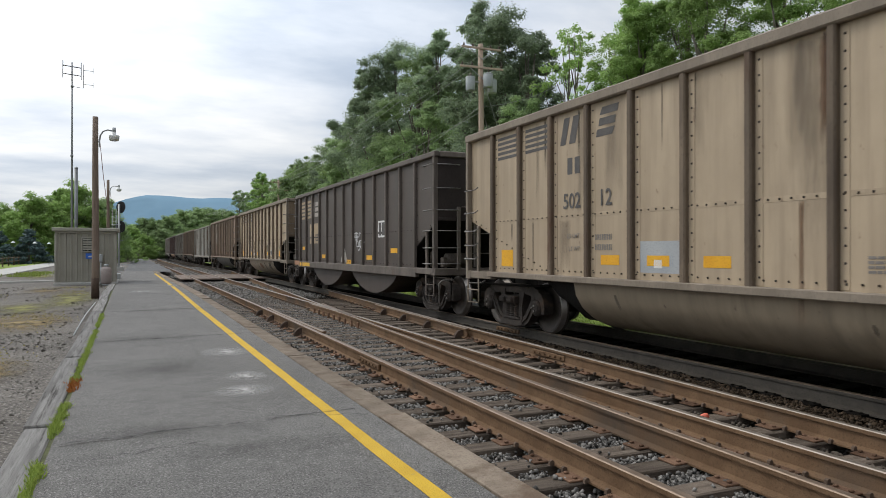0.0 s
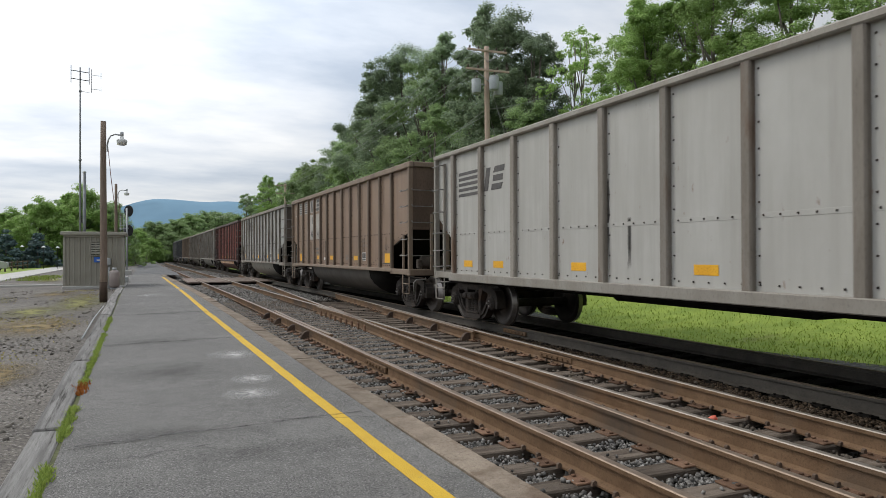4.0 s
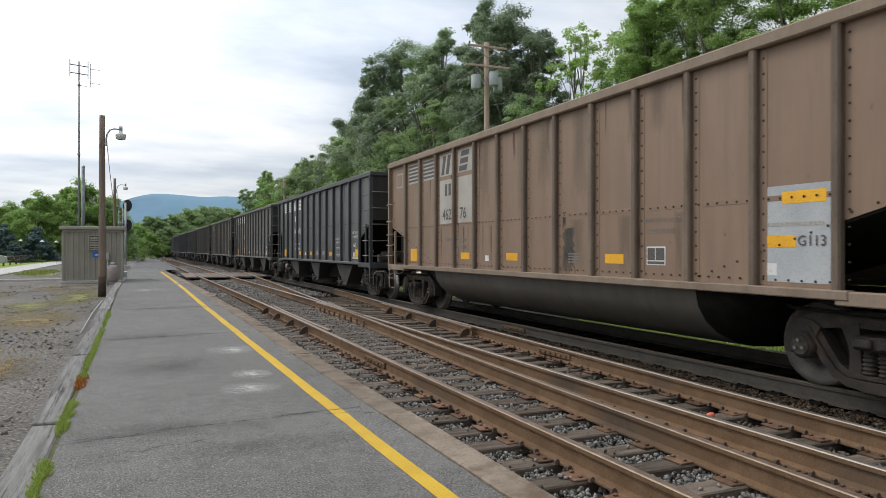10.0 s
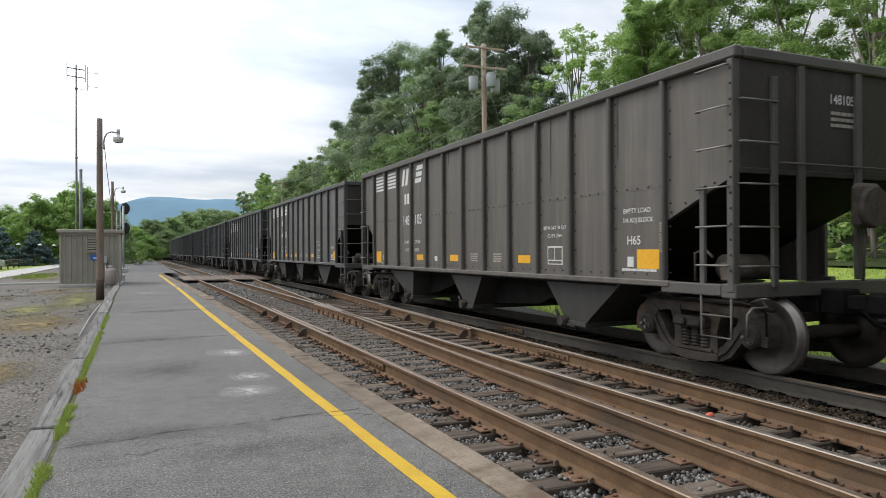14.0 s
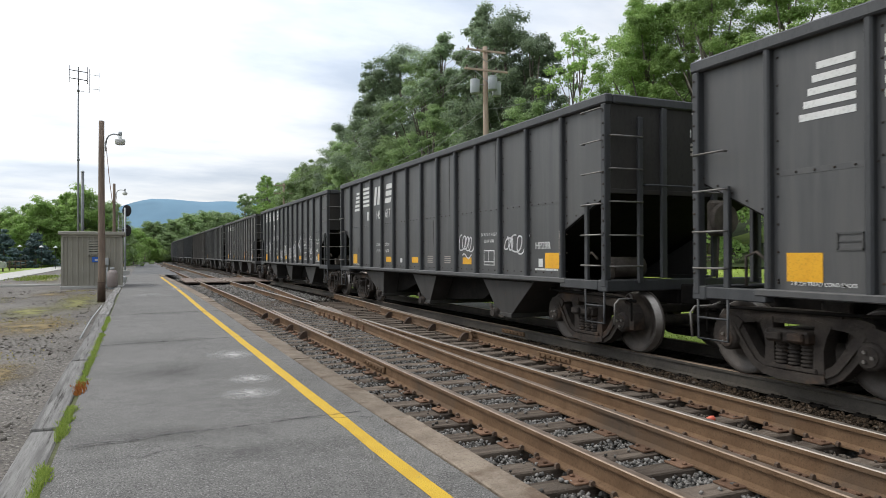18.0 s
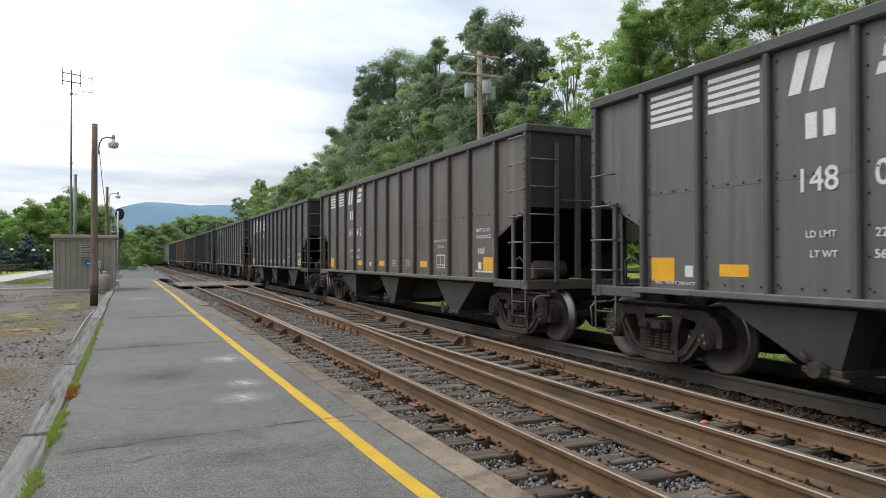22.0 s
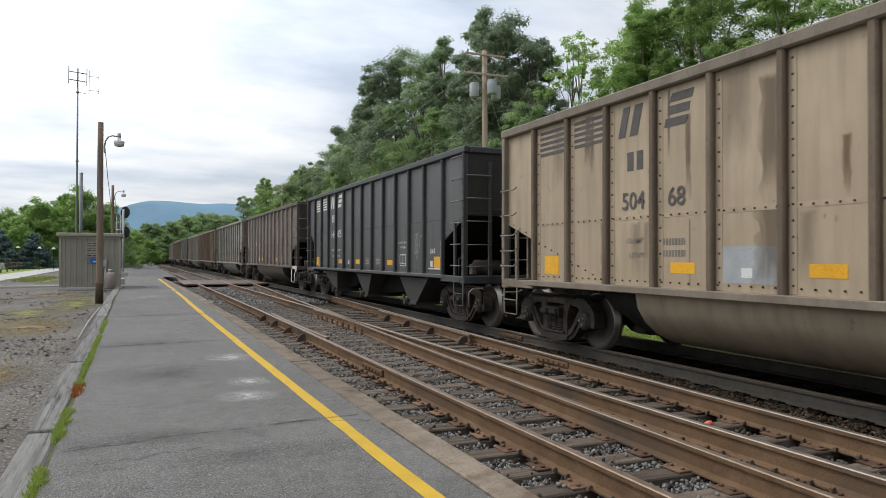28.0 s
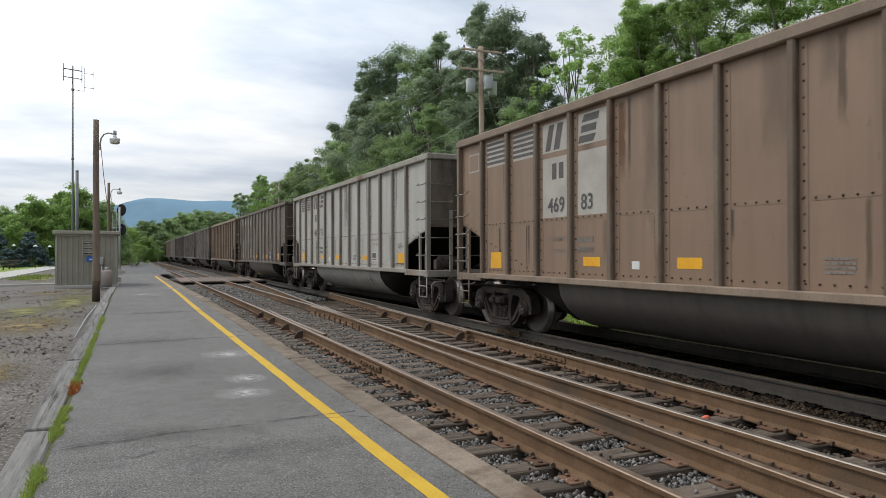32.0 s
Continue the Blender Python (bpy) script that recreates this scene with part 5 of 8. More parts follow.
def gate_gear(c):
    """Rusty latch and shaft of the outlet gate, at the rear foot of a funnel."""
    s = Shape().cbox(-1.44, -1.26, c - 0.12, c + 0.1, 0.27, 0.42, 0.03)
    s.tube([(-1.47, c - 0.02, 0.36), (-1.25, c - 0.02, 0.36)], 0.085, 10)
    s.tube([(-1.42, c + 0.06, 0.4), (-1.42, c + 0.16, 0.52)], 0.03, 6)
    s.tube([(-1.38, c - 0.1, 0.3), (-1.38, c - 0.35, 0.28)], 0.028, 6)
    s.cbox(-1.4, -1.3, c + 0.08, c + 0.18, 0.3, 0.38, 0.02)
    return s


def belly(y0, y1, depth):
    """A bay with a rounded lower edge, as on old two-bay cars."""
    out = []
    for k in range(15):
        t = k / 14
        out.append((y0 + (y1 - y0) * t, 0.9 - depth * math.sin(math.pi * t) ** 0.7))
    return Shape().prism(out, 0, -1.38, 1.38)


def ladder_rung(x0, x1, y0, y1, z, drop=0.0):
    s = Shape()
    if abs(y1 - y0) > abs(x1 - x0):
        xo = x0 - 0.07
        s.tube([(x0, y0, z + drop), (xo, y0, z), (xo, y1, z), (x0, y1, z + drop)], 0.0125, 6)
    else:
        sg = -1 if y0 < 0 else 1
        yo = y0 + sg * 0.07
        s.tube([(x0, y0, z + drop), (x0, yo, z), (x1, yo, z), (x1, y0, z + drop)], 0.0125, 6)
    return s


def step_shape(kind, sgn):
    e = end_y(kind, sgn)
    y0, y1 = e - sgn * 0.06, e - sgn * 0.52
    x = -WIDE + 0.03
    s = Shape().tube([(x, y0, 0.98), (x, y0, 0.47), (x, y1, 0.47), (x, y1, 0.98)], 0.016, 6)
    return s.tube([(x, y0, 0.72), (x, y1, 0.72)], 0.014, 6)


def wheel_shape(x):
    sg = 1 if x > 0 else -1
    prof = [(0.07, 0.1), (0.075, 0.16), (0.03, 0.22), (0.02, 0.33), (0.055, 0.385), (0.065, 0.44), (0.06, 0.452), (-0.045, 0.462), (-0.055, 0.485), (-0.075, 0.48), (-0.075, 0.39), (-0.02, 0.34), (-0.01, 0.22), (-0.06, 0.16), (-0.08, 0.1)]
    return Shape().lathe([(a * sg, r) for a, r in prof], (x, 0, 0), 0, 28, [0, 0, 0, 0, 0, 1, 1, 0, 0, 0, 0, 0, 0, 0])


def axle_shape():
    s = Shape().tube([(-1.08, 0, 0), (-0.95, 0, 0), (-0.9, 0, 0), (0.9, 0, 0), (0.95, 0, 0), (1.08, 0, 0)], [0.075, 0.075, 0.09, 0.09, 0.075, 0.075], 12)
    s.m = [0] * len(s.f)
    for sg in (-1, 1):
        s.tube([(sg * 1.08, 0, 0), (sg * 1.15, 0, 0)], 0.105, 14)
        for k in range(3):
            a = 2.1 * k
            s.tube([(sg * 1.15, 0.055 * math.cos(a), 0.055 * math.sin(a)), (sg * 1.175, 0.055 * math.cos(a), 0.055 * math.sin(a))], 0.02, 6, slot=1)
    return s


def side_frame(sgn, x):
    """Cast side frame: top member, slanting tension members with windows between, spring seat and bearing jaws."""
    c = sgn * 6.18
    x0, x1 = x - 0.08, x + 0.08
    s = Shape()

    def band(path, half, a, b):
        """A curved bar of changing depth in the plane of the frame."""
        over, under = [], []
        for i, (u, z) in enumerate(path):
            p, q = path[max(0, i - 1)], path[min(len(path) - 1, i + 1)]
            d = math.hypot(q[0] - p[0], q[1] - p[1])
            nu, nz = -(q[1] - p[1]) / d * half[i], (q[0] - p[0]) / d * half[i]
            over.append((c + u + nu, z + nz))
            under.append((c + u - nu, z - nz))
        s.prism(over + under[::-1], 0, a, b)

    band([(-1.0, 0.6), (-0.88, 0.7), (-0.62, 0.765), (-0.3, 0.78), (0.3, 0.78), (0.62, 0.765), (0.88, 0.7), (1.0, 0.6)], [0.06, 0.085, 0.09, 0.08, 0.08, 0.09, 0.085, 0.06], x0, x1)
    band([(-0.6, 0.82), (-0.3, 0.85), (0.3, 0.85), (0.6, 0.82)], [0.012, 0.014, 0.014, 0.012], x0 - 0.03, x1)
    for k in (-1, 1):
        # slanting member curving down to the spring seat, with a raised rib
        leg = [(k * 0.84, 0.66), (k * 0.74, 0.52), (k * 0.63, 0.37), (k * 0.52, 0.24), (k * 0.38, 0.165), (k * 0.24, 0.15)]
        band(leg, [0.1, 0.095, 0.09, 0.085, 0.08, 0.07], x0, x1)
        band(leg[:5], [0.02, 0.018, 0.016, 0.016, 0.014], x0 - 0.028, x0)
        # column beside the springs
        band([(k * 0.37, 0.74), (k * 0.33, 0.6), (k * 0.31, 0.45), (k * 0.31, 0.2)], [0.1, 0.075, 0.06, 0.07], x0 - 0.012, x1 + 0.012)
        # jaw over the bearing
        band([(k * 0.72, 0.62), (k * 0.8, 0.665), (k * 0.9, 0.68), (k * 1.0, 0.655), (k * 1.06, 0.58), (k * 1.09, 0.47), (k * 1.09, 0.36)], [0.06, 0.07, 0.075, 0.075, 0.07, 0.06, 0.045], x0 - 0.02, x1 + 0.02)
        s.lathe([(x0 - 0.06, 0.02), (x0 - 0.06, 0.12), (x0 - 0.03, 0.15), (x1 + 0.03, 0.15), (x1 + 0.05, 0.1)], (0, c + k * 0.9, 0.46), 0, 18)
    band([(-0.4, 0.155), (-0.2, 0.13), (0.2, 0.13), (0.4, 0.155)], [0.04, 0.055, 0.055, 0.04], x0 - 0.04, x1 + 0.04)
    s.cbox(x0 - 0.04, x1 + 0.04, c - 0.3, c + 0.3, 0.19, 0.245, 0.012)
    return s


def spring(sgn, x, k):
    """One coil spring, turn upon turn."""
    prof = [(0.0, 0.03)]
    for j in range(6):
        z = 0.042 * j
        prof += [(z, 0.06), (z + 0.008, 0.078), (z + 0.024, 0.078), (z + 0.032, 0.06)]
    return Shape().lathe(prof + [(0.25, 0.03)], (x - 0.06, sgn * 6.18 + 0.165 * k, 0.25), 2, 10)


def bolster(sgn):
    c = sgn * 6.18
    s = Shape().cbox(-1.2, 1.2, c - 0.27, c + 0.27, 0.5, 0.64, 0.02)
    s.cbox(-0.4, 0.4, c - 0.2, c + 0.2, 0.6, 0.92, 0.03)
    for sg in (-1, 1):
        s.cbox(sg * 1.2 - 0.05, sg * 1.2 + 0.05, c - 0.24, c - 0.04, 0.52, 0.62, 0.02)
        s.cbox(sg * 1.2 - 0.05, sg * 1.2 + 0.05, c + 0.04, c + 0.24, 0.52, 0.62, 0.02)
    return s


def coupler(kind, sgn):
    y = end_y(kind, sgn)
    s = Shape().cbox(-0.16, 0.16, min(y, y + sgn * 0.3), max(y, y + sgn * 0.3), 0.72, 1.02, 0.02)
    s.cbox(-0.08, 0.08, min(y + sgn * 0.2, y + sgn * 0.62), max(y + sgn * 0.2, y + sgn * 0.62), 0.78, 0.95, 0.02)
    s.cbox(-0.16, 0.13, min(y + sgn * 0.55, y + sgn * 0.9), max(y + sgn * 0.55, y + sgn * 0.9), 0.72, 1.0, 0.05)
    s.tube([(0.25, y + sgn * 0.1, 0.85), (0.27, y + sgn * 0.4, 0.6), (0.2, y + sgn * 0.8, 0.5)], 0.03, 6)
    return s


def brake_gear(sgn):
    """Hand brake housing and wheel with its chain on the end wall."""
    y = sgn * (HALF + 0.06)
    s = Shape().cbox(0.28, 0.72, min(y, y + sgn * 0.14), max(y, y + sgn * 0.14), 1.75, 2.3, 0.05)
    s.tube([(0.5, y + sgn * 0.14, 2.0), (0.5, y + sgn * 0.22, 2.0)], [0.26, 0.24], 18)
    s.tube([(0.5, y + sgn * 0.06, 1.75), (0.46, y + sgn * 0.06, 1.1)], 0.02, 6)
    return s


def air_tank(sgn):
    y = sgn * (HALF - 0.75)
    s = Shape().tube([(-0.95, y, 1.27), (-0.9, y, 1.27), (-0.3, y, 1.27), (-0.25, y, 1.27)], [0.08, 0.17, 0.17, 0.08], 12)
    s.cbox(-1.1, -1.0, y - 0.28, y - 0.1, 1.1, 1.34, 0.02)
    s.tube([(-1.2, y + 0.2, 1.1), (-1.2, y + 0.2, 1.45), (-1.2, y + 0.05, 1.5), (-1.2, y - 0.1, 1.4)], 0.02, 6)
    return s


def train_line(sgn):
    s = Shape().tube([(-1.2, sgn * 7.5, 0.8), (-1.2, sgn * 7.0, 0.84), (-1.15, sgn * 5.2, 0.86), (-0.4, sgn * 4.4, 0.9)], 0.022, 6)
    s.tube([(-1.16, sgn * (HALF + 0.02), 0.8), (-1.16, sgn * (HALF + 0.1), 0.76), (-1.16, sgn * (HALF + 0.1), 0.5)], 0.016, 6)
    return s


TEXTS = {}


def lettering(text, size, squeeze=1.0):
    """Flat letters as a mesh, centred on the origin."""
    key = (text, size, squeeze)
    if key not in TEXTS:
        total = sum(GLYPHS[ch][2] for ch in text)
        at, v, f = -total / 2, [], []
        for ch in text:
            verts, faces, wide = GLYPHS[ch]
            f += [tuple(i + len(v) for i in face) for face in faces]
            v += [(0.0, -(at + x) * size * squeeze, y * size) for x, y, z in verts]
            at += wide
        me = bpy.data.meshes.new("lettering")
        me.from_pydata(v, [], f)
        me.materials.append(WHITE)
        TEXTS[key] = me
    return TEXTS[key]


def write(parent, text, size, y, z, material, squeeze=1.0, name="lettering", label="", turn=0):
    ob = fit(parent, name, lettering(text, size, squeeze), material, label)
    ob.matrix_basis = pose(-SHEET - 0.0095, y, z, turn)
    return ob


def bars(parent, name, y, z, w, h, rows, material, label="", seed=1, digit=0.0):
    """Rows of plain bars in place of small print."""
    s = Shape()
    r = random.Random(seed)
    for k in range(rows):
        zz = z + h / 2 - (k + 0.5) * h / rows
        a = y + w / 2
        while a > y - w / 2 + 0.03:
            b = a - (digit or r.uniform(0.04, 0.12))
            b = max(b, y - w / 2)
            s.box(-SHEET - 0.005, -SHEET - 0.0005, b + (0.022 if digit else 0.012), a, zz - h / rows * 0.28, zz + h / rows * 0.28)
            a = b
    ob = part(name, s, material, parent, label)
    ob["kind"] = "stuff"
    return ob


def patch(parent, name, y, z, w, h, material, label="", lift=0.004):
    s = Shape().box(-SHEET - lift, -SHEET + 0.001, y - w / 2, y + w / 2, z - h / 2, z + h / 2)
    return part(name, s, material, parent, label)


def owner_mark(parent, y, z, material):
    """Two plain upright blocks in place of the owner's initials."""
    for dy in (0.1, -0.1):
        patch(parent, "owner_mark", y + dy, z, 0.13, 0.26, material, "block of the owner's mark")


def stripes(parent, y, z, w, h, material, lean=0.0, taper=0.0, n=5):
    """A stack of level bars in one panel: the painted emblem's tail."""
    for k in range(n):
        t = k / (n - 1)
        zz = z + h * (0.5 - t)
        a, b = y + w / 2 - lean * (1 - t), y - w / 2 - taper * (1 - t)
        t2 = h / n * 0.36
        s = Shape().prism([(a, zz - t2), (b, zz - t2), (b, zz + t2), (a, zz + t2)], 0, -SHEET - 0.005, -SHEET - 0.0005)
        part("emblem_bar", s, material, parent)


def emblem_blocks(parent, ya, yb, z, h, material, slant=0.12):
    """Two heavy slanted blocks of the emblem, split by the rib between them."""
    s = Shape()
    x0, x1 = -SHEET - 0.005, -SHEET - 0.0005

    def sl(pts, y):
        s.prism([(y - u - slant * (w / h), z + w) for u, w in pts], 0, x0, x1)

    w, q = h * 0.98, h / 2
    # first block: two heavy uprights on a common slant
    sl([(-w / 2, -q), (-w / 2 + 0.36 * w, -q), (-w / 2 + 0.36 * w, q), (-w / 2, q)], ya)
    sl([(w / 2 - 0.4 * w, -q), (w / 2, -q), (w / 2, q), (w / 2 - 0.4 * w, q)], ya)
    part("emblem_block", s, material, parent, "heavy slanted block of the emblem")
    s = Shape()
    # second block: three heavy slabs, one above another
    t = h * 0.26
    sl([(-w / 2, -q), (w / 2 - t * 0.3, -q), (w / 2, -q + t), (-w / 2, -q + t)], yb)
    sl([(-w / 2 + t * 0.2, -t / 2), (w / 2 - t * 0.1, -t / 2), (w / 2 - t * 0.2, t / 2), (-w / 2 + t * 0.1, t / 2)], yb)
    sl([(-w / 2, q - t), (w / 2, q - t), (w / 2, q), (-w / 2 + t * 0.3, q)], yb)
    part("emblem_block", s, material, parent, "heavy slanted block of the emblem")


def stroke(s, pts, w, x):
    """A flat sprayed line of even width through points (y, z)."""
    n = len(pts)
    v = []
    for i, (y, z) in enumerate(pts):
        a, b = pts[max(0, i - 1)], pts[min(n - 1, i + 1)]
        d = math.hypot(b[0] - a[0], b[1] - a[1]) or 1
        oy, oz = -(b[1] - a[1]) / d * w / 2, (b[0] - a[0]) / d * w / 2
        v += [(x, y + oy, z + oz), (x, y - oy, z - oz)]
    s.add(v, [(2 * i, 2 * i + 1, 2 * i + 3, 2 * i + 2) for i in range(n - 1)])


def star(s, y, z, r, x, turn=0.3):
    for k in range(3):
        a = math.pi * k / 3 + turn
        d, e = r * math.cos(a), r * math.sin(a)
        stroke(s, [(y - d, z - e), (y, z), (y + d, z + e)], 0.03, x)


def scrawl(parent, y, z, w, h, seed, material, stars=None, label="white spray-painted graffiti"):
    """Spray-painted graffiti: a chain of tall loops that grow, a tail, an underline and a star."""
    r = random.Random(seed)
    s = Shape()
    x = -SHEET - 0.0096
    loops = max(3, round(w / 0.15))
    shape = [(r.uniform(0.55, 1.15), r.uniform(-0.16, 0.16), r.uniform(0.05, 0.12), r.choice((-1, 1, 1))) for _ in range(loops + 1)]
    pts = []
    for k in range(loops):
        tall, up, broad, way = shape[k]
        for q in range(20):
            u = q / 20
            # one letter runs into the next
            tall_ = tall + (shape[k + 1][0] - tall) * u
            up_ = up + (shape[k + 1][1] - up) * u
            a = 6.283 * u * way + 1.2
            t = (k + u) / loops
            pts.append((y + w / 2 - w * t - broad * math.cos(a) - 0.05 * math.sin(a + 0.6), z + h * (0.48 * tall_ * math.sin(a + 0.25 * math.sin(2 * a)) + 0.5 * up_)))
    e = pts[-1]
    pts += [(e[0] - 0.03 * k, e[1] - 0.05 * math.sin(0.6 * k)) for k in range(1, 6)]
    stroke(s, pts, 0.03, x)
    if r.random() < 0.7:
        zz = z - h * 0.62
        stroke(s, [(y + w * 0.35 - 0.12 * k * w, zz + 0.05 * math.sin(1.1 * k + seed)) for k in range(7)], 0.03, x - 0.0003)
    if stars is None:
        stars = 1 if r.random() < 0.4 else 0
    if stars == 1:
        star(s, y - w * 0.12, z - h * 0.95, 0.1, x - 0.0006)
    ob = part("graffiti", s, material, parent, label)
    ob["kind"] = "stuff"
    return ob


def star_field(parent, y, z, w, h, n, seed, material):
    r = random.Random(seed)
    s = Shape()
    for k in range(n):
        t = k / (n - 1)
        star(s, y + w * (0.5 - t) + r.uniform(-0.04, 0.04), z + h * (r.uniform(-0.5, 0.5) * (0.5 + 0.5 * t) + 0.25 * t), 0.085, -SHEET - 0.0096 - 0.0002 * k, r.uniform(0, 1))
    return part("graffiti", s, material, parent, "cluster of sprayed white stars")


def stain(parent, y, z0, z1, w, seed, material, name="stain"):
    """A ragged run of spilled coal slurry down the side."""
    r = random.Random(seed)
    left, right = [], []
    for k in range(12):
        t = k / 11
        z = z1 + (z0 - z1) * t
        left.append((y - w / 2 * r.uniform(0.5, 1.1), z))
        right.append((y + w / 2 * r.uniform(0.5, 1.1), z))
    s = Shape()
    v = [(-SHEET - 0.003, *p) for pair in zip(left, right) for p in pair]
    s.add(v, [(2 * k, 2 * k + 1, 2 * k + 3, 2 * k + 2) for k in range(11)])
    return part(name, s, material, parent, "dark run of dirt down the side")


def belly_stain(parent, y, z0, z1, w, seed, material, name="stain", round_=False, label="dark run of dirt on the belly"):
    """A ragged blot that lies on the curve of the belly."""
    r = random.Random(seed)
    v = []
    for k in range(9):
        t = k / 8
        z = z1 + (z0 - z1) * t
        x = -1.44 * math.sqrt(max(0.0, 1 - ((1.0 - z) / 0.79) ** 2)) ** 0.85 - 0.012
        half = w / 2 * (math.sqrt(max(0.02, 1 - (2 * t - 1) ** 2)) if round_ else r.uniform(0.45, 1.1)) * r.uniform(0.85, 1.1)
        v += [(x, y - half, z), (x, y + half, z)]
    return part(name, Shape().add(v, [(2 * k, 2 * k + 1, 2 * k + 3, 2 * k + 2) for k in range(8)]), material, parent, label)


def grime_runs(car, kind, seed, count, material, widths, deep):
    """Many thin runs of dirt down one side, from the top chord, the seam and the sill."""
    r = random.Random(seed)
    d = KINDS[kind]
    top, low = d["top"] - d["chord"] - 0.003, d["sill"][1] + 0.01
    v, uv = [], []
    for k in range(count):
        rib = -HALF + r.choice(d["ribs"][1:-1])
        y = rib + r.choice((-1, 1)) * r.uniform(0.09, 0.45)
        z1 = r.choice((top, top, d["seam"] - 0.05))
        z0 = max(low, z1 - r.uniform(*deep))
        w = r.uniform(*widths)
        x = -SHEET - 0.0022 - 0.00004 * k
        v += [(x, y - w, z0), (x, y + w, z0), (x, y + w * 1.2, z1), (x, y - w * 1.2, z1)]
        uv += [(0, 0), (1, 0), (1, 1), (0, 1)]
    me = quads_mesh("grime", np.array(v), np.arange(4 * count).reshape(-1, 4), material)
    me.uv_layers.new(name="UVMap").data.foreach_set("uv", np.array(uv, dtype=np.float32).ravel())
    ob = new("grime", me)
    ob.parent = car
    tagged(ob, "thin runs of dirt down the side", kind="stuff")


def panel_mid(kind, k_from_rear):
    """Middle of a panel counted from the rear end, 0 the end panel."""
    d = KINDS[kind]
    cuts = [-HALF] + [-HALF + r for r in d["ribs"]] + [end_y(kind, 1)]
    i = len(cuts) - 2 - k_from_rear
    return (cuts[i] + cuts[i + 1]) / 2


SLURRY = run_off("dried_slurry", (0.035, 0.033, 0.03), (0.07, 0.065, 0.058), 0.7)
GRIME = run_off("thin_black_runs", (0.045, 0.04, 0.034), (0.075, 0.066, 0.056), 0.6, 0.5, "UV")
GRIME_SPOT = run_off("smudged_grime", (0.07, 0.062, 0.052), (0.11, 0.098, 0.084), 0.5, 0.5)
DUST = run_off("thin_brown_runs", (0.13, 0.105, 0.08), (0.18, 0.145, 0.11), 0.8, 0.3, "UV")
MUD = run_off("brown_runs", (0.12, 0.09, 0.062), (0.17, 0.13, 0.09), 0.6, 0.5)
DRIP = run_off("rust_runs", (0.13, 0.062, 0.032), (0.18, 0.09, 0.045), 0.6, 0.5)
SEAM_GREY = surface("greyed_seam", (0.09, 0.062, 0.058), (0.14, 0.1, 0.092), 5, 0.7, bump=0, rand=0)
RUST_BLOT = surface("bare_rust", (0.19, 0.105, 0.065), (0.25, 0.145, 0.095), 5, 0.85, bump=0.1, rand=0, c3=(0.14, 0.07, 0.04))
PATCH_GREY = surface("repainted_patch", (0.34, 0.315, 0.28), (0.43, 0.405, 0.365), 2, 0.7, bump=0, rand=0.05, c3=(0.3, 0.25, 0.2))
FAINT = surface("faint_stencil", (0.17, 0.155, 0.14), (0.23, 0.21, 0.19), 4, 0.7, bump=0, rand=0.04)
STENCIL = surface("cream_stencil", (0.5, 0.46, 0.4), (0.6, 0.56, 0.5), 4, 0.7, bump=0, rand=0.04)
PATCH_BLUE = surface("bluish_patch", (0.33, 0.35, 0.365), (0.43, 0.445, 0.45), 2, 0.7, bump=0, rand=0.05)
SPRAY = surface("spray_paint", (0.6, 0.6, 0.6), (0.68, 0.68, 0.68), 5, 0.6, bump=0, rand=0.05)
DRIP_SOLID = surface("bright_rust", (0.24, 0.1, 0.03), (0.33, 0.15, 0.05), 6, 0.85, bump=0.2, rand=0, c3=(0.12, 0.06, 0.03))
SPRAY_BLUE = surface("bluish_spray_paint", (0.4, 0.47, 0.48), (0.5, 0.55, 0.55), 5, 0.6, bump=0, rand=0)
SPRAY_FAINT = surface("faint_spray_paint", (0.22, 0.21, 0.2), (0.28, 0.27, 0.26), 5, 0.6, bump=0, rand=0)
TANPATCH = surface("tan_repaint", (0.36, 0.27, 0.17), (0.42, 0.32, 0.21), 3, 0.7, bump=0, rand=0.05, c3=(0.2, 0.12, 0.07))


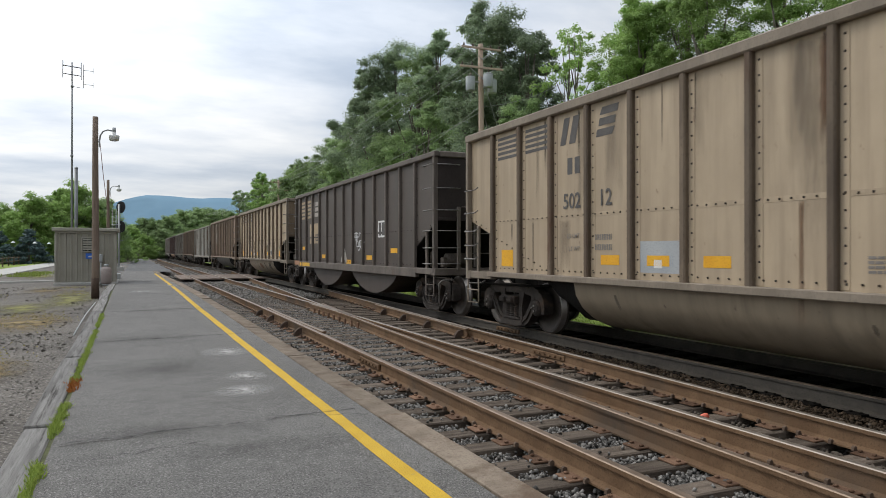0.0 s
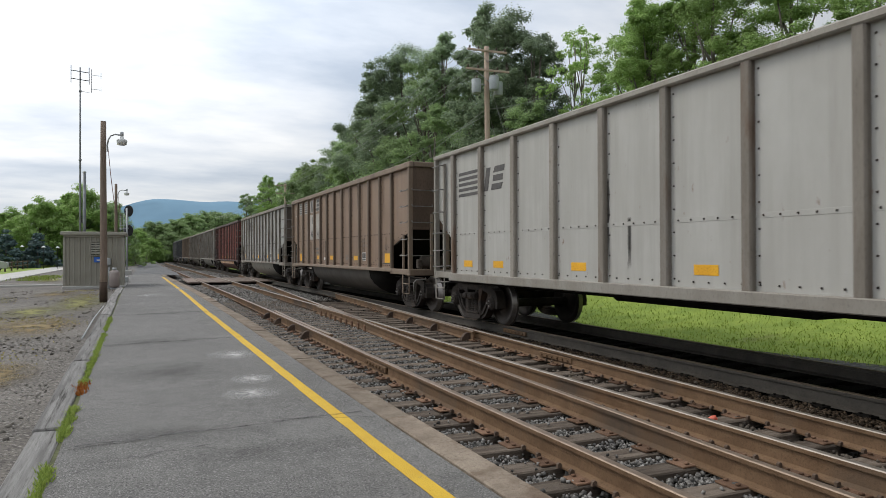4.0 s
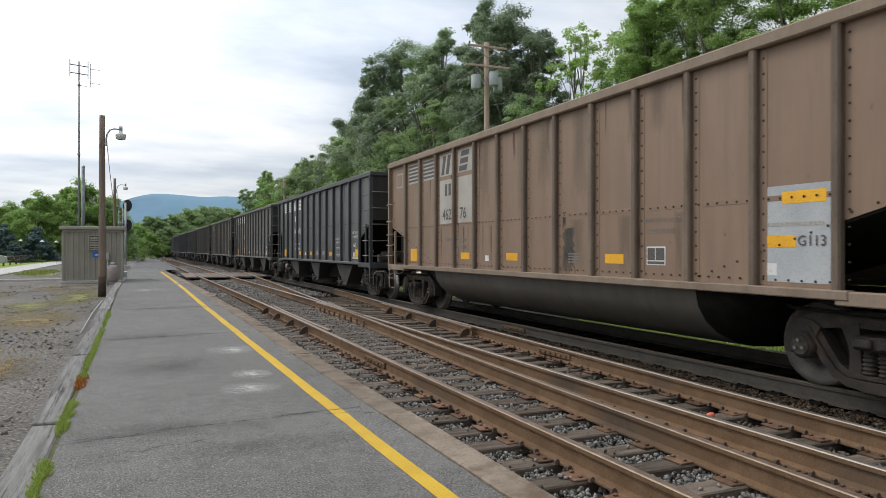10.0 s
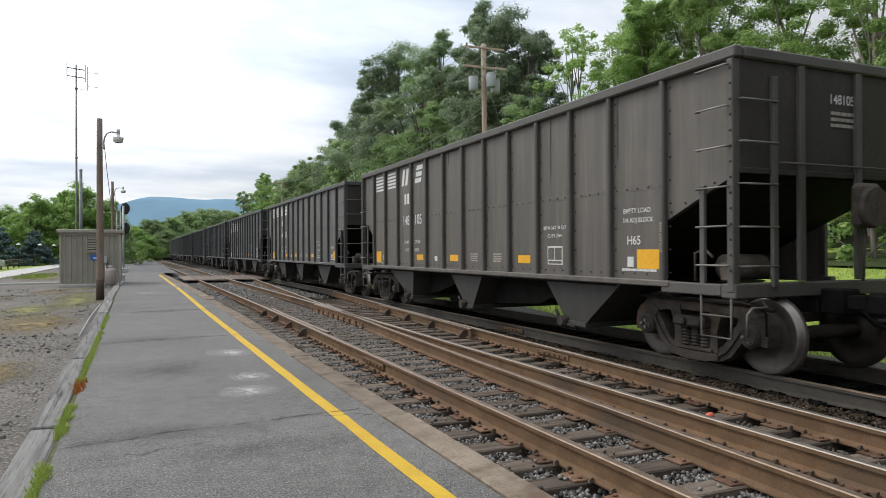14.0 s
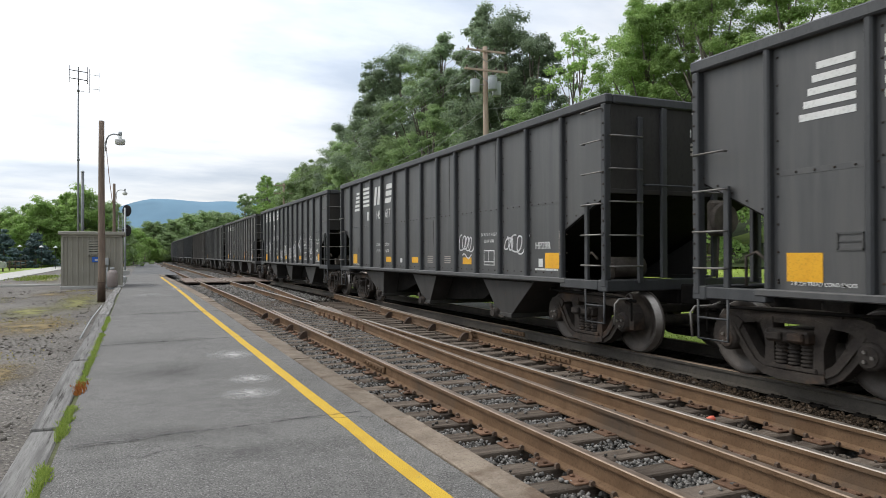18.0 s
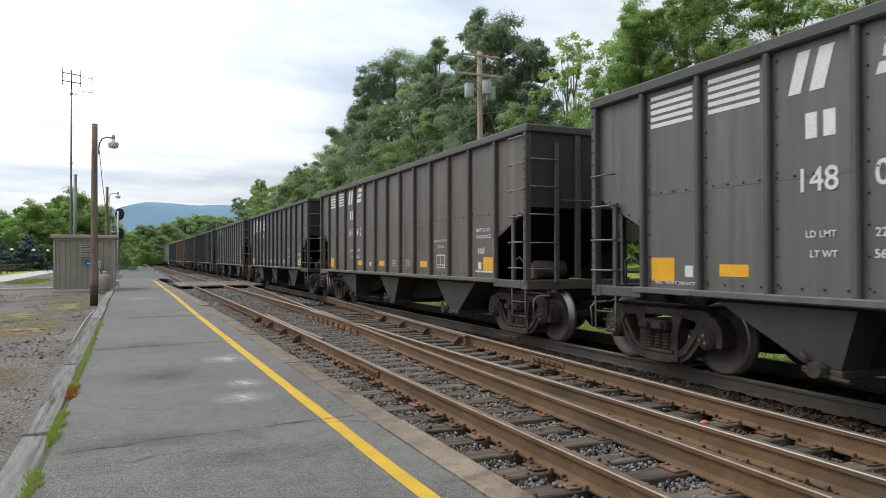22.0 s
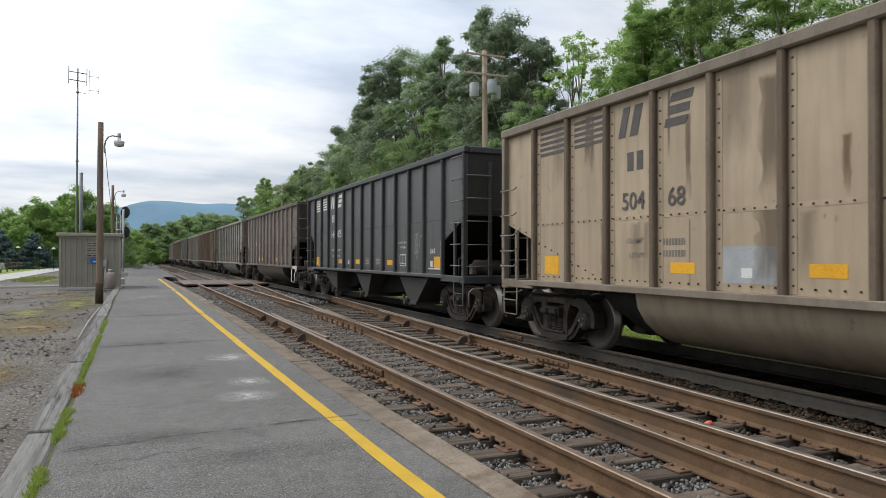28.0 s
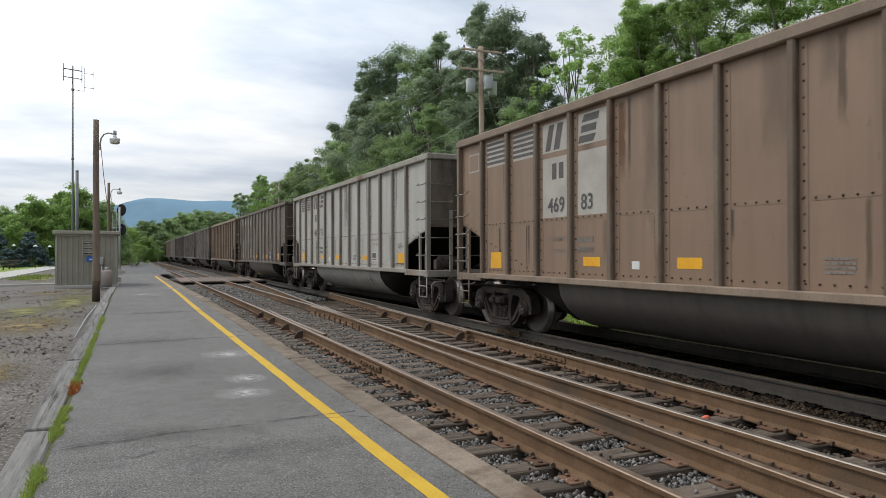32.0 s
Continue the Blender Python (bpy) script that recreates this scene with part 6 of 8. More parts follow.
def marks(car, spec):
    """Emblem, numbers, data and reflectors on the side that faces the platform."""
    kind, tone = spec["kind"], spec["tone"]
    d = KINDS[kind]
    ink = {"jet": WHITE, "black": WHITE, "soot": WHITE, "maroon": FADED, "umber": FADED, "red": WHITE}.get(tone, CHAR)
    mid = lambda k: panel_mid(kind, k)
    style = spec.get("style", "a")
    num = spec.get("num", ("", ""))
    if spec.get("white_patch"):
        patch(car, "white_patch", mid(3), 2.55, 0.8, 1.0, PATCH_GREY, "pale repainted patch", 0.0025)
        patch(car, "white_patch", mid(4), 2.55, 0.8, 1.0, PATCH_GREY, "pale repainted patch", 0.0025)
        for k in (1, 2, 3, 4):
            patch(car, "white_patch", mid(k), 3.38, 0.8, 0.48, PATCH_GREY, "pale panel behind the emblem", 0.0025)
        for dy, dz, w, h in ((-0.22, 0, 0.03, 0.36), (0.22, 0, 0.03, 0.36), (0, 0.17, 0.44, 0.03), (0, -0.17, 0.44, 0.03)):
            patch(car, "tag_frame", mid(0) - 0.1 + dy, 3.3 + dz, w, h, PATCH_GREY, "white outlined box")
    if style == "a":
        for k in (1, 2):
            stripes(car, mid(k), 3.39, 0.74, 0.36, ink)
        emblem_blocks(car, mid(3), mid(4) + 0.06, 3.38, 0.42, ink)
        owner_mark(car, mid(3) - 0.1, 2.82, ink)
        write(car, num[0], 0.34, mid(3) - 0.06, 2.26, ink, 0.95, label="car number")
        write(car, num[1], 0.34, mid(4) + 0.1, 2.26, ink, 0.95, label="car number")
        zd = 1.72
        write(car, "LD LMT", 0.1, mid(3) - 0.1, zd, FAINT if ink is CHAR else ink)
        write(car, "LT WT", 0.1, mid(3) - 0.13, zd - 0.2, FAINT if ink is CHAR else ink)
        if kind in HOPPERS:
            load, empty = spec.get("weights", ("229300", "56700"))
            write(car, load, 0.12, mid(4) + 0.16, zd, ink, label="weight figures")
            write(car, empty, 0.12, mid(4) + 0.2, zd - 0.2, ink, label="weight figures")
        else:
            bars(car, "weight_lettering", mid(4) + 0.14, zd - 0.1, 0.42, 0.3, 2, FAINT if ink is CHAR else ink, "weight figures", 4, 0.055)
    elif style == "b":
        stripes(car, mid(1) - 0.1, 3.12, 0.62, 0.5, ink, 0.2)
        stripes(car, mid(2), 3.2, 0.75, 0.5, ink, 0.0, -0.14)
        emblem_blocks(car, mid(3), mid(4), 3.16, 0.52, ink)
        owner_mark(car, mid(2) - 0.2, 2.62, ink)
        write(car, num[0], 0.33, mid(3) - 0.12, 2.6, ink, 0.85, label="car number")
        write(car, num[1], 0.33, mid(4) + 0.05, 2.6, ink, 0.85, label="car number")
        write(car, "LD LMT", 0.11, mid(3) - 0.1, 1.75, ink)
        write(car, "LT WT", 0.11, mid(3) - 0.13, 1.57, ink)
        if kind in HOPPERS:
            write(car, "229300", 0.12, mid(4) + 0.12, 1.75, ink, label="weight figures")
            write(car, "56700", 0.12, mid(4) + 0.1, 1.57, ink, label="weight figures")
        else:
            bars(car, "weight_lettering", mid(4) + 0.1, 1.66, 0.4, 0.3, 2, FAINT, "weight figures", 4, 0.055)
    elif style == "number":
        bars(car, "owner_mark", mid(2) - 0.16, 2.63, 0.3, 0.2, 1, STENCIL, "owner's mark", 6)
        write(car, num[0], 0.38, mid(2) - 0.14, 2.17, STENCIL, 0.9, label="car number")
        write(car, num[1], 0.38, mid(3), 2.17, STENCIL, 0.9, label="car number")
        patch(car, "stencil_box", mid(3) - 0.05, 1.72, 0.16, 0.16, STENCIL, "small white stencil")
        for z in (1.92, 1.6):
            patch(car, "reflector", mid(1) - 0.12, z, 0.32, 0.13, ORANGE, "yellow reflective patch")
    # yellow reflectors near the sill
    z = 1.34 if kind in HOPPERS else 1.36
    slots_y = spec.get("reflect", (1, 4, 6, 9))
    for k in slots_y:
        patch(car, "reflector", mid(k) + (0.16 if k == 1 and kind in HOPPERS else 0.0), z - (0.1 if kind == "wide" else 0.0), 0.42, 0.14 if k != 1 else 0.3, ORANGE, "yellow reflective patch")
    for k in spec.get("blue", ()):
        patch(car, "blue_patch", mid(k), z + 0.05, 0.82, 0.42, PATCH_BLUE, "pale bluish repainted patch", 0.002)
    if spec.get("blue_front"):
        y = mid(12)
        patch(car, "blue_patch", y, 1.66, 0.84, 1.02, PATCH_BLUE, "pale bluish repainted patch", 0.002)
        patch(car, "reflector", y - 0.1, 2.04, 0.52, 0.13, ORANGE, "yellow reflective patch")
        patch(car, "reflector", y + 0.2, 1.58, 0.42, 0.13, ORANGE, "yellow reflective patch")
        write(car, "G113", 0.15, y - 0.2, 1.58, CHAR)
        bars(car, "small_print", y, 1.76, 0.7, 0.07, 1, FADED, "line of small lettering", 8)
        patch(car, "stencil_box", y + 0.3, 1.28, 0.16, 0.13, WHITE, "small white stencil")
    plain_side = style == "number"
    if spec["n"] < 34 and not plain_side:
        last = len(d["ribs"])
        if not spec.get("blue_front"):
            patch(car, "reflector", -HALF + d["ribs"][0] + (0.34 if kind in HOPPERS else 0.45), 1.37, 0.44, 0.26, ORANGE, "yellow reflective patch")
            bars(car, "shoe_notice", -HALF + d["ribs"][0] + 0.52, 1.22, 0.72, 0.06, 1, ink, "line of small lettering", 9)
        patch(car, "stencil_box", mid(5), 1.32, 0.15, 0.11, WHITE, "small white stencil")
        # weight panel: a dark square in a white frame
        pk = last - 3
        u = 0.82 if kind in ("tub", "round") else 1.0
        yp = mid(pk) + (0.12 if u < 1 else 0.0)
        h, zp = 0.3 / 0.38 * u, 1.41
        patch(car, "data_plate", yp, zp, 0.44 * u, 0.38 * h, WHITE, "white framed data plate", 0.003)
        inner = PAINTS[tone] if ink is WHITE and tone != "red" else CHAR
        patch(car, "data_plate_field", yp + 0.11 * u, zp + 0.035 * h, 0.18 * u, 0.25 * h, inner, "", 0.005)
        patch(car, "data_plate_field", yp - 0.1 * u, zp + 0.035 * h, 0.2 * u, 0.25 * h, inner, "", 0.005)
        patch(car, "data_plate_field", yp, zp - 0.142 * h, 0.39 * u, 0.055 * h, inner, "", 0.005)
        if kind == "wide":
            bars(car, "small_print", -HALF + d["ribs"][0] + 0.45, 1.86, 0.6, 0.13, 1, STENCIL, "line of lettering", 12)
        elif kind in ROUND:
            write(car, "EXW 10-8  H 12-7", 0.085, mid(pk), 1.88, FAINT)
            write(car, "CU FT 4022", 0.085, mid(pk), 1.74, FAINT)
        else:
            write(car, "EX W 10-7  H 12-7", 0.082, mid(pk), 1.86, ink)
            write(car, "CU FT 3744", 0.082, mid(pk), 1.73, ink)
            write(car, "2 INCH TREAD COND SHOES", 0.055, mid(1) - 0.05, 1.17, ink)
            if kind == "hopper_long":
                for dy, dz, w, hh in ((-0.13, 0, 0.02, 0.17), (0.13, 0, 0.02, 0.17), (0, 0.08, 0.28, 0.02), (0, -0.08, 0.28, 0.02), (0, 0, 0.24, 0.012)):
                    patch(car, "card_frame", mid(1) - 0.34 + dy, 1.6 + dz, w, hh, CHORDS["black"], "", 0.012)
            else:
                patch(car, "stencil_box", mid(1) - 0.3, 1.32, 0.13, 0.14, WHITE)
        for k in (7, 8) if kind in HOPPERS else (8,):
            bars(car, "small_print", mid(k), 1.36, 0.34, 0.18, 4, FADED if ink is not CHAR else FAINT, "block of small lettering", 30 + k)
        if kind in HOPPERS:
            ob = fit(car, "lettering", lettering(num[0] + num[1], 0.17, 0.9), ink, "car number on the end wall")
            ob.matrix_basis = pose(0.25, -HALF - 0.006, 3.32, 0, 0, 90)
            ob = bars(car, "end_print", 0.0, 0.0, 0.5, 0.22, 3, FADED, "lines of small lettering", 17)
            ob.matrix_basis = pose(0.3, -HALF - 0.006 + 0.0, 3.08, 0, 0, 90) @ pose(SHEET, 0, 0)
            if style == "a" and spec.get("code", "H65") == "H65":
                write(car, "EMPTY LOAD", 0.095, -HALF + d["ribs"][0] + 0.56, 2.03, ink)
                write(car, "1/4 ADJ BLOCK", 0.092, -HALF + d["ribs"][0] + 0.54, 1.9, ink)
            write(car, spec.get("code", "H65"), 0.17, -HALF + d["ribs"][0] + 0.62, 1.62, ink)
            patch(car, "stencil_box", -HALF + d["ribs"][0] + 0.7, 1.33, 0.13, 0.14, WHITE)
            write(car, "JACK LIFT HERE", 0.055, -HALF + d["ribs"][0], 1.66, FADED, turn=-90).matrix_basis = pose(-WIDE + 0.012, -HALF + d["ribs"][0], 1.66, -90)
        elif kind in ROUND and not spec.get("blue_front"):
            write(car, "G52X" if tone == "red" else "G11", 0.17, -HALF + d["ribs"][0] + 0.5, 1.68, ink)
    for j, (k, zz, w, h, *more) in enumerate(spec.get("graffiti", ())):
        scrawl(car, mid(k), zz, w, h, spec["n"] * 7 + j, more[0] if more else SPRAY)
    if spec.get("stars"):
        star_field(car, mid(9), 1.8, 0.7, 0.7, 10, 5, SPRAY)
    if spec.get("rusted"):
        y = (mid(9) + mid(10)) / 2
        s = Shape().box(-WIDE + 0.0155, -WIDE + 0.02, y - 0.04, y + 0.04, 1.1, 1.62)
        part("rust_patch", s, DRIP_SOLID, car, "bright rust on the foot of a rib")
        stain(car, y + 0.22, 1.12, 1.95, 0.42, 3, MUD)
        stain(car, y - 0.25, 1.1, 1.7, 0.4, 4, DRIP)
        stain(car, mid(11) + 0.45, 1.1, 1.6, 0.25, 6, DRIP)
        patch(car, "tan_patch", mid(3) - 0.1, 1.42, 0.34, 0.2, TANPATCH, "tan repainted blot")
    for key, what in (("stains", SLURRY), ("runs", MUD), ("drips", DRIP)):
        for j, (y, z0, z1, w) in enumerate(spec.get(key, ())):
            stain(car, y, z0, z1, w * 1.25, spec["n"] * 5 + j, what)
    if spec["n"] < 34:
        light = tone in ("tan", "grey", "pale", "brown")
        grime_runs(car, kind, spec["n"] + 300, 12 if light else 6, GRIME, (0.012, 0.04), (0.3, 1.4))
        if light:
            grime_runs(car, kind, spec["n"] + 400, 13, DUST, (0.05, 0.25), (0.6, 2.2))
    if kind in ROUND and tone in ("tan", "grey", "pale"):
        r = random.Random(spec["n"] + 900)
        for j in range(3):
            z1 = r.uniform(0.75, 0.97)
            belly_stain(car, r.uniform(-3.4, 3.4), max(0.45, z1 - r.uniform(0.1, 0.3)), z1, r.uniform(0.05, 0.14), r.randint(0, 999), GRIME_SPOT)
    if spec.get("rust_blot"):
        belly_stain(car, -0.03, 0.56, 0.85, 0.82, 5, RUST_BLOT, "rust_patch", True, "reddish patch of rust on the belly")
        for y in (-1.2, -2.4, -2.7):
            belly_stain(car, y, 0.45, 0.9, 0.2, int(70 - 10 * y), SLURRY)
    if kind in ROUND and spec["n"] < 34:
        # faint dirty runs below the ribs and seams that every car has gathered
        r = random.Random(spec["n"] + 100)
        for j in range(3):
            z1 = r.choice((2.02, 3.655, 3.655))
            stain(car, r.uniform(-5.2, 5.2), z1 - r.uniform(0.5, 1.5), z1, r.uniform(0.06, 0.22), r.randint(0, 999), r.choice((MUD, MUD, DRIP)))


def coal_car(spec):
    kind, tone, n = spec["kind"], spec["tone"], spec["n"]
    d = KINDS[kind]
    body, trim = PAINTS[tone], CHORDS[tone]
    names = {"wide": "tub-bottomed coal gondola", "round": "tub-bottomed coal gondola", "tub": "tub-bottomed coal gondola", "hopper": "three-bay coal hopper", "hopper_long": "three-bay coal hopper", "bay": "old two-bay coal car", "flat": "flat-bottomed coal gondola"}
    tones = {"tan": "dusty tan", "brown": "faded brown", "umber": "dark brown", "maroon": "dark maroon", "grey": "weathered grey", "pale": "pale grey", "black": "black", "jet": "glossy blue-black", "soot": "sooty dark grey", "red": "oxide-red"}
    extra = spec.get("note", "with ribbed steel sides")
    car = thing("coal_car", f"{tones[tone]} {names[kind]} {extra}", "railway car", "cars of the coal train")
    near = n < 35
    for k in range(len(d["ribs"]) + 1):
        fit(car, "side_panel", cached((kind, k, "side_panel"), lambda: panel_shape(kind, k)), body)
    zc, zr = d["ends"][:2]
    back = end_y(kind, 1)
    e0, e1 = -HALF + d["ribs"][0], back - d["ends"][3]
    low, high = d["sill"][1], d["top"] - d["chord"]
    fit(car, "far_side", cached((kind, "far_side"), lambda: Shape().prism([(-HALF, zc), (e0, zr), (e0, low), (e1, low), (e1, zr), (back, zc), (back, high), (-HALF, high)], 0, SHEET, SHEET - 0.012)), body)
    for k, r in enumerate(d["ribs"]):
        fit(car, "rib", cached((kind, k, "rib"), lambda: rib_shape(kind, r)), RIBS.get(tone, trim))
    for k, r in enumerate(d["ribs"]):
        if k % 2 == 0 or near:
            fit(car, "rib", cached((kind, k, "far", "rib"), lambda: rib_shape(kind, r, 1)), trim)
    for sg in (-1, 1):
        x0, x1 = sorted((sg * WIDE, sg * (WIDE - 0.13)))
        fit(car, "top_chord", cached((kind, sg, "top_chord"), lambda: Shape().cbox(x0, x1, -HALF - 0.04, back + 0.04, d["top"] - d["chord"], d["top"], 0.02)), trim)
        x0, x1 = sorted((sg * WIDE, sg * (SHEET - 0.02)))
        fit(car, "side_sill", cached((kind, sg, "side_sill"), lambda: Shape().cbox(x0, x1, -HALF + d["ribs"][0] - 0.15, e1 + 0.15, d["sill"][0], d["sill"][1], 0.012)), body if kind in HOPPERS else trim)
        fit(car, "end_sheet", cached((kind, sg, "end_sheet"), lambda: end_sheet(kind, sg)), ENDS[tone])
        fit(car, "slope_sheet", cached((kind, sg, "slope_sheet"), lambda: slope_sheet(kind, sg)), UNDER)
        ye = end_y(kind, sg)
        for x in (-0.5, 0.5):
            fit(car, "end_post", cached((kind, sg, x, "end_post"), lambda: Shape().cbox(x - 0.05, x + 0.05, *sorted((ye, ye + sg * 0.06)), 1.12, d["top"] - 0.15, 0.008)), trim)
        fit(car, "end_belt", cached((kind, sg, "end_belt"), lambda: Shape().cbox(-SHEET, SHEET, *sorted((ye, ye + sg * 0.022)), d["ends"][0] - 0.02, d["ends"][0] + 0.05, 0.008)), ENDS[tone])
        y0, y1 = sorted((ye + sg * 0.05, ye - sg * 0.1))
        fit(car, "end_chord", cached((kind, sg, "end_chord"), lambda: Shape().cbox(-WIDE + 0.135, WIDE - 0.135, y0, y1, d["top"] - 0.14, d["top"] - 0.004, 0.02)), trim)
        fit(car, "end_sill", cached((kind, sg, "end_sill"), lambda: Shape().cbox(-WIDE + 0.01, WIDE - 0.01, *sorted((ye + sg * 0.02, ye - sg * 0.2)), 0.93, 1.1, 0.015).cbox(-WIDE + 0.012, -SHEET + 0.05, *sorted((ye - sg * 0.2, ye - sg * (d["ribs"][0] if sg < 0 else d["ends"][3]))), 0.95, 1.09, 0.012)), trim)
        for sx in (-1, 1):
            a, b = sorted((sx * WIDE, sx * (WIDE - 0.11)))
            fit(car, "corner_post", cached((kind, sg, sx, "corner_post"), lambda: Shape().cbox(a, b, *sorted((ye, ye - sg * 0.1)), 1.0, d["top"] - d["chord"] - 0.003, 0.012)), trim)
        fit(car, "ladder_stile", cached((kind, sg, "ladder_stile"), lambda: Shape().cbox(-WIDE + 0.02, -WIDE + 0.07, *sorted((ye - sg * 0.46, ye - sg * 0.54)), 1.05, {"hopper": 2.26, "hopper_long": 2.26, "flat": 3.5}.get(kind, 1.98), 0.008)), trim)
        if near:
            fit(car, "end_ladder_stile", cached((kind, sg, "end_ladder_stile"), lambda: Shape().cbox(-0.98, -0.9, *sorted((ye, ye + sg * 0.06)), 1.05, 3.5 if kind in HOPPERS else 2.5, 0.008)), trim)
            front_z, rear_z, wall_z = GRABS["tub" if kind in ROUND else "hopper" if kind in HOPPERS else ""]
            for z in front_z if sg < 0 else rear_z:
                fit(car, "side_rung", cached((kind, sg, z, "side_rung"), lambda: ladder_rung(-WIDE + 0.02, -WIDE + 0.02, ye - sg * 0.06, ye - sg * 0.52, z, 0.05 if kind in ROUND else 0.0)), RUNG)
            for z in wall_z:
                fit(car, "end_rung", cached((kind, sg, z, "end_rung"), lambda: ladder_rung(-WIDE + 0.08, -0.92, ye, ye, z, 0.05 if kind in ROUND else 0.0)), RUNG)
            fit(car, "cross_grab", cached((kind, sg, "cross_grab"), lambda: ladder_rung(-0.85, 1.35, ye, ye, 2.5)), trim)
            fit(car, "sill_step", cached((kind, sg, "sill_step"), lambda: step_shape(kind, sg)), trim)
        if near:
            fit(car, "uncoupling_lever", cached((kind, sg, "uncoupling_lever"), lambda: Shape().tube([(-1.46, ye + sg * 0.1, 0.46), (-1.47, ye + sg * 0.12, 0.76), (-1.4, ye + sg * 0.12, 0.83), (-1.15, ye + sg * 0.1, 0.83), (-1.1, ye, 0.88)], 0.016, 6)), RUNG)
        fit(car, "coupler", cached((kind, sg, "coupler"), lambda: coupler(kind, sg)), UNDER)
        fit(car, "air_tank", cached((kind, sg, "air_tank"), lambda: air_tank(sg)), VALVE)
        fit(car, "train_line", cached((kind, sg, "train_line"), lambda: train_line(sg)), UNDER)
    fit(car, "lap_seam", cached((kind, "lap_seam"), lambda: Shape().cbox(-SHEET - 0.0035, -SHEET, e0, e1, d["seam"] - 0.03, d["seam"] + 0.03, 0.001)), SEAM_GREY if tone == "red" else body)
    if near:
        fit(car, "rivets", cached((kind, "rivets"), lambda: rivet_shape(kind)), BOGIE)["kind"] = "stuff"
    fit(car, "hand_brake", cached((kind, "hand_brake"), lambda: brake_gear(-1)), VALVE, "dusty brown brake housing")
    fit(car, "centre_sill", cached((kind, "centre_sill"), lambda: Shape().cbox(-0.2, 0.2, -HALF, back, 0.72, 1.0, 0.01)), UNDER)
    if kind in ROUND:
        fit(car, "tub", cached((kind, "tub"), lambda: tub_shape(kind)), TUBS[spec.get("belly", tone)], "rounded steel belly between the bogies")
        for sg in (-1, 1):
            fit(car, "tub_end", cached((kind, sg, "tub_end"), lambda: tub_end(kind, sg)), UNDER, "bulging end of the belly, shade painted in near-black")
    elif kind in HOPPERS:
        for y1, y0, b1, b0, gear in ((4.85, 3.05, 3.58, 3.3, 3.52), (0.8, -0.75, 0.22, -0.16, 0.2), (-3.1, -5.1, -3.62, -4.12, -3.58)):
            fit(car, "hopper_bay", cached((kind, y0, "hopper_bay"), lambda: hopper_bay(y1, y0, b1, b0)), FUNNEL)
            fit(car, "gate_gear", cached((kind, y0, "gate_gear"), lambda: gate_gear(gear)), BOGIE)
        for pts in (((3.5, 0.38), (2.5, 0.5), (1.5, 0.74), (0.7, 0.8), (0.7, 0.97), (3.5, 0.97)), ((0.05, 0.38), (-2.2, 0.52), (-2.5, 0.64), (-3.3, 0.66), (-3.3, 0.97), (0.05, 0.97))):
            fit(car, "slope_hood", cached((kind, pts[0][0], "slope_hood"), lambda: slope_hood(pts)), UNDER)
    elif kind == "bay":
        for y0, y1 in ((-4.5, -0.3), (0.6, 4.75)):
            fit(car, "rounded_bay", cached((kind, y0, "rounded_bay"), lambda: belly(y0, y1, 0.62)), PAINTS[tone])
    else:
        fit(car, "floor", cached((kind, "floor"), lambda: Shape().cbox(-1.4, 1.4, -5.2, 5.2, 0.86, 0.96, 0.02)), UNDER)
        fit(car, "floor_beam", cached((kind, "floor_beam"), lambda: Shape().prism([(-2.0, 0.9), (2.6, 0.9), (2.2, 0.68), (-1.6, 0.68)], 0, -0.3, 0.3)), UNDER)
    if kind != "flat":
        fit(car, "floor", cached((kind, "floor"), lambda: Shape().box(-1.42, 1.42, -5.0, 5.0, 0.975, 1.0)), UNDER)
    for sg in (-1, 1):
        bogie = fit(car, "bogie", cached((sg, "bogie"), lambda: bolster(sg)), BOGIE, "grimy cast-steel bogie")
        for x in (-0.99, 0.99):
            fit(bogie, "side_frame", cached((sg, x, "side_frame"), lambda: side_frame(sg, x)), BOGIE)
            for k in (-1, 0, 1):
                if x < 0 and near:
                    fit(bogie, "spring", cached((sg, x, k, "spring"), lambda: spring(sg, x, k)), BOGIE)
    sets = []
    for y in AXLES:
        if ("wheelset",) not in CACHE:
            CACHE[("wheelset",)] = axle_shape().mesh("wheelset", BOGIE, TREAD)
        ws = new("wheelset", CACHE[("wheelset",)])
        ws.parent = car
        ws.matrix_basis = pose(0, y, 0.46)
        for x in (-GAUGE / 2, GAUGE / 2):
            key = (x, "wheel")
            if key not in CACHE:
                CACHE[key] = wheel_shape(x).mesh("wheel", WHEEL, TREAD)
            w = new("wheel", CACHE[key])
            w.parent = ws
        sets.append(ws)
    if not spec.get("bare"):
        marks(car, spec)
    for make in spec.get("special", ()):
        make(car)
    return car, sets


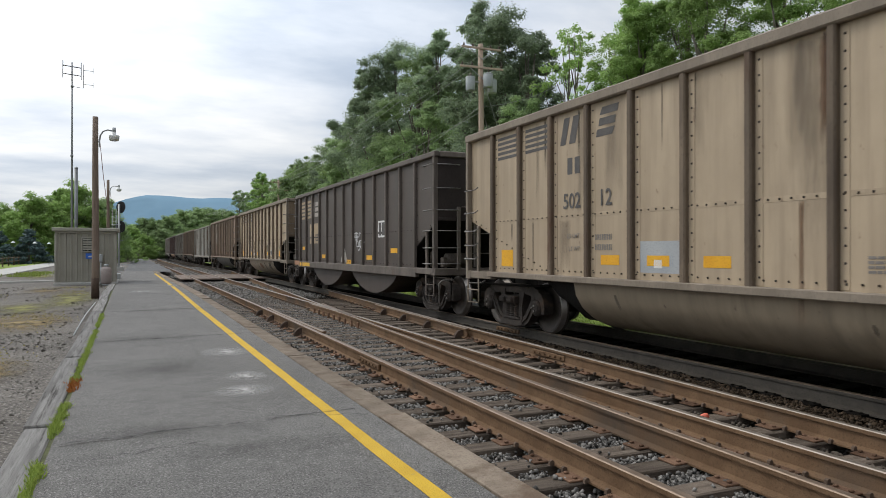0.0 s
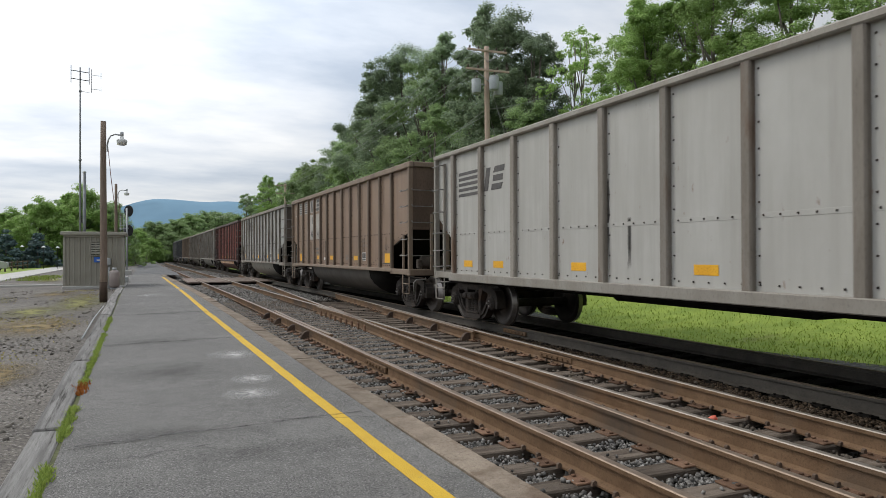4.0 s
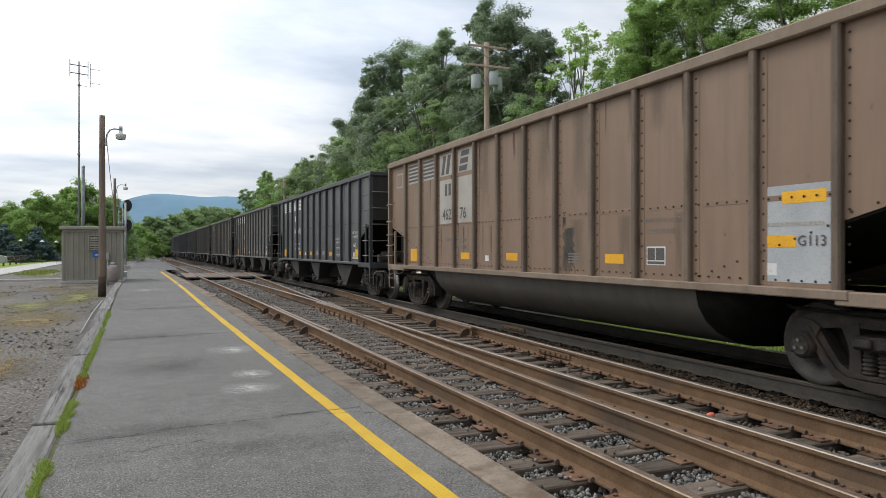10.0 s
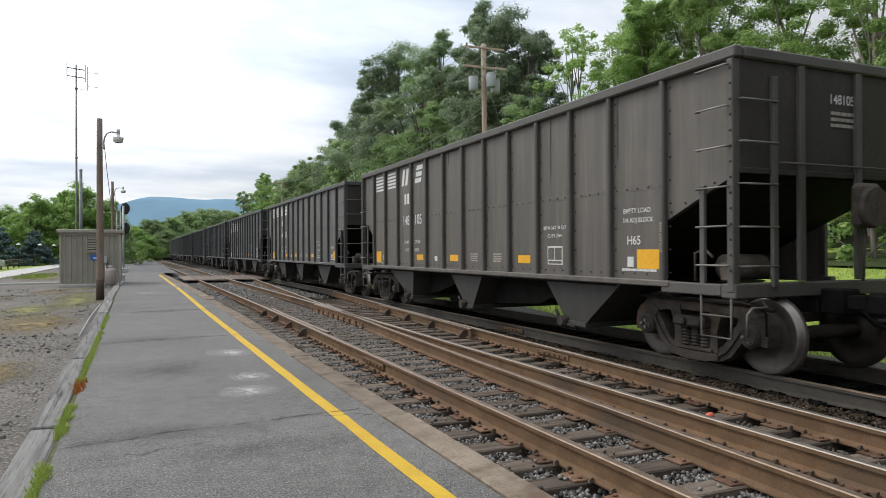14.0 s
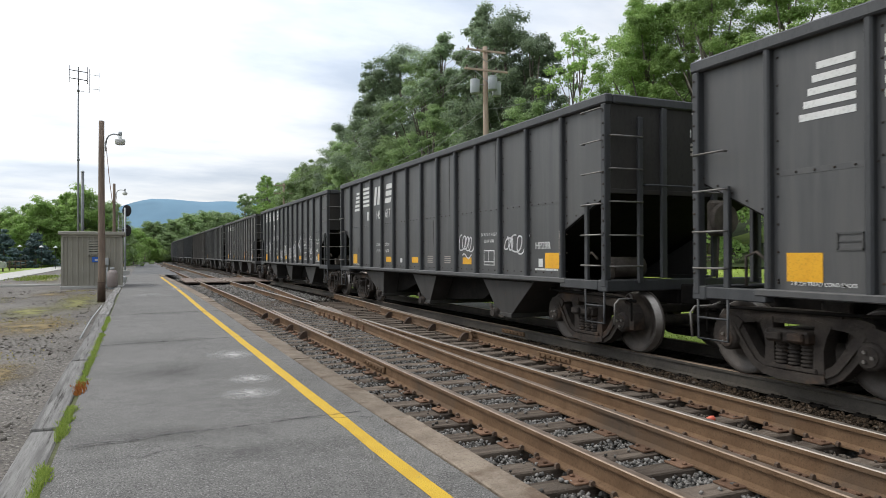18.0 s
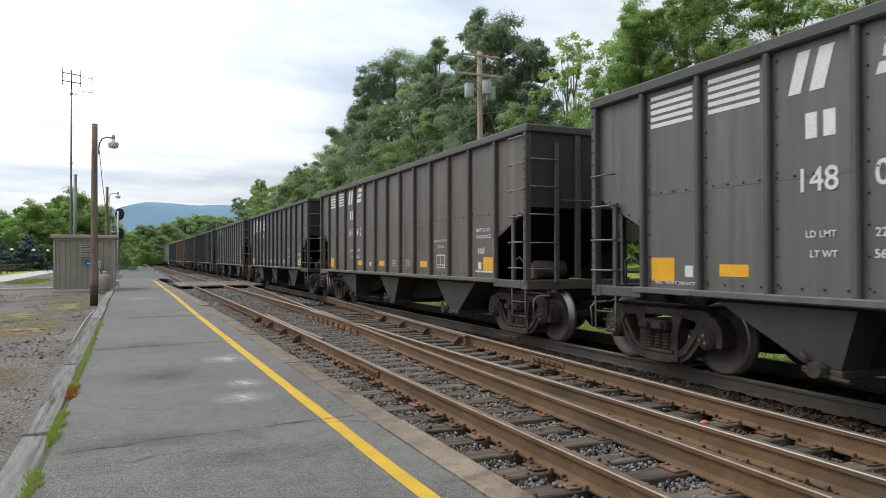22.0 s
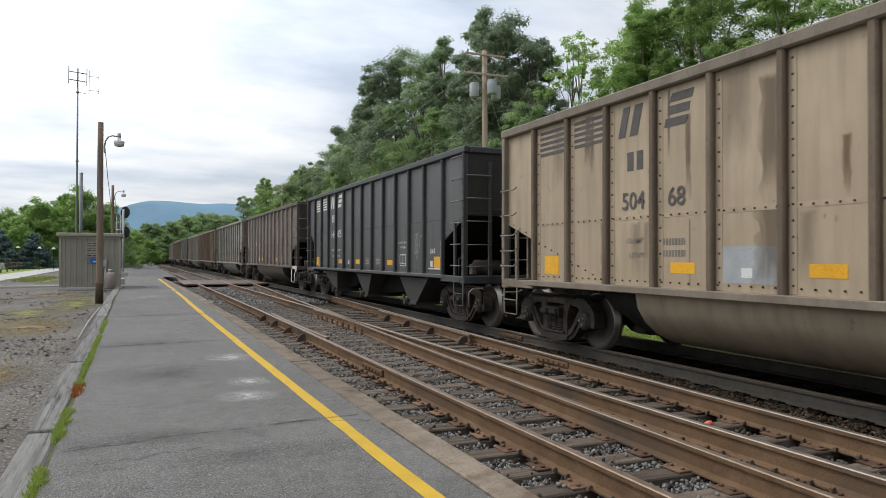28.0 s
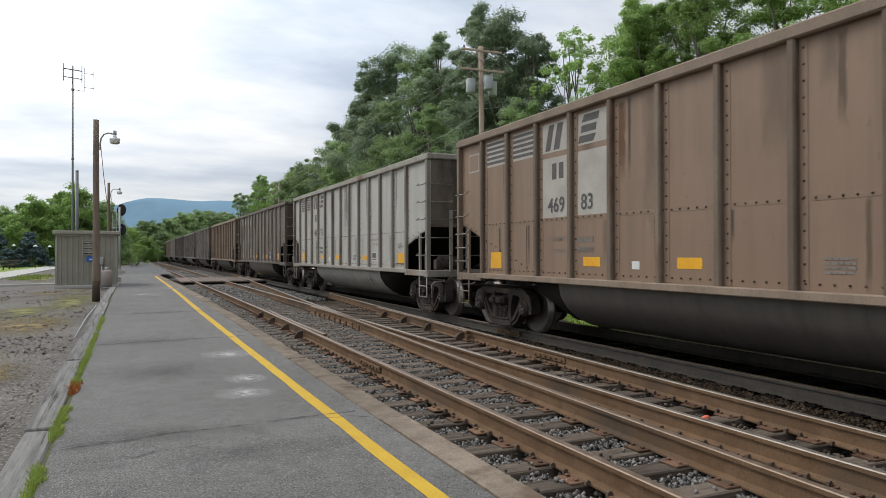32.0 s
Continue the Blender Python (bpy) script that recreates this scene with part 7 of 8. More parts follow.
def top_gon(car):
    write(car, "TOP", 0.5, panel_mid("flat", 9), 3.12, CHAR, 0.9, label="hand-painted dark lettering")
    stripes(car, panel_mid("flat", 1), 2.95, 0.9, 0.45, CHAR)
    emblem_blocks(car, panel_mid("flat", 1) - 0.75, panel_mid("flat", 2), 2.95, 0.45, CHAR)
    for k in (1, 2, 4, 6):
        patch(car, "reflector", panel_mid("flat", k), 1.28, 0.4, 0.13, ORANGE, "yellow reflective patch")
    patch(car, "reflector", panel_mid("flat", 9), 1.5, 0.6, 0.13, ORANGE, "yellow reflective patch")
    patch(car, "data_plate", panel_mid("flat", 8), 1.4, 0.5, 0.4, CHAR, "dark data plate")
    for j, (y, z0, z1, w) in enumerate(((0.9, 1.15, 2.6, 0.14), (0.4, 1.2, 2.0, 0.1))):
        stain(car, y, z0, z1, w, 40 + j, SLURRY)
    write(car, "GON", 0.5, panel_mid("flat", 9), 2.6, CHAR, 0.9, label="hand-painted dark lettering")


def red_marks(car):
    mid = lambda k: panel_mid("wide", k)
    write(car, "50", 0.42, mid(1), 2.3, STENCIL, 0.85, label="car number")
    write(car, "78", 0.42, mid(2), 2.3, STENCIL, 0.85, label="car number")
    write(car, "17", 0.42, mid(3), 2.3, STENCIL, 0.85, label="car number")
    bars(car, "owner_mark", mid(2), 2.85, 0.4, 0.24, 1, WHITE, "owner's mark", 2)
    s = Shape()
    for r0, r1 in ((0.17, 0.26), (0.33, 0.43)):
        pts = [(a, r) for a in span(-0.5, 3.4, 0.3) for r in (r0, r1)]
        v = [(-SHEET - 0.005, mid(0) - 0.1 - r * math.cos(a), 3.05 + r * math.sin(a)) for a, r in pts]
        s.add(v, [(2 * i, 2 * i + 1, 2 * i + 3, 2 * i + 2) for i in range(len(pts) // 2 - 1)])
    part("emblem_arcs", s, WHITE, car, "white curved emblem")
    write(car, "LD LMT", 0.1, mid(2), 1.6, WHITE)
    write(car, "LT WT", 0.1, mid(2) + 0.02, 1.42, WHITE)
    for z in (1.6, 1.42):
        bars(car, "weight_lettering", mid(3), z, 0.42, 0.1, 1, STENCIL, "weight figures", 4, 0.07)
    band = Shape().add([(-1.448, -4.22, 0.97), (-1.448, 4.22, 0.97), (-1.43, 4.22, 0.8), (-1.43, -4.22, 0.8)], [(0, 1, 2, 3)])
    part("tan_band", band, surface("scraped_tan_primer", (0.56, 0.34, 0.2), (0.68, 0.48, 0.31), 3, 0.8, bump=0.1, rand=0, c3=(0.36, 0.14, 0.065), spots=0.5, spot_scale=2), car, "scraped tan band along the belly")
    patch(car, "orange_sign", mid(7), 3.3, 0.68, 0.52, PAINTS["tan"], "faded tan square with lettering")
    bars(car, "sign_letters", mid(7), 3.38, 0.56, 0.2, 1, PAINTS["red"], "", 3)
    bars(car, "sign_letters", mid(7), 3.14, 0.56, 0.14, 2, PAINTS["red"], "", 4)
    patch(car, "tan_square", mid(7), 1.42, 0.48, 0.42, TANPATCH, "tan square patch")


def bay_marks(car):
    mid = lambda k: panel_mid("bay", k)
    for k in (1, 2):
        stripes(car, mid(k), 3.1, 0.8, 0.6, TANPATCH)
    emblem_blocks(car, mid(2) - 0.35, mid(3), 3.05, 0.55, FADED)
    patch(car, "tan_patch", mid(2) - 0.2, 2.15, 0.5, 0.75, TANPATCH, "rust-tan patch behind the number", 0.003)
    patch(car, "tan_patch", mid(3), 2.15, 0.8, 0.75, TANPATCH, "rust-tan patch behind the number", 0.003)
    write(car, "10", 0.36, mid(2) - 0.2, 1.98, CHAR, 0.85, label="car number")
    write(car, "122", 0.36, mid(3), 1.98, CHAR, 0.85, label="car number")
    for k, z in ((1, 1.6), (4, 1.3), (7, 1.15), (9, 1.3), (11, 1.5)):
        patch(car, "reflector", mid(k), z, 0.5, 0.13, ORANGE, "yellow reflective patch")
    for dy in (-0.35, 0.35):
        s = Shape().prism([(mid(6) - 0.5 + dy * 1.2, 1.12), (mid(6) - 0.5 + dy * 0.15, 1.12), (mid(6) - 0.5 + dy * 0.15, 1.6)], 0, -SHEET - 0.004, -SHEET)
        part("triangle_patch", s, PATCH_GREY, car, "pale triangular patch")
    patch(car, "data_plate", mid(10) - 0.05, 2.1, 0.6, 0.46, WHITE, "white framed data plate", 0.003)
    patch(car, "data_plate_field", mid(10) + 0.07, 2.1, 0.2, 0.36, CHAR, "", 0.005)
    patch(car, "data_plate_field", mid(10) - 0.19, 2.1, 0.2, 0.36, CHAR, "", 0.005)


def rusty_corner(car):
    """Scraped rusty plate and peeling yellow paint on the sill at the rear corner."""
    s = Shape().box(-WIDE - 0.006, -WIDE + 0.01, HALF - 0.85, HALF + 0.02, 0.93, 1.1)
    part("corner_plate", s, surface("orange_rust_plate", (0.3, 0.15, 0.08), (0.42, 0.24, 0.15), 4, 0.8, bump=0.2, rand=0, c3=(0.16, 0.07, 0.04)), car, "rust-orange corner plate")
    for a, b in ((1.2, 0.92), (1.42, 1.3), (2.6, 1.5)):
        s = Shape().box(-WIDE - 0.004, -WIDE + 0.01, HALF - a, HALF - b, 0.9, 1.04)
        part("yellow_paint", s, surface("peeling_yellow", (0.6, 0.34, 0.03), (0.7, 0.42, 0.05), 6, 0.7, bump=0.2, rand=0.05, c3=(0.12, 0.09, 0.07), spots=0.58, spot_scale=4), car, "peeling yellow paint on the sill")


def white_bracket(car):
    s = Shape().prism([(-7.3, 1.1), (-7.3, 0.98), (-7.12, 0.8), (-6.95, 0.97), (-6.45, 0.98), (-6.45, 1.08)], 0, -WIDE - 0.02, -WIDE + 0.0)
    part("corner_bracket", s, surface("chipped_white_paint", (0.5, 0.47, 0.4), (0.6, 0.57, 0.5), 4, 0.7, c3=(0.2, 0.1, 0.06)), car, "white corner bracket chipped with rust")
    s = Shape().tube([(-WIDE - 0.03, -6.35, 0.95), (-WIDE - 0.03, -6.35, 0.4), (-WIDE - 0.03, -6.95, 0.4), (-WIDE - 0.03, -6.95, 0.8)], 0.022, 6)
    part("white_step", s, WHITE, car, "white-painted sill step")


def spec(n, kind, tone, num=("", ""), style="a", **more):
    return dict(n=n, kind=kind, tone=tone, num=num, style=style, **more)


CARS = [
    spec(0, "tub", "tan", ("502", "12"), blue=(5,), reflect=(1, 4, 5, 6, 9), drips=((4.1, 1.9, 3.4, 0.06),), note="with yellow patches and dark number"),
    spec(1, "bay", "maroon", style="none", bare=True, special=(bay_marks, rusty_corner), graffiti=(), note="with rusty ladder and white graffiti"),
    spec(2, "tub", "tan", ("502", "64"), rust_blot=True, stains=((-1.38, 1.13, 3.63, 0.28), (-2.07, 1.4, 1.8, 0.3)), runs=((2.93, 2.2, 3.2, 0.06), (2.55, 2.2, 3.2, 0.06)), note="streaked with dark slurry"),
    spec(3, "tub", "brown", ("469", "21"), white_patch=True, note="with white repainted number patches"),
    spec(4, "flat", "pale", style="none", bare=True, special=(top_gon,), note="with dark hand-painted words"),
    spec(5, "tub", "brown", ("469", "14"), white_patch=True),
    spec(6, "tub", "grey", ("509", "25"), "b"),
    spec(7, "wide", "red", style="none", reflect=(4, 5, 6, 7, 8, 9), special=(red_marks,), note="with white number and yellow patches"),
    spec(8, "tub", "grey", ("512", "92"), "b", runs=((-2.0, 1.7, 2.7, 0.1), (0.4, 2.6, 3.3, 0.08))),
    spec(9, "round", "grey", ("484", "24"), belly="drab"),
    spec(10, "round", "brown", ("462", "76"), white_patch=True, blue_front=True, stains=((-1.32, 1.09, 1.85, 0.32), (-1.2, 1.8, 2.1, 0.1)), note="with white patch and stains"),
    spec(11, "hopper", "jet", ("147", "690")),
    spec(12, "hopper", "black", ("149", "050"), code="H69"),
    spec(13, "hopper", "soot", ("147", "428")),
    spec(14, "hopper", "soot", ("148", "105")),
    spec(15, "hopper", "black", ("148", "332"), code="H69"),
    spec(16, "hopper_long", "jet", ("145", "999"), "b", code="HP29R"),
    spec(17, "hopper_long", "jet", ("145", "781"), "b", code="HP29R"),
    spec(18, "hopper_long", "jet", ("145", "617"), "b", code="HP29R", graffiti=((9, 1.7, 0.6, 0.42), (11, 1.68, 0.66, 0.4))),
    spec(19, "hopper", "jet", ("147", "513"), weights=("229800", "56200"), stars=True, graffiti=((1, 1.83, 0.6, 0.4), (2, 1.86, 0.78, 0.48), (5, 1.5, 0.6, 0.4), (6, 1.66, 0.7, 0.6), (7, 1.55, 0.72, 0.6), (8, 1.66, 0.72, 0.7), (10, 2.05, 0.6, 0.16, SPRAY_FAINT), (11, 1.8, 0.62, 0.8)), note="covered with white graffiti"),
    spec(20, "hopper", "black", ("147", "628"), rusted=True, graffiti=((2, 1.6, 0.5, 0.22), (11, 1.55, 0.5, 0.2, SPRAY_FAINT)), note="with a rust patch and white graffiti"),
    spec(21, "hopper", "black", ("148", "097"), reflect=(1, 2, 6, 9), graffiti=((6, 1.68, 0.6, 0.36, SPRAY_BLUE), (7, 1.74, 0.66, 0.34), (8, 1.6, 0.45, 0.2, SPRAY_FAINT), (11, 1.75, 0.78, 0.55, SPRAY_BLUE)), note="with scattered white graffiti"),
    spec(22, "hopper", "soot", ("147", "412"), weights=("229200", "56800")),
    spec(23, "hopper_long", "jet", ("144", "907"), "b", code="HP28R"),
    spec(24, "hopper", "black", ("147", "041")),
    spec(25, "hopper_long", "jet", ("144", "760"), "b", code="HP28R"),
    spec(26, "hopper", "black", ("148", "261")),
    spec(27, "tub", "tan", ("504", "68"), blue=(5,), runs=((1.38, 2.08, 3.5, 0.28), (1.35, 1.1, 2.05, 0.5), (2.6, 2.2, 3.3, 0.1)), drips=((0.5, 2.1, 2.7, 0.1),), note="with dark runs of slurry and rust"),
    spec(28, "hopper", "jet", ("148", "805"), code="H69", weights=("230000", "56000"), graffiti=((11, 1.8, 0.22, 0.5, SPRAY_FAINT),)),
    spec(29, "tub", "umber", ("10", "547"), "number", special=(white_bracket,), reflect=(4, 5, 9), note="with pale worn ribs"),
    spec(30, "tub", "grey", ("521", "05"), "b", stains=((3.85, 1.1, 3.0, 0.32), (-0.65, 2.6, 3.1, 0.14)), note="streaked with black slurry"),
    spec(31, "tub", "brown", ("469", "83"), white_patch=True, note="with white number patch"),
    spec(32, "tub", "pale", ("484", "73"), note="with rust-edged ribs and yellow patches"),
    spec(33, "tub", "umber", ("465", "20")),
    spec(34, "tub", "brown", ("462", "31")),
    spec(35, "tub", "umber", bare=True),
    spec(36, "tub", "grey", bare=True),
    spec(37, "tub", "maroon", bare=True),
    spec(38, "tub", "umber", bare=True),
    spec(39, "tub", "brown", bare=True),
    spec(40, "tub", "umber", bare=True),
    spec(41, "tub", "grey", bare=True),
    spec(42, "tub", "brown", bare=True),
]
TRAIN = [(c["n"], *coal_car(c)) for c in CARS]
scrawl(TRAIN[1][1], -1.12, 1.98, 0.34, 0.18, 3, SPRAY, 1)
scrawl(TRAIN[1][1], -1.42, 1.7, 0.5, 0.24, 9, SPRAY, 0)


# slight unevenness of the run, in metres, second by second
TRIM = [0.1, -0.27, -0.03, -0.21, -0.2, -0.2, -0.2, -0.04, -0.04, 0.03, 0.0, -0.27, -0.11, -0.08, -0.08, -0.06, -0.06, -0.02, -0.17, 0.07, 0.02, -0.01, -0.12, -0.07, -0.2, -0.25, -0.15, -0.07, -0.01, 0.05, 0.24, 0.03, -0.03]


def travelled(t):
    """Metres that the train has run at t seconds."""
    k = min(31, max(0, int(t)))
    uneven = TRIM[k] + (TRIM[k + 1] - TRIM[k]) * (t - k)
    return 1.7826 + 15.854 * t - 0.027511 * t ** 2 + 0.00114155 * t ** 3 - 1.430053e-05 * t ** 4 + uneven


def car_pose(n, t):
    y = PITCH * n - travelled(t) + HALF
    a, b = y - 6.18, y + 6.18
    xa, xb = CAR_X + bend(a), CAR_X + bend(b)
    return pose((xa + xb) / 2, y, 0, 0, 0, -math.degrees(math.atan2(xb - xa, b - a)))


# ---------------------------------------------------------------- beside the platform
def lamp_pole(x, y, height, arm, label, lean=0.0):
    z0 = yard(x, y) - 0.02
    pole = thing("lamp_pole", label, "lamp pole", "lamp poles beside the platform", pose(x, y, z0, 0, lean, 0))
    h = height - z0
    pts = [(0.004 * math.sin(k), 0, h * k / 6) for k in range(7)]
    part("pole", Shape().tube(pts, [0.108 - 0.03 * k / 6 for k in range(7)], 12), POLE_WOOD, pole, "brown weathered wooden pole")
    part("pole_foot", Shape().tube([(0, 0, -0.05), (0, 0, 0.35), (0, 0, 0.62)], [0.114, 0.112, 0.108], 12), IRON_DARK, pole, "dark tarred foot of the pole")
    za = h - 0.75
    pts = [(0.1, 0, za), (0.13, 0, za + 0.2), (0.2, 0, za + 0.33), (0.32, 0, za + 0.38), (arm, 0, za + 0.36)]
    bracket = part("bracket", Shape().tube(pts, 0.022, 8).cbox(0.085, 0.125, -0.03, 0.03, za - 0.15, za + 0.1, 0.006), STEEL, pole, "bent steel lamp arm")
    head = Shape().lathe([(0.0, 0.02), (0.04, 0.05), (0.12, 0.06), (0.13, 0.14), (0.16, 0.15), (0.28, 0.13), (0.3, 0.08)], (arm + 0.05, 0, za + 0.12), 2, 16)
    head.v = [(x_, y_, 2 * (za + 0.24) - z_) for x_, y_, z_ in head.v]
    lamp = part("lamp_head", head, plain("milky_lens", (0.75, 0.76, 0.74), 0.4), pole, "milky bucket-shaped lamp head")
    part("sensor", Shape().tube([(arm + 0.05, 0, za + 0.34), (arm + 0.05, 0, za + 0.46)], 0.05, 10), GREY_TANK, lamp)
    part("lens", Shape().lathe([(0, 0.1), (-0.06, 0.09), (-0.08, 0.02)], (arm + 0.05, 0, za + 0.18), 2, 14), plain("milky_lens", (0.75, 0.76, 0.74), 0.4), lamp, "milky lens")
    wire = [(0.12, 0.02, za), (0.2, 0.02, za - 0.9), (0.28, 0.02, za - 1.6), (0.35, 0.02, za - 1.9)]
    part("cable", Shape().tube(wire, 0.01, 5), plain("red_cable", (0.3, 0.16, 0.14), 0.6), pole)
    return pole


lamp_pole(-1.12, 22.9, 5.48, 0.45, "brown wooden pole with a lamp on a bent arm")
lamp_pole(-1.6, 47.0, 5.86, 0.55, "farther wooden lamp pole with a bent arm")

# equipment hut
hx0, hx1, hy0, hy1, hz0, hz1 = -2.98, -0.8, 31.7, 34.4, 0.22, 2.3
hut = thing("equipment_hut", "olive-grey metal-sided equipment hut with a flat roof", "hut")
for a, b, fixed, axis in ((hx0, hx1, hy0, 0), (hx0, hx1, hy1, 0), (hy0, hy1, hx0, 1), (hy0, hy1, hx1, 1)):
    out, sg = [], -1 if fixed in (hy0, hx0) else 1
    n = max(4, round((b - a) / 0.2))
    for k in range(n):
        p = a + (b - a) * k / n
        w = (b - a) / n
        for q, dd in ((0.0, 0.0), (0.62, 0.0), (0.72, -0.022), (0.9, -0.022)):
            out.append((p + q * w, dd * -sg * -1))
    out.append((b, 0.0))
    v = []
    for z in (hz0, hz1):
        for p, dd in out:
            v.append((p, fixed + dd * sg, z) if axis == 0 else (fixed + dd * sg, p, z))
    m = len(out)
    s = Shape().add(v, [(k, k + 1, m + k + 1, m + k) for k in range(m - 1)])
    part("siding", s, HUT, hut, "ribbed olive-grey siding")
part("inner_core", Shape().box(hx0 + 0.03, hx1 - 0.03, hy0 + 0.03, hy1 - 0.03, hz0, hz1), HUT, hut)
part("roof", Shape().cbox(hx0 - 0.13, hx1 + 0.12, hy0 - 0.15, hy1 + 0.12, hz1, hz1 + 0.14, 0.02), HUT_TRIM, hut, "flat roof with a pale metal edge")
part("fascia", Shape().cbox(hx0 - 0.02, hx1 + 0.02, hy0 - 0.05, hy0 - 0.026, hz1 - 0.09, hz1 - 0.002, 0.006), HUT_TRIM, hut)
for x in (hx0, hx1):
    part("corner_trim", Shape().cbox(x - 0.04, x + 0.04, hy0 - 0.035, hy0 + 0.01, hz0, hz1 - 0.1, 0.008), HUT_TRIM, hut)
part("base_slab", Shape().cbox(hx0 - 0.08, hx1 + 0.08, hy0 - 0.1, hy1 + 0.1, -0.1, hz0 - 0.002, 0.02), PALE, hut, "grey concrete base")
vent = part("vent", Shape().box(-2.03, -1.66, hy0 - 0.02, hy0 - 0.012, 1.5, 2.03), DARK, hut, "dark louvred vent")
for k in range(5):
    z = 1.53 + 0.1 * k
    part("louvre", Shape().prism([(hy0 - 0.065, z), (hy0 - 0.015, z + 0.07), (hy0 - 0.015, z + 0.085), (hy0 - 0.065, z + 0.02)], 0, -2.01, -1.68), HUT_TRIM, vent)
for a, b, c, dd in ((-2.06, -1.63, 2.03, 2.07), (-2.06, -1.63, 1.46, 1.5), (-2.06, -2.02, 1.5, 2.03), (-1.67, -1.63, 1.5, 2.03)):
    part("vent_frame", Shape().cbox(a, b, hy0 - 0.07, hy0 - 0.012, c, dd, 0.004), HUT_TRIM, vent)
sign = thing("blue_sign", "small blue sign with white bars on the hut", "sign")
part("plate", Shape().cbox(-1.9, -1.64, hy0 - 0.05, hy0 - 0.026, 1.18, 1.4, 0.006), BLUE, sign)
part("white_bar", Shape().box(-1.8, -1.68, hy0 - 0.054, hy0 - 0.0505, 1.24, 1.3), WHITE, sign)
box = thing("meter_box", "grey electric meter box with conduit on the hut wall", "meter box")
part("casing", Shape().cbox(-1.42, -1.27, hy0 - 0.15, hy0 - 0.026, 1.05, 1.36, 0.02), STEEL, box)
part("conduit", Shape().tube([(-1.34, hy0 - 0.09, 1.05), (-1.34, hy0 - 0.09, 0.05)], 0.025, 8), STEEL, box)
tank = thing("gas_tank", "small pinkish-grey gas tank beside the hut", "tank", m=pose(-1.12, 30.9, yard(-1.12, 30.9)))
part("shell", Shape().lathe([(0.0, 0.02), (0.02, 0.14), (0.08, 0.2), (0.6, 0.2), (0.68, 0.16), (0.72, 0.08), (0.74, 0.02)], (0, 0, 0.04), 2, 18), surface("tank_paint", (0.36, 0.3, 0.28), (0.42, 0.36, 0.33), 3, 0.5), tank)
part("collar", Shape().tube([(0, 0, 0.76), (0, 0, 0.86)], 0.09, 12), STEEL, tank)
part("foot_ring", Shape().tube([(0, 0, 0), (0, 0, 0.05)], 0.16, 14), STEEL, tank)

# aerial mast and its thinner companion
mast = thing("radio_mast", "tall grey steel radio mast with wire aerials", "mast", m=pose(-2.92, 38.5, 0))
part("tube", Shape().tube([(0, 0, 0), (0, 0, 4.5), (0, 0, 7), (0, 0, 9.85)], [0.055, 0.05, 0.042, 0.034], 10), GALV_DARK, mast)
for z in (6.2, 9.62):
    part("collar", Shape().tube([(0, 0, z - 0.05), (0, 0, z + 0.05)], 0.065, 10), GALV_DARK, mast)
part("top_spike", Shape().tube([(0, 0, 9.85), (0, 0, 10.8)], 0.03, 8), plain("dark_aerial", (0.12, 0.12, 0.13), 0.5), mast)
DARKM = MATS["dark_aerial"]
for z in (10.6, 10.2):
    part("boom", Shape().tube([(-0.4, 0, z + 0.03), (0.4, 0, z - 0.04)], 0.022, 6), DARKM, mast)
for x in (-0.4, 0.4):
    part("element", Shape().tube([(x, 0, 10.0 - 0.05 * x), (x, 0, 10.85 - 0.05 * x)], 0.018, 6), DARKM, mast)
part("side_boom", Shape().tube([(0, 0, 9.62), (0.5, 0, 9.57), (0.5, 0, 10.75)], 0.015, 6), DARKM, mast)
for z in (10.47, 9.77):
    part("side_element", Shape().tube([(0.5, 0, z), (0.95, 0, z - 0.02)], 0.012, 6), STEEL, mast)
    part("dipole", Shape().tube([(0.93, 0, z - 0.14), (0.93, 0, z + 0.14)], 0.01, 6), plain("pale_aerial", (0.6, 0.6, 0.6), 0.5), mast)
stub = thing("steel_post", "short galvanised steel post beside the mast", "post", m=pose(-2.76, 38.9, 0))
part("post", Shape().tube([(0, 0, 0), (0, 0, 5.65)], 0.078, 12), GALV_DARK, stub)
part("cap", Shape().lathe([(0, 0.09), (0.04, 0.09), (0.09, 0.02)], (0, 0, 5.62), 2, 12), STEEL, stub)

# railway signal with ladder
sig = thing("railway_signal", "grey railway signal mast with ladder and black target heads", "signal", m=pose(-1.1, 52, 0))
part("mast", Shape().tube([(0, 0, 0), (0, 0, 4.7)], 0.07, 10), STEEL, sig)
part("base", Shape().cbox(-0.3, 0.3, -0.3, 0.3, -0.2, 0.42, 0.03), PALE, sig)
for z in (4.5, 3.15):
    head = part("target", Shape().tube([(0.1, 0.1, z), (0.122, 0.122, z)], 0.4, 20), DARK, sig, "black target head")
    part("hood", Shape().tube([(0.115, 0.115, z), (0.28, 0.28, z)], 0.12, 12), DARK, head)
for x in (-0.42, -0.18):
    part("ladder_rail", Shape().tube([(x, 0.15, 0.4), (x, 0.15, 4.3)], 0.022, 6), STEEL, sig)
for k in range(13):
    part("ladder_rung", Shape().tube([(-0.42, 0.15, 0.6 + 0.29 * k), (-0.18, 0.15, 0.6 + 0.29 * k)], 0.014, 6), STEEL, sig)
for z in (2.2, 3.3):
    part("platform_bracket", Shape().tube([(-0.5, 0.1, z), (0.25, 0.1, z)], 0.03, 6), STEEL, sig)
case = thing("relay_case", "low pale relay case at the foot of the signal", "relay case")
part("cabinet", Shape().cbox(-0.95, -0.7, 36.2, 36.6, deck(36) - 0.05, deck(36) + 0.25, 0.02), STEEL, case)

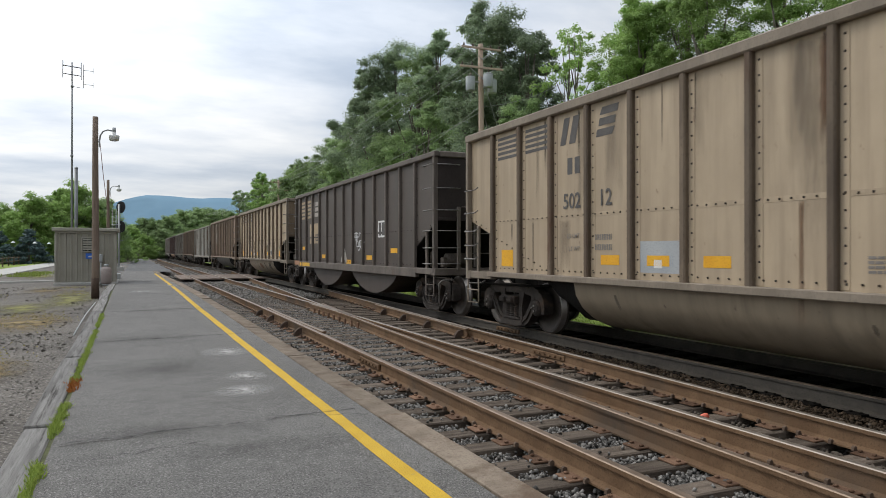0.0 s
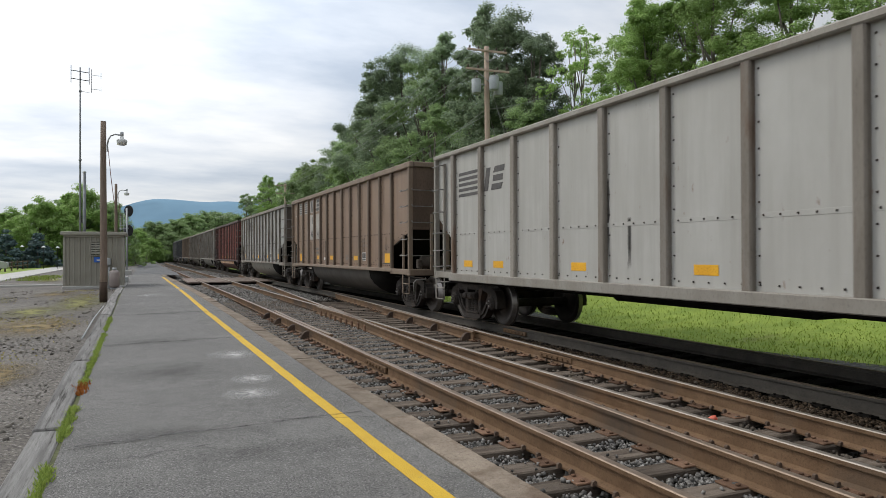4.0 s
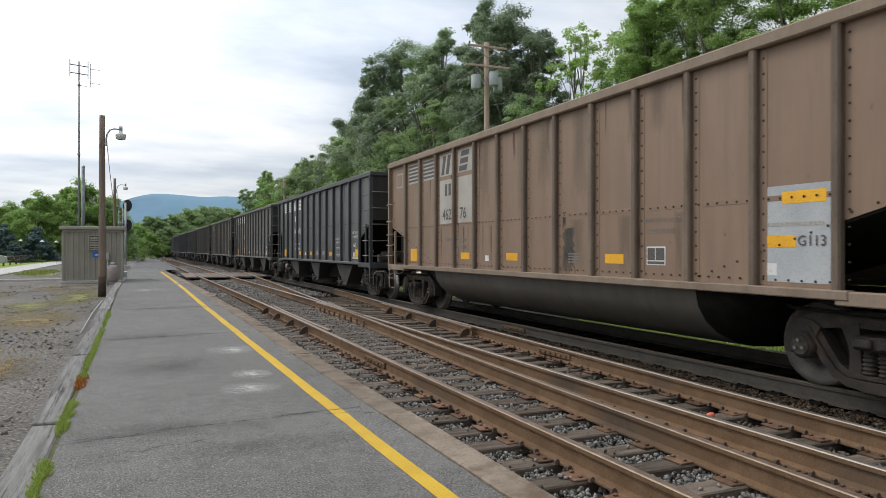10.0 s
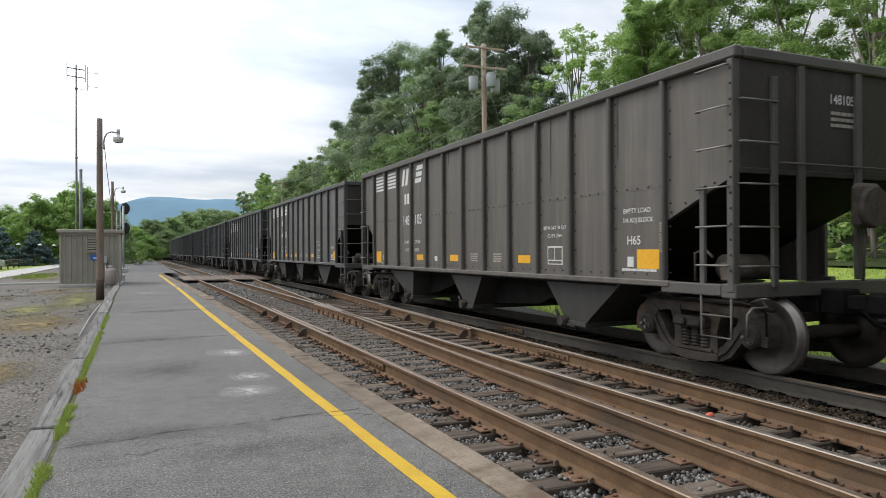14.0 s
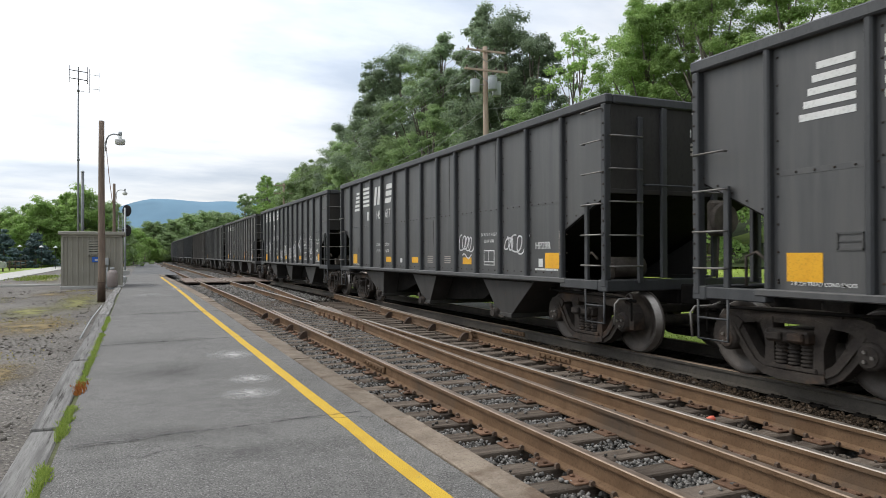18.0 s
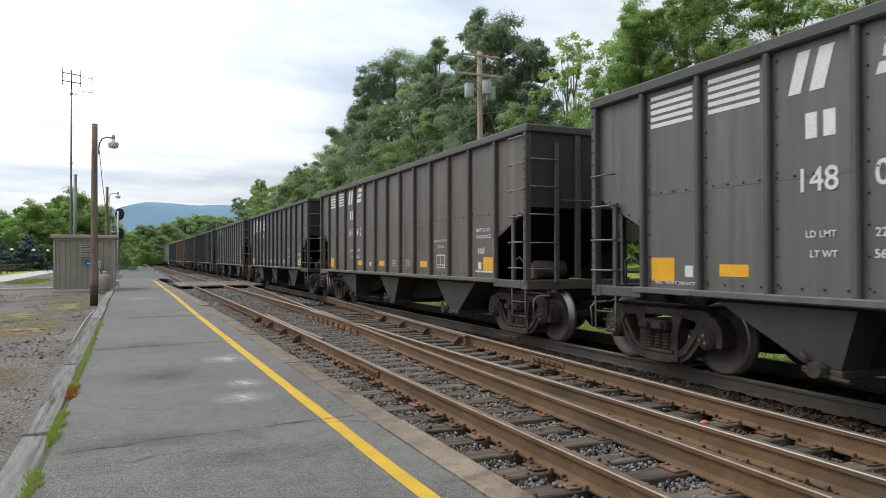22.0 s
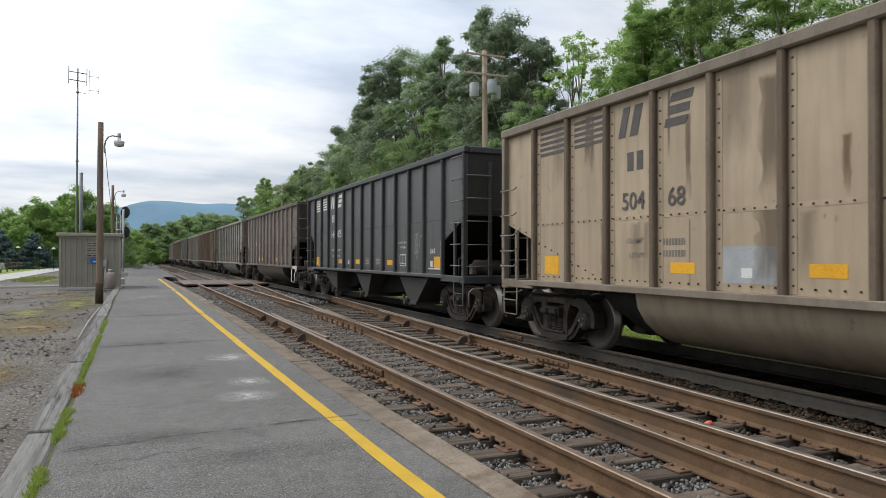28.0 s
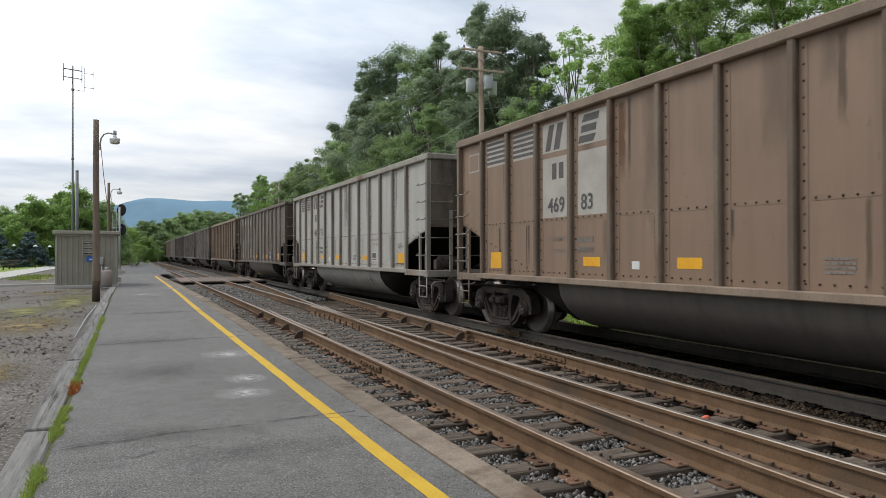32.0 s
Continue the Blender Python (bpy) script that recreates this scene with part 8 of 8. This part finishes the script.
# concrete walk and low kerb beyond the yard
s = Shape()
v, f = [], []
ys = span(22, 120, 4)
for y in ys:
    z = yard(-7, min(y, 120)) + 0.05
    v += [(-7.0, y, z - 0.2), (-7.0, y, z), (-9.2, y, z + 0.02), (-9.2, y, z - 0.2)]
for j in range(len(ys) - 1):
    f += [(j * 4 + i, j * 4 + i + 1, j * 4 + 5 + i, j * 4 + 4 + i) for i in range(3)]
set_of("concrete_walk", s.add(v, f), PALE, "pale concrete walk along the far side of the yard", "pavement")
s = Shape().cbox(-9, -3.2, 34.9, 35.15, 0, yard(-5, 35) + 0.1, 0.02)
set_of("low_kerb", s, PALE, "low concrete kerb across the yard", "kerb")
set_of("far_lawn", grid_sheet(span(-70, -9.2, 6), span(20, 128, 6), lambda x, y: yard(-9, min(y, 120)) + 0.03), GRASS_SOIL, "mown lawn beyond the concrete walk", "grass")

# dark rail fence
fence = thing("rail_fence", "dark rail fence along the lawn", "fence")
pf = [(-10.6 - 0.035 * (y - 70), y) for y in span(66, 118, 4)]
for x, y in pf:
    part("post", Shape().cbox(x - 0.06, x + 0.06, y - 0.06, y + 0.06, 0, 1.0, 0.01), TIE, fence)
for (x0, y0), (x1, y1) in zip(pf, pf[1:]):
    for z in (0.5, 0.85):
        part("fence_rail", Shape().tube([(x0, y0, z), (x1, y1, z)], 0.05, 6), TIE, fence)

# parked car, mostly out of view
auto = thing("parked_car", "silver parked car on the far side of the yard", "car", m=pose(-12.5, 66.5, yard(-9, 66) + 0.03, 0, 0, -85))
silver = surface("silver_car_paint", (0.45, 0.46, 0.47), (0.5, 0.51, 0.52), 1, 0.3, metal=0.5, bump=0, rand=0)
glass = plain("dark_car_glass", (0.02, 0.025, 0.03), 0.1)
out = [(-2.1, 0.3), (2.1, 0.3), (2.15, 0.75), (1.9, 0.85), (1.0, 0.95), (0.4, 1.4), (-1.2, 1.42), (-1.9, 0.98), (-2.12, 0.9)]
part("body", Shape().prism([(a, b) for a, b in out], 0, -0.85, 0.85), silver, auto)
part("windscreen", Shape().prism([(0.93, 0.98), (0.42, 1.36), (0.46, 1.38), (0.98, 0.99)], 0, -0.72, 0.72), glass, auto)
for sx in (-1, 1):
    part("side_window", Shape().prism([(-1.6, 1.0), (0.8, 1.0), (0.35, 1.34), (-1.15, 1.36)], 0, sx * 0.845, sx * 0.858), glass, auto)
for y in (-1.35, 1.35):
    for x in (-0.78, 0.78):
        w = part("car_wheel", Shape().tube([(x - 0.1, y, 0.31), (x + 0.1, y, 0.31)], 0.31, 18), plain("tyre_rubber", (0.02, 0.02, 0.02), 0.9), auto)
        part("rim", Shape().tube([(x - 0.11, y, 0.31), (x + 0.11, y, 0.31)], 0.18, 12), STEEL, w)
for y in (-2.13, 2.14):
    part("bumper", Shape().cbox(-0.8, 0.8, y - 0.03, y + 0.03, 0.35, 0.6, 0.02), silver, auto)

# three garden lights under the trees
for x, z in ((-10.52, 2.36), (-8.77, 2.31), (-7.6, 2.26)):
    g = thing("garden_light", "white cone-shaded light on a thin dark post", "garden light", "garden lights under the trees", pose(x, 75, 0.1))
    part("shade", Shape().lathe([(0.0, 0.19), (0.03, 0.18), (0.15, 0.05), (0.18, 0.02)], (0, 0, z - 0.2), 2, 14), plain("white_enamel", (0.8, 0.8, 0.8), 0.4), g)
    part("post", Shape().tube([(0, 0, -0.05), (0, 0, z - 0.06)], 0.016, 6), DARK, g)

# ---------------------------------------------------------------- poles and wires beyond the train
def utility_pole(x, y, top, label, cans):
    p = thing("utility_pole", label, "utility pole", "utility poles", pose(x, y, 0, 0, -0.5, 0))
    z0 = slope(x, y) - 0.1
    part("pole", Shape().tube([(0, 0, z0 + (top - z0) * k / 6) for k in range(7)], [0.15 - 0.04 * k / 6 for k in range(7)], 12), PALE_POLE, p)
    for z, a in ((top - 0.22, 1.0), (top - 1.1, 1.1)):
        arm = part("crossarm", Shape().cbox(-a, a, -0.15, -0.07, z - 0.045, z + 0.045, 0.01), PALE_POLE, p)
        for k in (-0.9, -0.45, 0.45, 0.9):
            part("insulator", Shape().lathe([(0, 0.02), (0.02, 0.045), (0.05, 0.03), (0.08, 0.045), (0.12, 0.02)], (k * a, -0.11, z + 0.06), 2, 8), plain("brown_insulator", (0.1, 0.06, 0.05), 0.3), arm)
        for sx in (-1, 1):
            part("brace", Shape().tube([(sx * 0.6, -0.11, z - 0.05), (0.0, -0.13, z - 0.5)], 0.016, 5), STEEL, arm)
    if cans:
        for dx, dy, z in ((-0.56, -0.05, top - 1.85), (0.16, -0.4, top - 1.72), (0.55, -0.05, top - 1.88)):
            c = part("transformer", Shape().lathe([(-0.33, 0.01), (-0.33, 0.2), (-0.3, 0.215), (0.26, 0.215), (0.3, 0.2), (0.34, 0.03)], (dx, dy, z), 2, 18), GREY_TANK, p, "pale grey transformer can")
            part("bushing", Shape().tube([(dx, dy - 0.05, z + 0.3), (dx, dy - 0.05, z + 0.48)], [0.035, 0.02], 8), plain("brown_insulator", (0.1, 0.06, 0.05), 0.3), c)
            part("hanger", Shape().tube([(dx, dy, z + 0.1), (0, 0, z + 0.1)], 0.03, 6), STEEL, c)
            part("lid_band", Shape().lathe([(0.24, 0.222), (0.28, 0.222)], (dx, dy, z), 2, 18), STEEL, c)
    return p


utility_pole(14.47, 28.1, 10.95, "weathered utility pole carrying three grey transformers", True)
utility_pole(14.6, 78, 9.4, "farther weathered utility pole among the trees", False)


def wire(points, sag, name="wire"):
    p = []
    for a, b in zip(points, points[1:]):
        a, b = Vector(a), Vector(b)
        for k in range(12):
            t = k / 12
            q = a.lerp(b, t)
            q.z -= sag * 4 * t * (1 - t)
            p.append(q)
    p.append(Vector(points[-1]))
    return tagged(new("overhead_wire", Shape().tube(p, 0.011, 5).mesh("overhead_wire", plain("wire_grey", (0.3, 0.31, 0.3), 0.6))), "thin overhead wire between the utility poles", "wire", "overhead wires")


for k in (-0.9, -0.45, 0.45, 0.9):
    wire([(14.47 + k, 28.1, 10.9), (14.6 + k, 78, 9.35), (14 + k, 150, 9)], 0.6)
wire([(14.47, 28.1, 8.1), (19.3, 28.6, 9.85), (40, 30, 12)], 0.25)
wire([(14.47, 28.0, 8.2), (13.2, 34.5, 6.2), (11.6, 44, 3.8)], 0.0)
wire([(14.47, 28.1, 7.9), (14.6, 78, 7.4)], 0.8)
wire([(14.6, 28.1, 9.0), (15.4, 28.0, 6.5)], -0.1)
wire([(14.4, 28.1, 8.3), (15.9, 29.5, 5.8)], 0.0)

# distant ridge across the valley
s = Shape()
v, f = [], []
xs = span(-2600, 2600, 40)
for i, x in enumerate(xs):
    h = 60 + 192 * smooth_step(-560, 60, x) * (1 - 0.6 * smooth_step(800, 1900, x)) + 9 * noise.noise((x * 0.006, 0, 0)) + 3 * noise.noise((x * 0.03, 2, 0))
    for k in range(7):
        t = k / 6
        v.append((x, 2900 + 500 * t, -20 + (h + 20) * math.sin(t * math.pi / 2)))
for i in range(len(xs) - 1):
    f += [(i * 7 + k, i * 7 + 7 + k, i * 7 + 8 + k, i * 7 + k + 1) for k in range(6)]
set_of("ridge", s.add(v, f, True), HILL, "long wooded ridge with distance haze in its blue colour", "hill", "structure")


# ---------------------------------------------------------------- trees
def leaf_cloud(centres, radii, per, size, rng, flat=0.75):
    """Small bent leaves in clumps round the centres."""
    n = len(centres) * per
    c = np.repeat(np.asarray(centres), per, axis=0)
    r = np.repeat(np.asarray(radii), per)
    d = rng.normal(size=(n, 3))
    d /= np.linalg.norm(d, axis=1, keepdims=True)
    p = c + d * (r * rng.random(n) ** 0.4 * rng.uniform(0.8, 1.25, n))[:, None] * np.array([1, 1, flat])
    nrm = d * 1.0 + rng.normal(size=(n, 3)) * 0.4 + np.array([0, 0, 0.5])
    nrm /= np.linalg.norm(nrm, axis=1, keepdims=True)
    a = np.cross(nrm, rng.normal(size=(n, 3)))
    a /= np.linalg.norm(a, axis=1, keepdims=True)
    b = np.cross(nrm, a)
    s = size * rng.uniform(0.6, 1.35, (n, 1))
    v = np.stack([p - a * s, p + b * s * 0.62 + nrm * s * 0.15, p + a * s, p - b * s * 0.62 + nrm * s * 0.15], 1)
    return v.reshape(-1, 3), np.arange(4 * n).reshape(-1, 4)


def tree_kind(seed, h, spread, base, clumps, per, size, leaf, clump_r=(0.8, 1.5), name="tree", gap=1.0, trunk=1.0):
    """A broad-leaved tree: bent tapered trunk, limbs to each lobe of the crown, the lobes made of many clumps of leaves."""
    r = random.Random(seed)
    g = np.random.default_rng(seed)
    wood = Shape()
    bendx, bendy = r.uniform(-0.6, 0.6), r.uniform(-0.6, 0.6)
    spine = [Vector((bendx * (k / 8) ** 2, bendy * (k / 8) ** 2, h * 0.9 * k / 8)) for k in range(9)]
    r0 = (h * 0.014 + 0.05) * trunk
    wood.tube(spine, [r0 * (1 - 0.88 * k / 8) for k in range(9)], 8)
    centres, radii = [], []
    lobes = max(5, int(clumps / 2.6))
    for k in range(lobes):
        t = (k + r.random()) / lobes
        z = h * (base + (0.95 - base) * t)
        env = spread * (math.sin(math.pi * min(1, 0.18 + 0.82 * t) ** 0.85) ** 0.7) * gap
        a = 2.4 * k + r.uniform(-0.6, 0.6)
        q = env * (0.3 + 0.6 * math.sqrt(r.random()))
        i = min(8, int(t * 0.9 * 8 + base * 4))
        c = Vector((spine[i].x + q * math.cos(a), spine[i].y + q * math.sin(a), z + r.uniform(-0.3, 0.3)))
        size_of = r.uniform(*clump_r) * (0.95 - 0.25 * t)
        for m in range(6):
            if m:
                w = Vector((r.gauss(0, 1), r.gauss(0, 1), r.gauss(0.25, 0.8))).normalized() * size_of * r.uniform(0.75, 1.1)
            else:
                w = Vector((0, 0, 0))
            centres.append(tuple(c + w))
            radii.append(size_of * (r.uniform(0.35, 0.6) if m else 0.75))
        j = max(1, min(7, int(8 * (z / h - 0.12))))
        st = spine[j]
        m = st.lerp(c, 0.5) + Vector((0, 0, -0.25))
        wood.tube([st, m, c], [r0 * 0.34, r0 * 0.2, 0.02], 5)
    v, f = leaf_cloud(centres, radii, per, size, g)
    return wood.mesh("trunk", BARK), quads_mesh("crown", v, f, leaf), float(np.percentile(v[:, 2], 99.7))


KINDS_OF_TREE = {
    "dark": tree_kind(1, 16, 3.3, 0.22, 64, 364, 0.066, LEAF_DARK, (0.8, 1.7)),
    "dark_b": tree_kind(2, 16, 2.9, 0.2, 60, 350, 0.066, LEAF_DARK, (0.8, 1.6)),
    "mid": tree_kind(3, 15, 3.2, 0.2, 62, 336, 0.066, LEAF_MID, (0.8, 1.6)),
    "mid_b": tree_kind(4, 15, 3.0, 0.25, 56, 336, 0.066, LEAF_MID, (0.7, 1.5)),
    "light": tree_kind(5, 14, 3.2, 0.1, 80, 380, 0.052, LEAF_LIGHT, (0.7, 1.5)),
    "light_b": tree_kind(8, 14, 2.8, 0.1, 74, 370, 0.052, LEAF_LIGHT, (0.6, 1.4)),
    "back": tree_kind(15, 15, 3.2, 0.15, 50, 60, 0.17, LEAF_DARK, (0.9, 1.8)),
    "back_b": tree_kind(16, 15, 3.2, 0.15, 50, 60, 0.17, LEAF_MID, (0.9, 1.8)),
    "thin": tree_kind(6, 15, 2.0, 0.45, 30, 45, 0.08, LEAF_LIGHT, (0.5, 1.0), trunk=0.5),
    "shrub": tree_kind(7, 4.5, 1.9, 0.05, 30, 60, 0.1, LEAF_LIGHT, (0.5, 0.9)),
    "full": tree_kind(12, 9, 3.6, 0.05, 110, 150, 0.115, LEAF_LIGHT, (1.2, 2.0)),
    "full_b": tree_kind(13, 9, 3.4, 0.05, 110, 150, 0.115, LEAF_MID, (1.2, 2.0)),
    "tall_top": tree_kind(9, 17, 2.2, 0.45, 40, 350, 0.066, LEAF_DARK, (0.9, 1.5)),
}
LABELS = {"back": "deep green tree in the depth of the wood", "back_b": "mid-green tree in the depth of the wood", "full": "full light-green tree", "full_b": "full mid-green tree", "dark": "deep green broad-leaved tree on the wooded bank", "dark_b": "deep green broad-leaved tree on the wooded bank", "mid": "mid-green broad-leaved tree on the wooded bank",
          "mid_b": "mid-green broad-leaved tree on the wooded bank", "light": "fresh light-green tree on the wooded bank", "light_b": "fresh light-green tree on the wooded bank",
          "thin": "thin half-bare tree with sparse leaves", "shrub": "light-green bush at the edge of the wood", "tall_top": "tall tree with a high rounded crown"}


def plant(kind, x, y, height, z0, turn, group="trees on the wooded bank", name="tree", wide=1.0, label=""):
    trunk, crown, h = KINDS_OF_TREE[kind]
    k = height / h
    t = thing(name, label or LABELS[kind], "bush" if kind == "shrub" else "tree", group)
    t.matrix_basis = pose(x, y, z0, 0, 0, turn) @ Matrix.Diagonal((k * wide, k * wide, k, 1))
    for nm, me in (("trunk", trunk), ("crown", crown)):
        ob = new(nm, me)
        ob.parent = t


random.seed(21)
# front of the wood: place and height of each top
FRONT = [("mid", 19.5, 69, 14.0), ("dark", 20, 66, 16.3), ("mid_b", 18.5, 60, 13.5), ("dark_b", 19, 55.5, 17.4), ("dark", 20.4, 54.8, 18.6), ("mid", 19, 47, 16.0), ("tall_top", 20, 45.8, 17.4), ("mid_b", 18, 43, 11.5),
         ("tall_top", 19.6, 38.4, 16.9), ("dark", 20, 36.1, 15.5), ("dark_b", 20, 33.6, 14.2), ("mid", 18.5, 31.5, 9.5), ("thin", 21, 31.0, 12.8), ("thin", 20.5, 29.3, 13.0), ("thin", 21.5, 28.2, 12.4)]
RIGHT = [("light_b", 22, 26.0, 13.2), ("light", 21, 24.6, 13.0), ("light", 22, 23.0, 13.6), ("light", 21, 21.0, 12.9), ("light_b", 22.5, 18.8, 13.4), ("light", 22, 15.0, 12.9), ("mid", 23, 11, 12), ("mid", 22, 7, 11.0)]
FAR = [("mid", 20, 76, 14.0), ("light", 20, 86, 13.2), ("mid_b", 21, 99, 13.8), ("mid", 21, 112, 13.2), ("light_b", 21, 128, 15.6), ("mid", 18.5, 139, 13.2), ("back", 24, 150, 17), ("back_b", 26, 164, 18)]
for kind, x, y, top in FRONT + RIGHT + FAR:
    z = slope(x, y)
    plant(kind, x, y, top - z + 0.1, z - 0.1, random.uniform(0, 360), wide=1.0 if kind == "thin" else 1.22)
# lower growth in front of the tall trunks
for k in range(11):
    y = 31 + 5.1 * k + random.uniform(-1, 1)
    x = random.uniform(16.8, 18.2)
    z = slope(x, y)
    plant(("full_b", "full", "full_b")[k % 3], x, y, random.uniform(0.11, 0.145) * math.hypot(x, y) + 1.2 - z, z - 0.1, random.uniform(0, 360), wide=0.85, label="leafy young tree at the foot of the wood")
# depth of the wood behind
for k in range(44):
    y = -4 + 3.5 * k + random.uniform(-1.5, 1.5)
    x = random.uniform(23.5, 29)
    if 0.62 < x / max(y, 1) < 0.8:
        x += 14
    z = slope(x, y)
    q = (0.55 if y < 20 else 0.42 if y < 32 else 0.36 if y < 55 else 0.24 if y < 75 else 0.12)
    top = min(17, 0.6 + q * y * 0.86) if y > 12 else 14
    plant(random.choice(("back", "back_b")), x, y, max(7.5, top - z), z - 0.1, random.uniform(0, 360), wide=1.15)
for k in range(26):
    y = 2 + 5.2 * k + random.uniform(-1.5, 1.5)
    x = random.uniform(16.5, 18.5)
    plant("shrub", x, y, random.uniform(3.2, 5.0), slope(x, y) - 0.1, random.uniform(0, 360), "bushes at the edge of the wood", "bush")

# across the yard and down the line
LEFT = [("full_b", -18.5, 94, 6.4), ("full", -14.5, 95, 6.8), ("full", -11.2, 92, 7.9), ("full", -7.2, 95, 9.7), ("full_b", -4.6, 97, 8.0), ("full_b", -22.5, 96, 6.2), ("full_b", -9.2, 104, 9.0), ("dark_b", -13, 106, 7.6), ("full_b", -17, 108, 7.0), ("full", -2.9, 104, 5.6)]
for kind, x, y, h in LEFT:
    plant(kind, x, y, h, 0.1, random.uniform(0, 360), "trees across the yard", wide=1.1, label="full light-green tree beyond the lawn" if kind == "full" else "mid-green tree beyond the lawn")
DOWN = [("full_b", -5, 165, 6.6), ("full", -1.2, 172, 7.8), ("full_b", 2.8, 185, 10.0), ("full_b", 7.0, 195, 11), ("full_b", 11.5, 205, 13.2), ("full_b", 16.5, 212, 14.4), ("full_b", 21.5, 218, 14.4), ("full_b", 26, 222, 14.2), ("full_b", 31, 228, 14), ("full", -6, 150, 4.2), ("full", 1.5, 160, 5.5), ("full_b", 5, 172, 7), ("shrub", -2.2, 92, 2.6), ("shrub", -1.0, 98, 2.2), ("shrub", -2.6, 110, 3.0), ("shrub", 0.2, 130, 3.0)]
for kind, x, y, h in DOWN:
    plant(kind, x, y, h, -0.5, random.uniform(0, 360), "trees down the line", "bush" if kind == "shrub" else "tree", 1.4, "light-green bush beside the line" if kind == "shrub" else "green tree in the hazy distance down the line")


def spruce(x, y, h, width):
    t = thing("spruce", "broad blue-green spruce beyond the lawn", "tree", "spruces")
    t.matrix_basis = pose(x, y, 0.05)
    part("trunk", Shape().tube([(0, 0, 0), (0, 0, h * 0.95)], [0.14, 0.02], 7), BARK, t)
    g = np.random.default_rng(int(x * 10) % 97)
    cs, rs = [], []
    for k in range(90):
        u = g.random() ** 0.7
        z = h * (1 - u) * 0.98 + 0.15
        a = g.random() * 6.283
        q = width * u * (0.55 + 0.45 * g.random())
        cs.append((q * math.cos(a), q * math.sin(a), z))
        rs.append(0.45)
    v, f = leaf_cloud(cs, rs, 60, 0.13, g, 0.4)
    part("crown", quads_mesh("crown", v, f, LEAF_SPRUCE), None, t)


spruce(-13.2, 84, 3.9, 2.6)
spruce(-10.6, 86, 3.7, 2.4)
spruce(-16.5, 85, 3.2, 2.2)

# ---------------------------------------------------------------- grass and weeds
def blades(name, spots, height, material, label, seed=1, width=0.012):
    g = np.random.default_rng(seed)
    p = np.asarray(spots)
    n = len(p)
    a = g.random(n) * 6.283
    hh = height * g.uniform(0.4, 1.2, n)
    lean = g.normal(size=(n, 2)) * hh[:, None] * 0.35
    side = np.stack([np.cos(a), np.sin(a), np.zeros(n)], 1) * width * g.uniform(0.6, 1.4, (n, 1))
    tip = p + np.concatenate([lean, hh[:, None]], 1)
    mid_ = p + np.concatenate([lean * 0.35, hh[:, None] * 0.6], 1)
    v = np.stack([p - side, p + side, mid_ + side * 0.8, mid_ - side * 0.8, mid_ - side * 0.8, mid_ + side * 0.8, tip + side * 0.1, tip - side * 0.1], 1).reshape(-1, 3)
    f = np.arange(8 * n).reshape(-1, 4)
    return tagged(new(name, quads_mesh(name, v, f, material)), label, "grass", "", "stuff")


g = np.random.default_rng(31)
spots = []
for k in range(560):
    y = 1.4 + 16 * g.random() ** 1.25
    if noise.noise((y * 0.9, 7.3, 0)) < -0.28:
        continue
    cx, w = timber_x(y) + 0.01 + g.normal() * 0.014, g.uniform(0.25, 1.0)
    for q in range(int(52 * w)):
        spots.append((cx + g.normal() * 0.02 * w, y + g.normal() * 0.045, deck(y) - 0.035))
blades("edge_grass", spots, 0.055, LEAF_GRASS, "green grass growing between timbers and asphalt", 3, 0.0048)
spots = [(timber_x(y) + 0.02 + g.normal() * 0.03, y, deck(y) - 0.02) for y in g.uniform(8.3, 9.0, 200)]
blades("red_weed", spots, 0.045, LEAF_RUST, "rust-red weeds beside the timber", 4, 0.008)
spots = []
for cx, cy, rx, ry, m in ((k[0], k[1], k[2], k[3], k[4] * 1.2) for k in ((-2.3, 17.2, 1.1, 2.2, 700), (-1.9, 25.4, 0.6, 2.0, 600), (-2.3, 11.2, 0.7, 1.6, 500), (-3.6, 13, 1.0, 2.0, 350), (-4.6, 24, 1.0, 3, 350), (-2.2, 29.5, 0.8, 0.8, 250), (-5.5, 45, 0.8, 6, 300))):
    xy = g.normal(size=(int(m), 2)) * (rx, ry) * 0.5 + (cx, cy)
    spots += [(x, y, yard(x, y) - 0.01) for x, y in xy if x < timber_x(y) - 0.3]
blades("dry_weeds", spots, 0.03, LEAF_DRY, "yellowish dry weeds in patches on the yard", 5, 0.012)
spots = [(-5.6 + 0.5 * g.normal(), 42 + 9 * g.random(), 0.12) for k in range(900)]
blades("yard_grass", spots, 0.12, LEAF_GRASS, "green strip of grass in the yard", 6, 0.02)
spots = []
for k in range(30000):
    x = 10.2 + 5.4 * g.random() ** 1.2
    y = 4 + 46 * g.random() ** 1.3
    spots.append((x, y, slope(x, y) - 0.01))
blades("bank_grass", spots, 0.075, LEAF_LAWN, "bright green grass on the verge beyond the line", 7, 0.009)


# ---------------------------------------------------------------- movement
def motions():
    for n, car, sets in TRAIN:
        walk(car, [(float(t), car_pose(n, t)) for t in range(33)])
        # wheels roll while the car is near
        near = [k for k in range(0, 32 * FPS + 1) if -16 < PITCH * n - travelled(k / FPS) < 32]
        if not near:
            continue
        times = sorted({0, 32 * FPS, *near})
        base = travelled(near[0] / FPS)
        for ws in sets:
            y = ws.matrix_basis.translation.y
            rows = []
            for k in times:
                run = travelled(min(max(k, near[0]), near[-1]) / FPS) - base
                rows.append((k / FPS, pose(0, y, 0.46) @ Matrix.Rotation(run / 0.46, 4, "X")))
            walk(ws, rows)


motions()
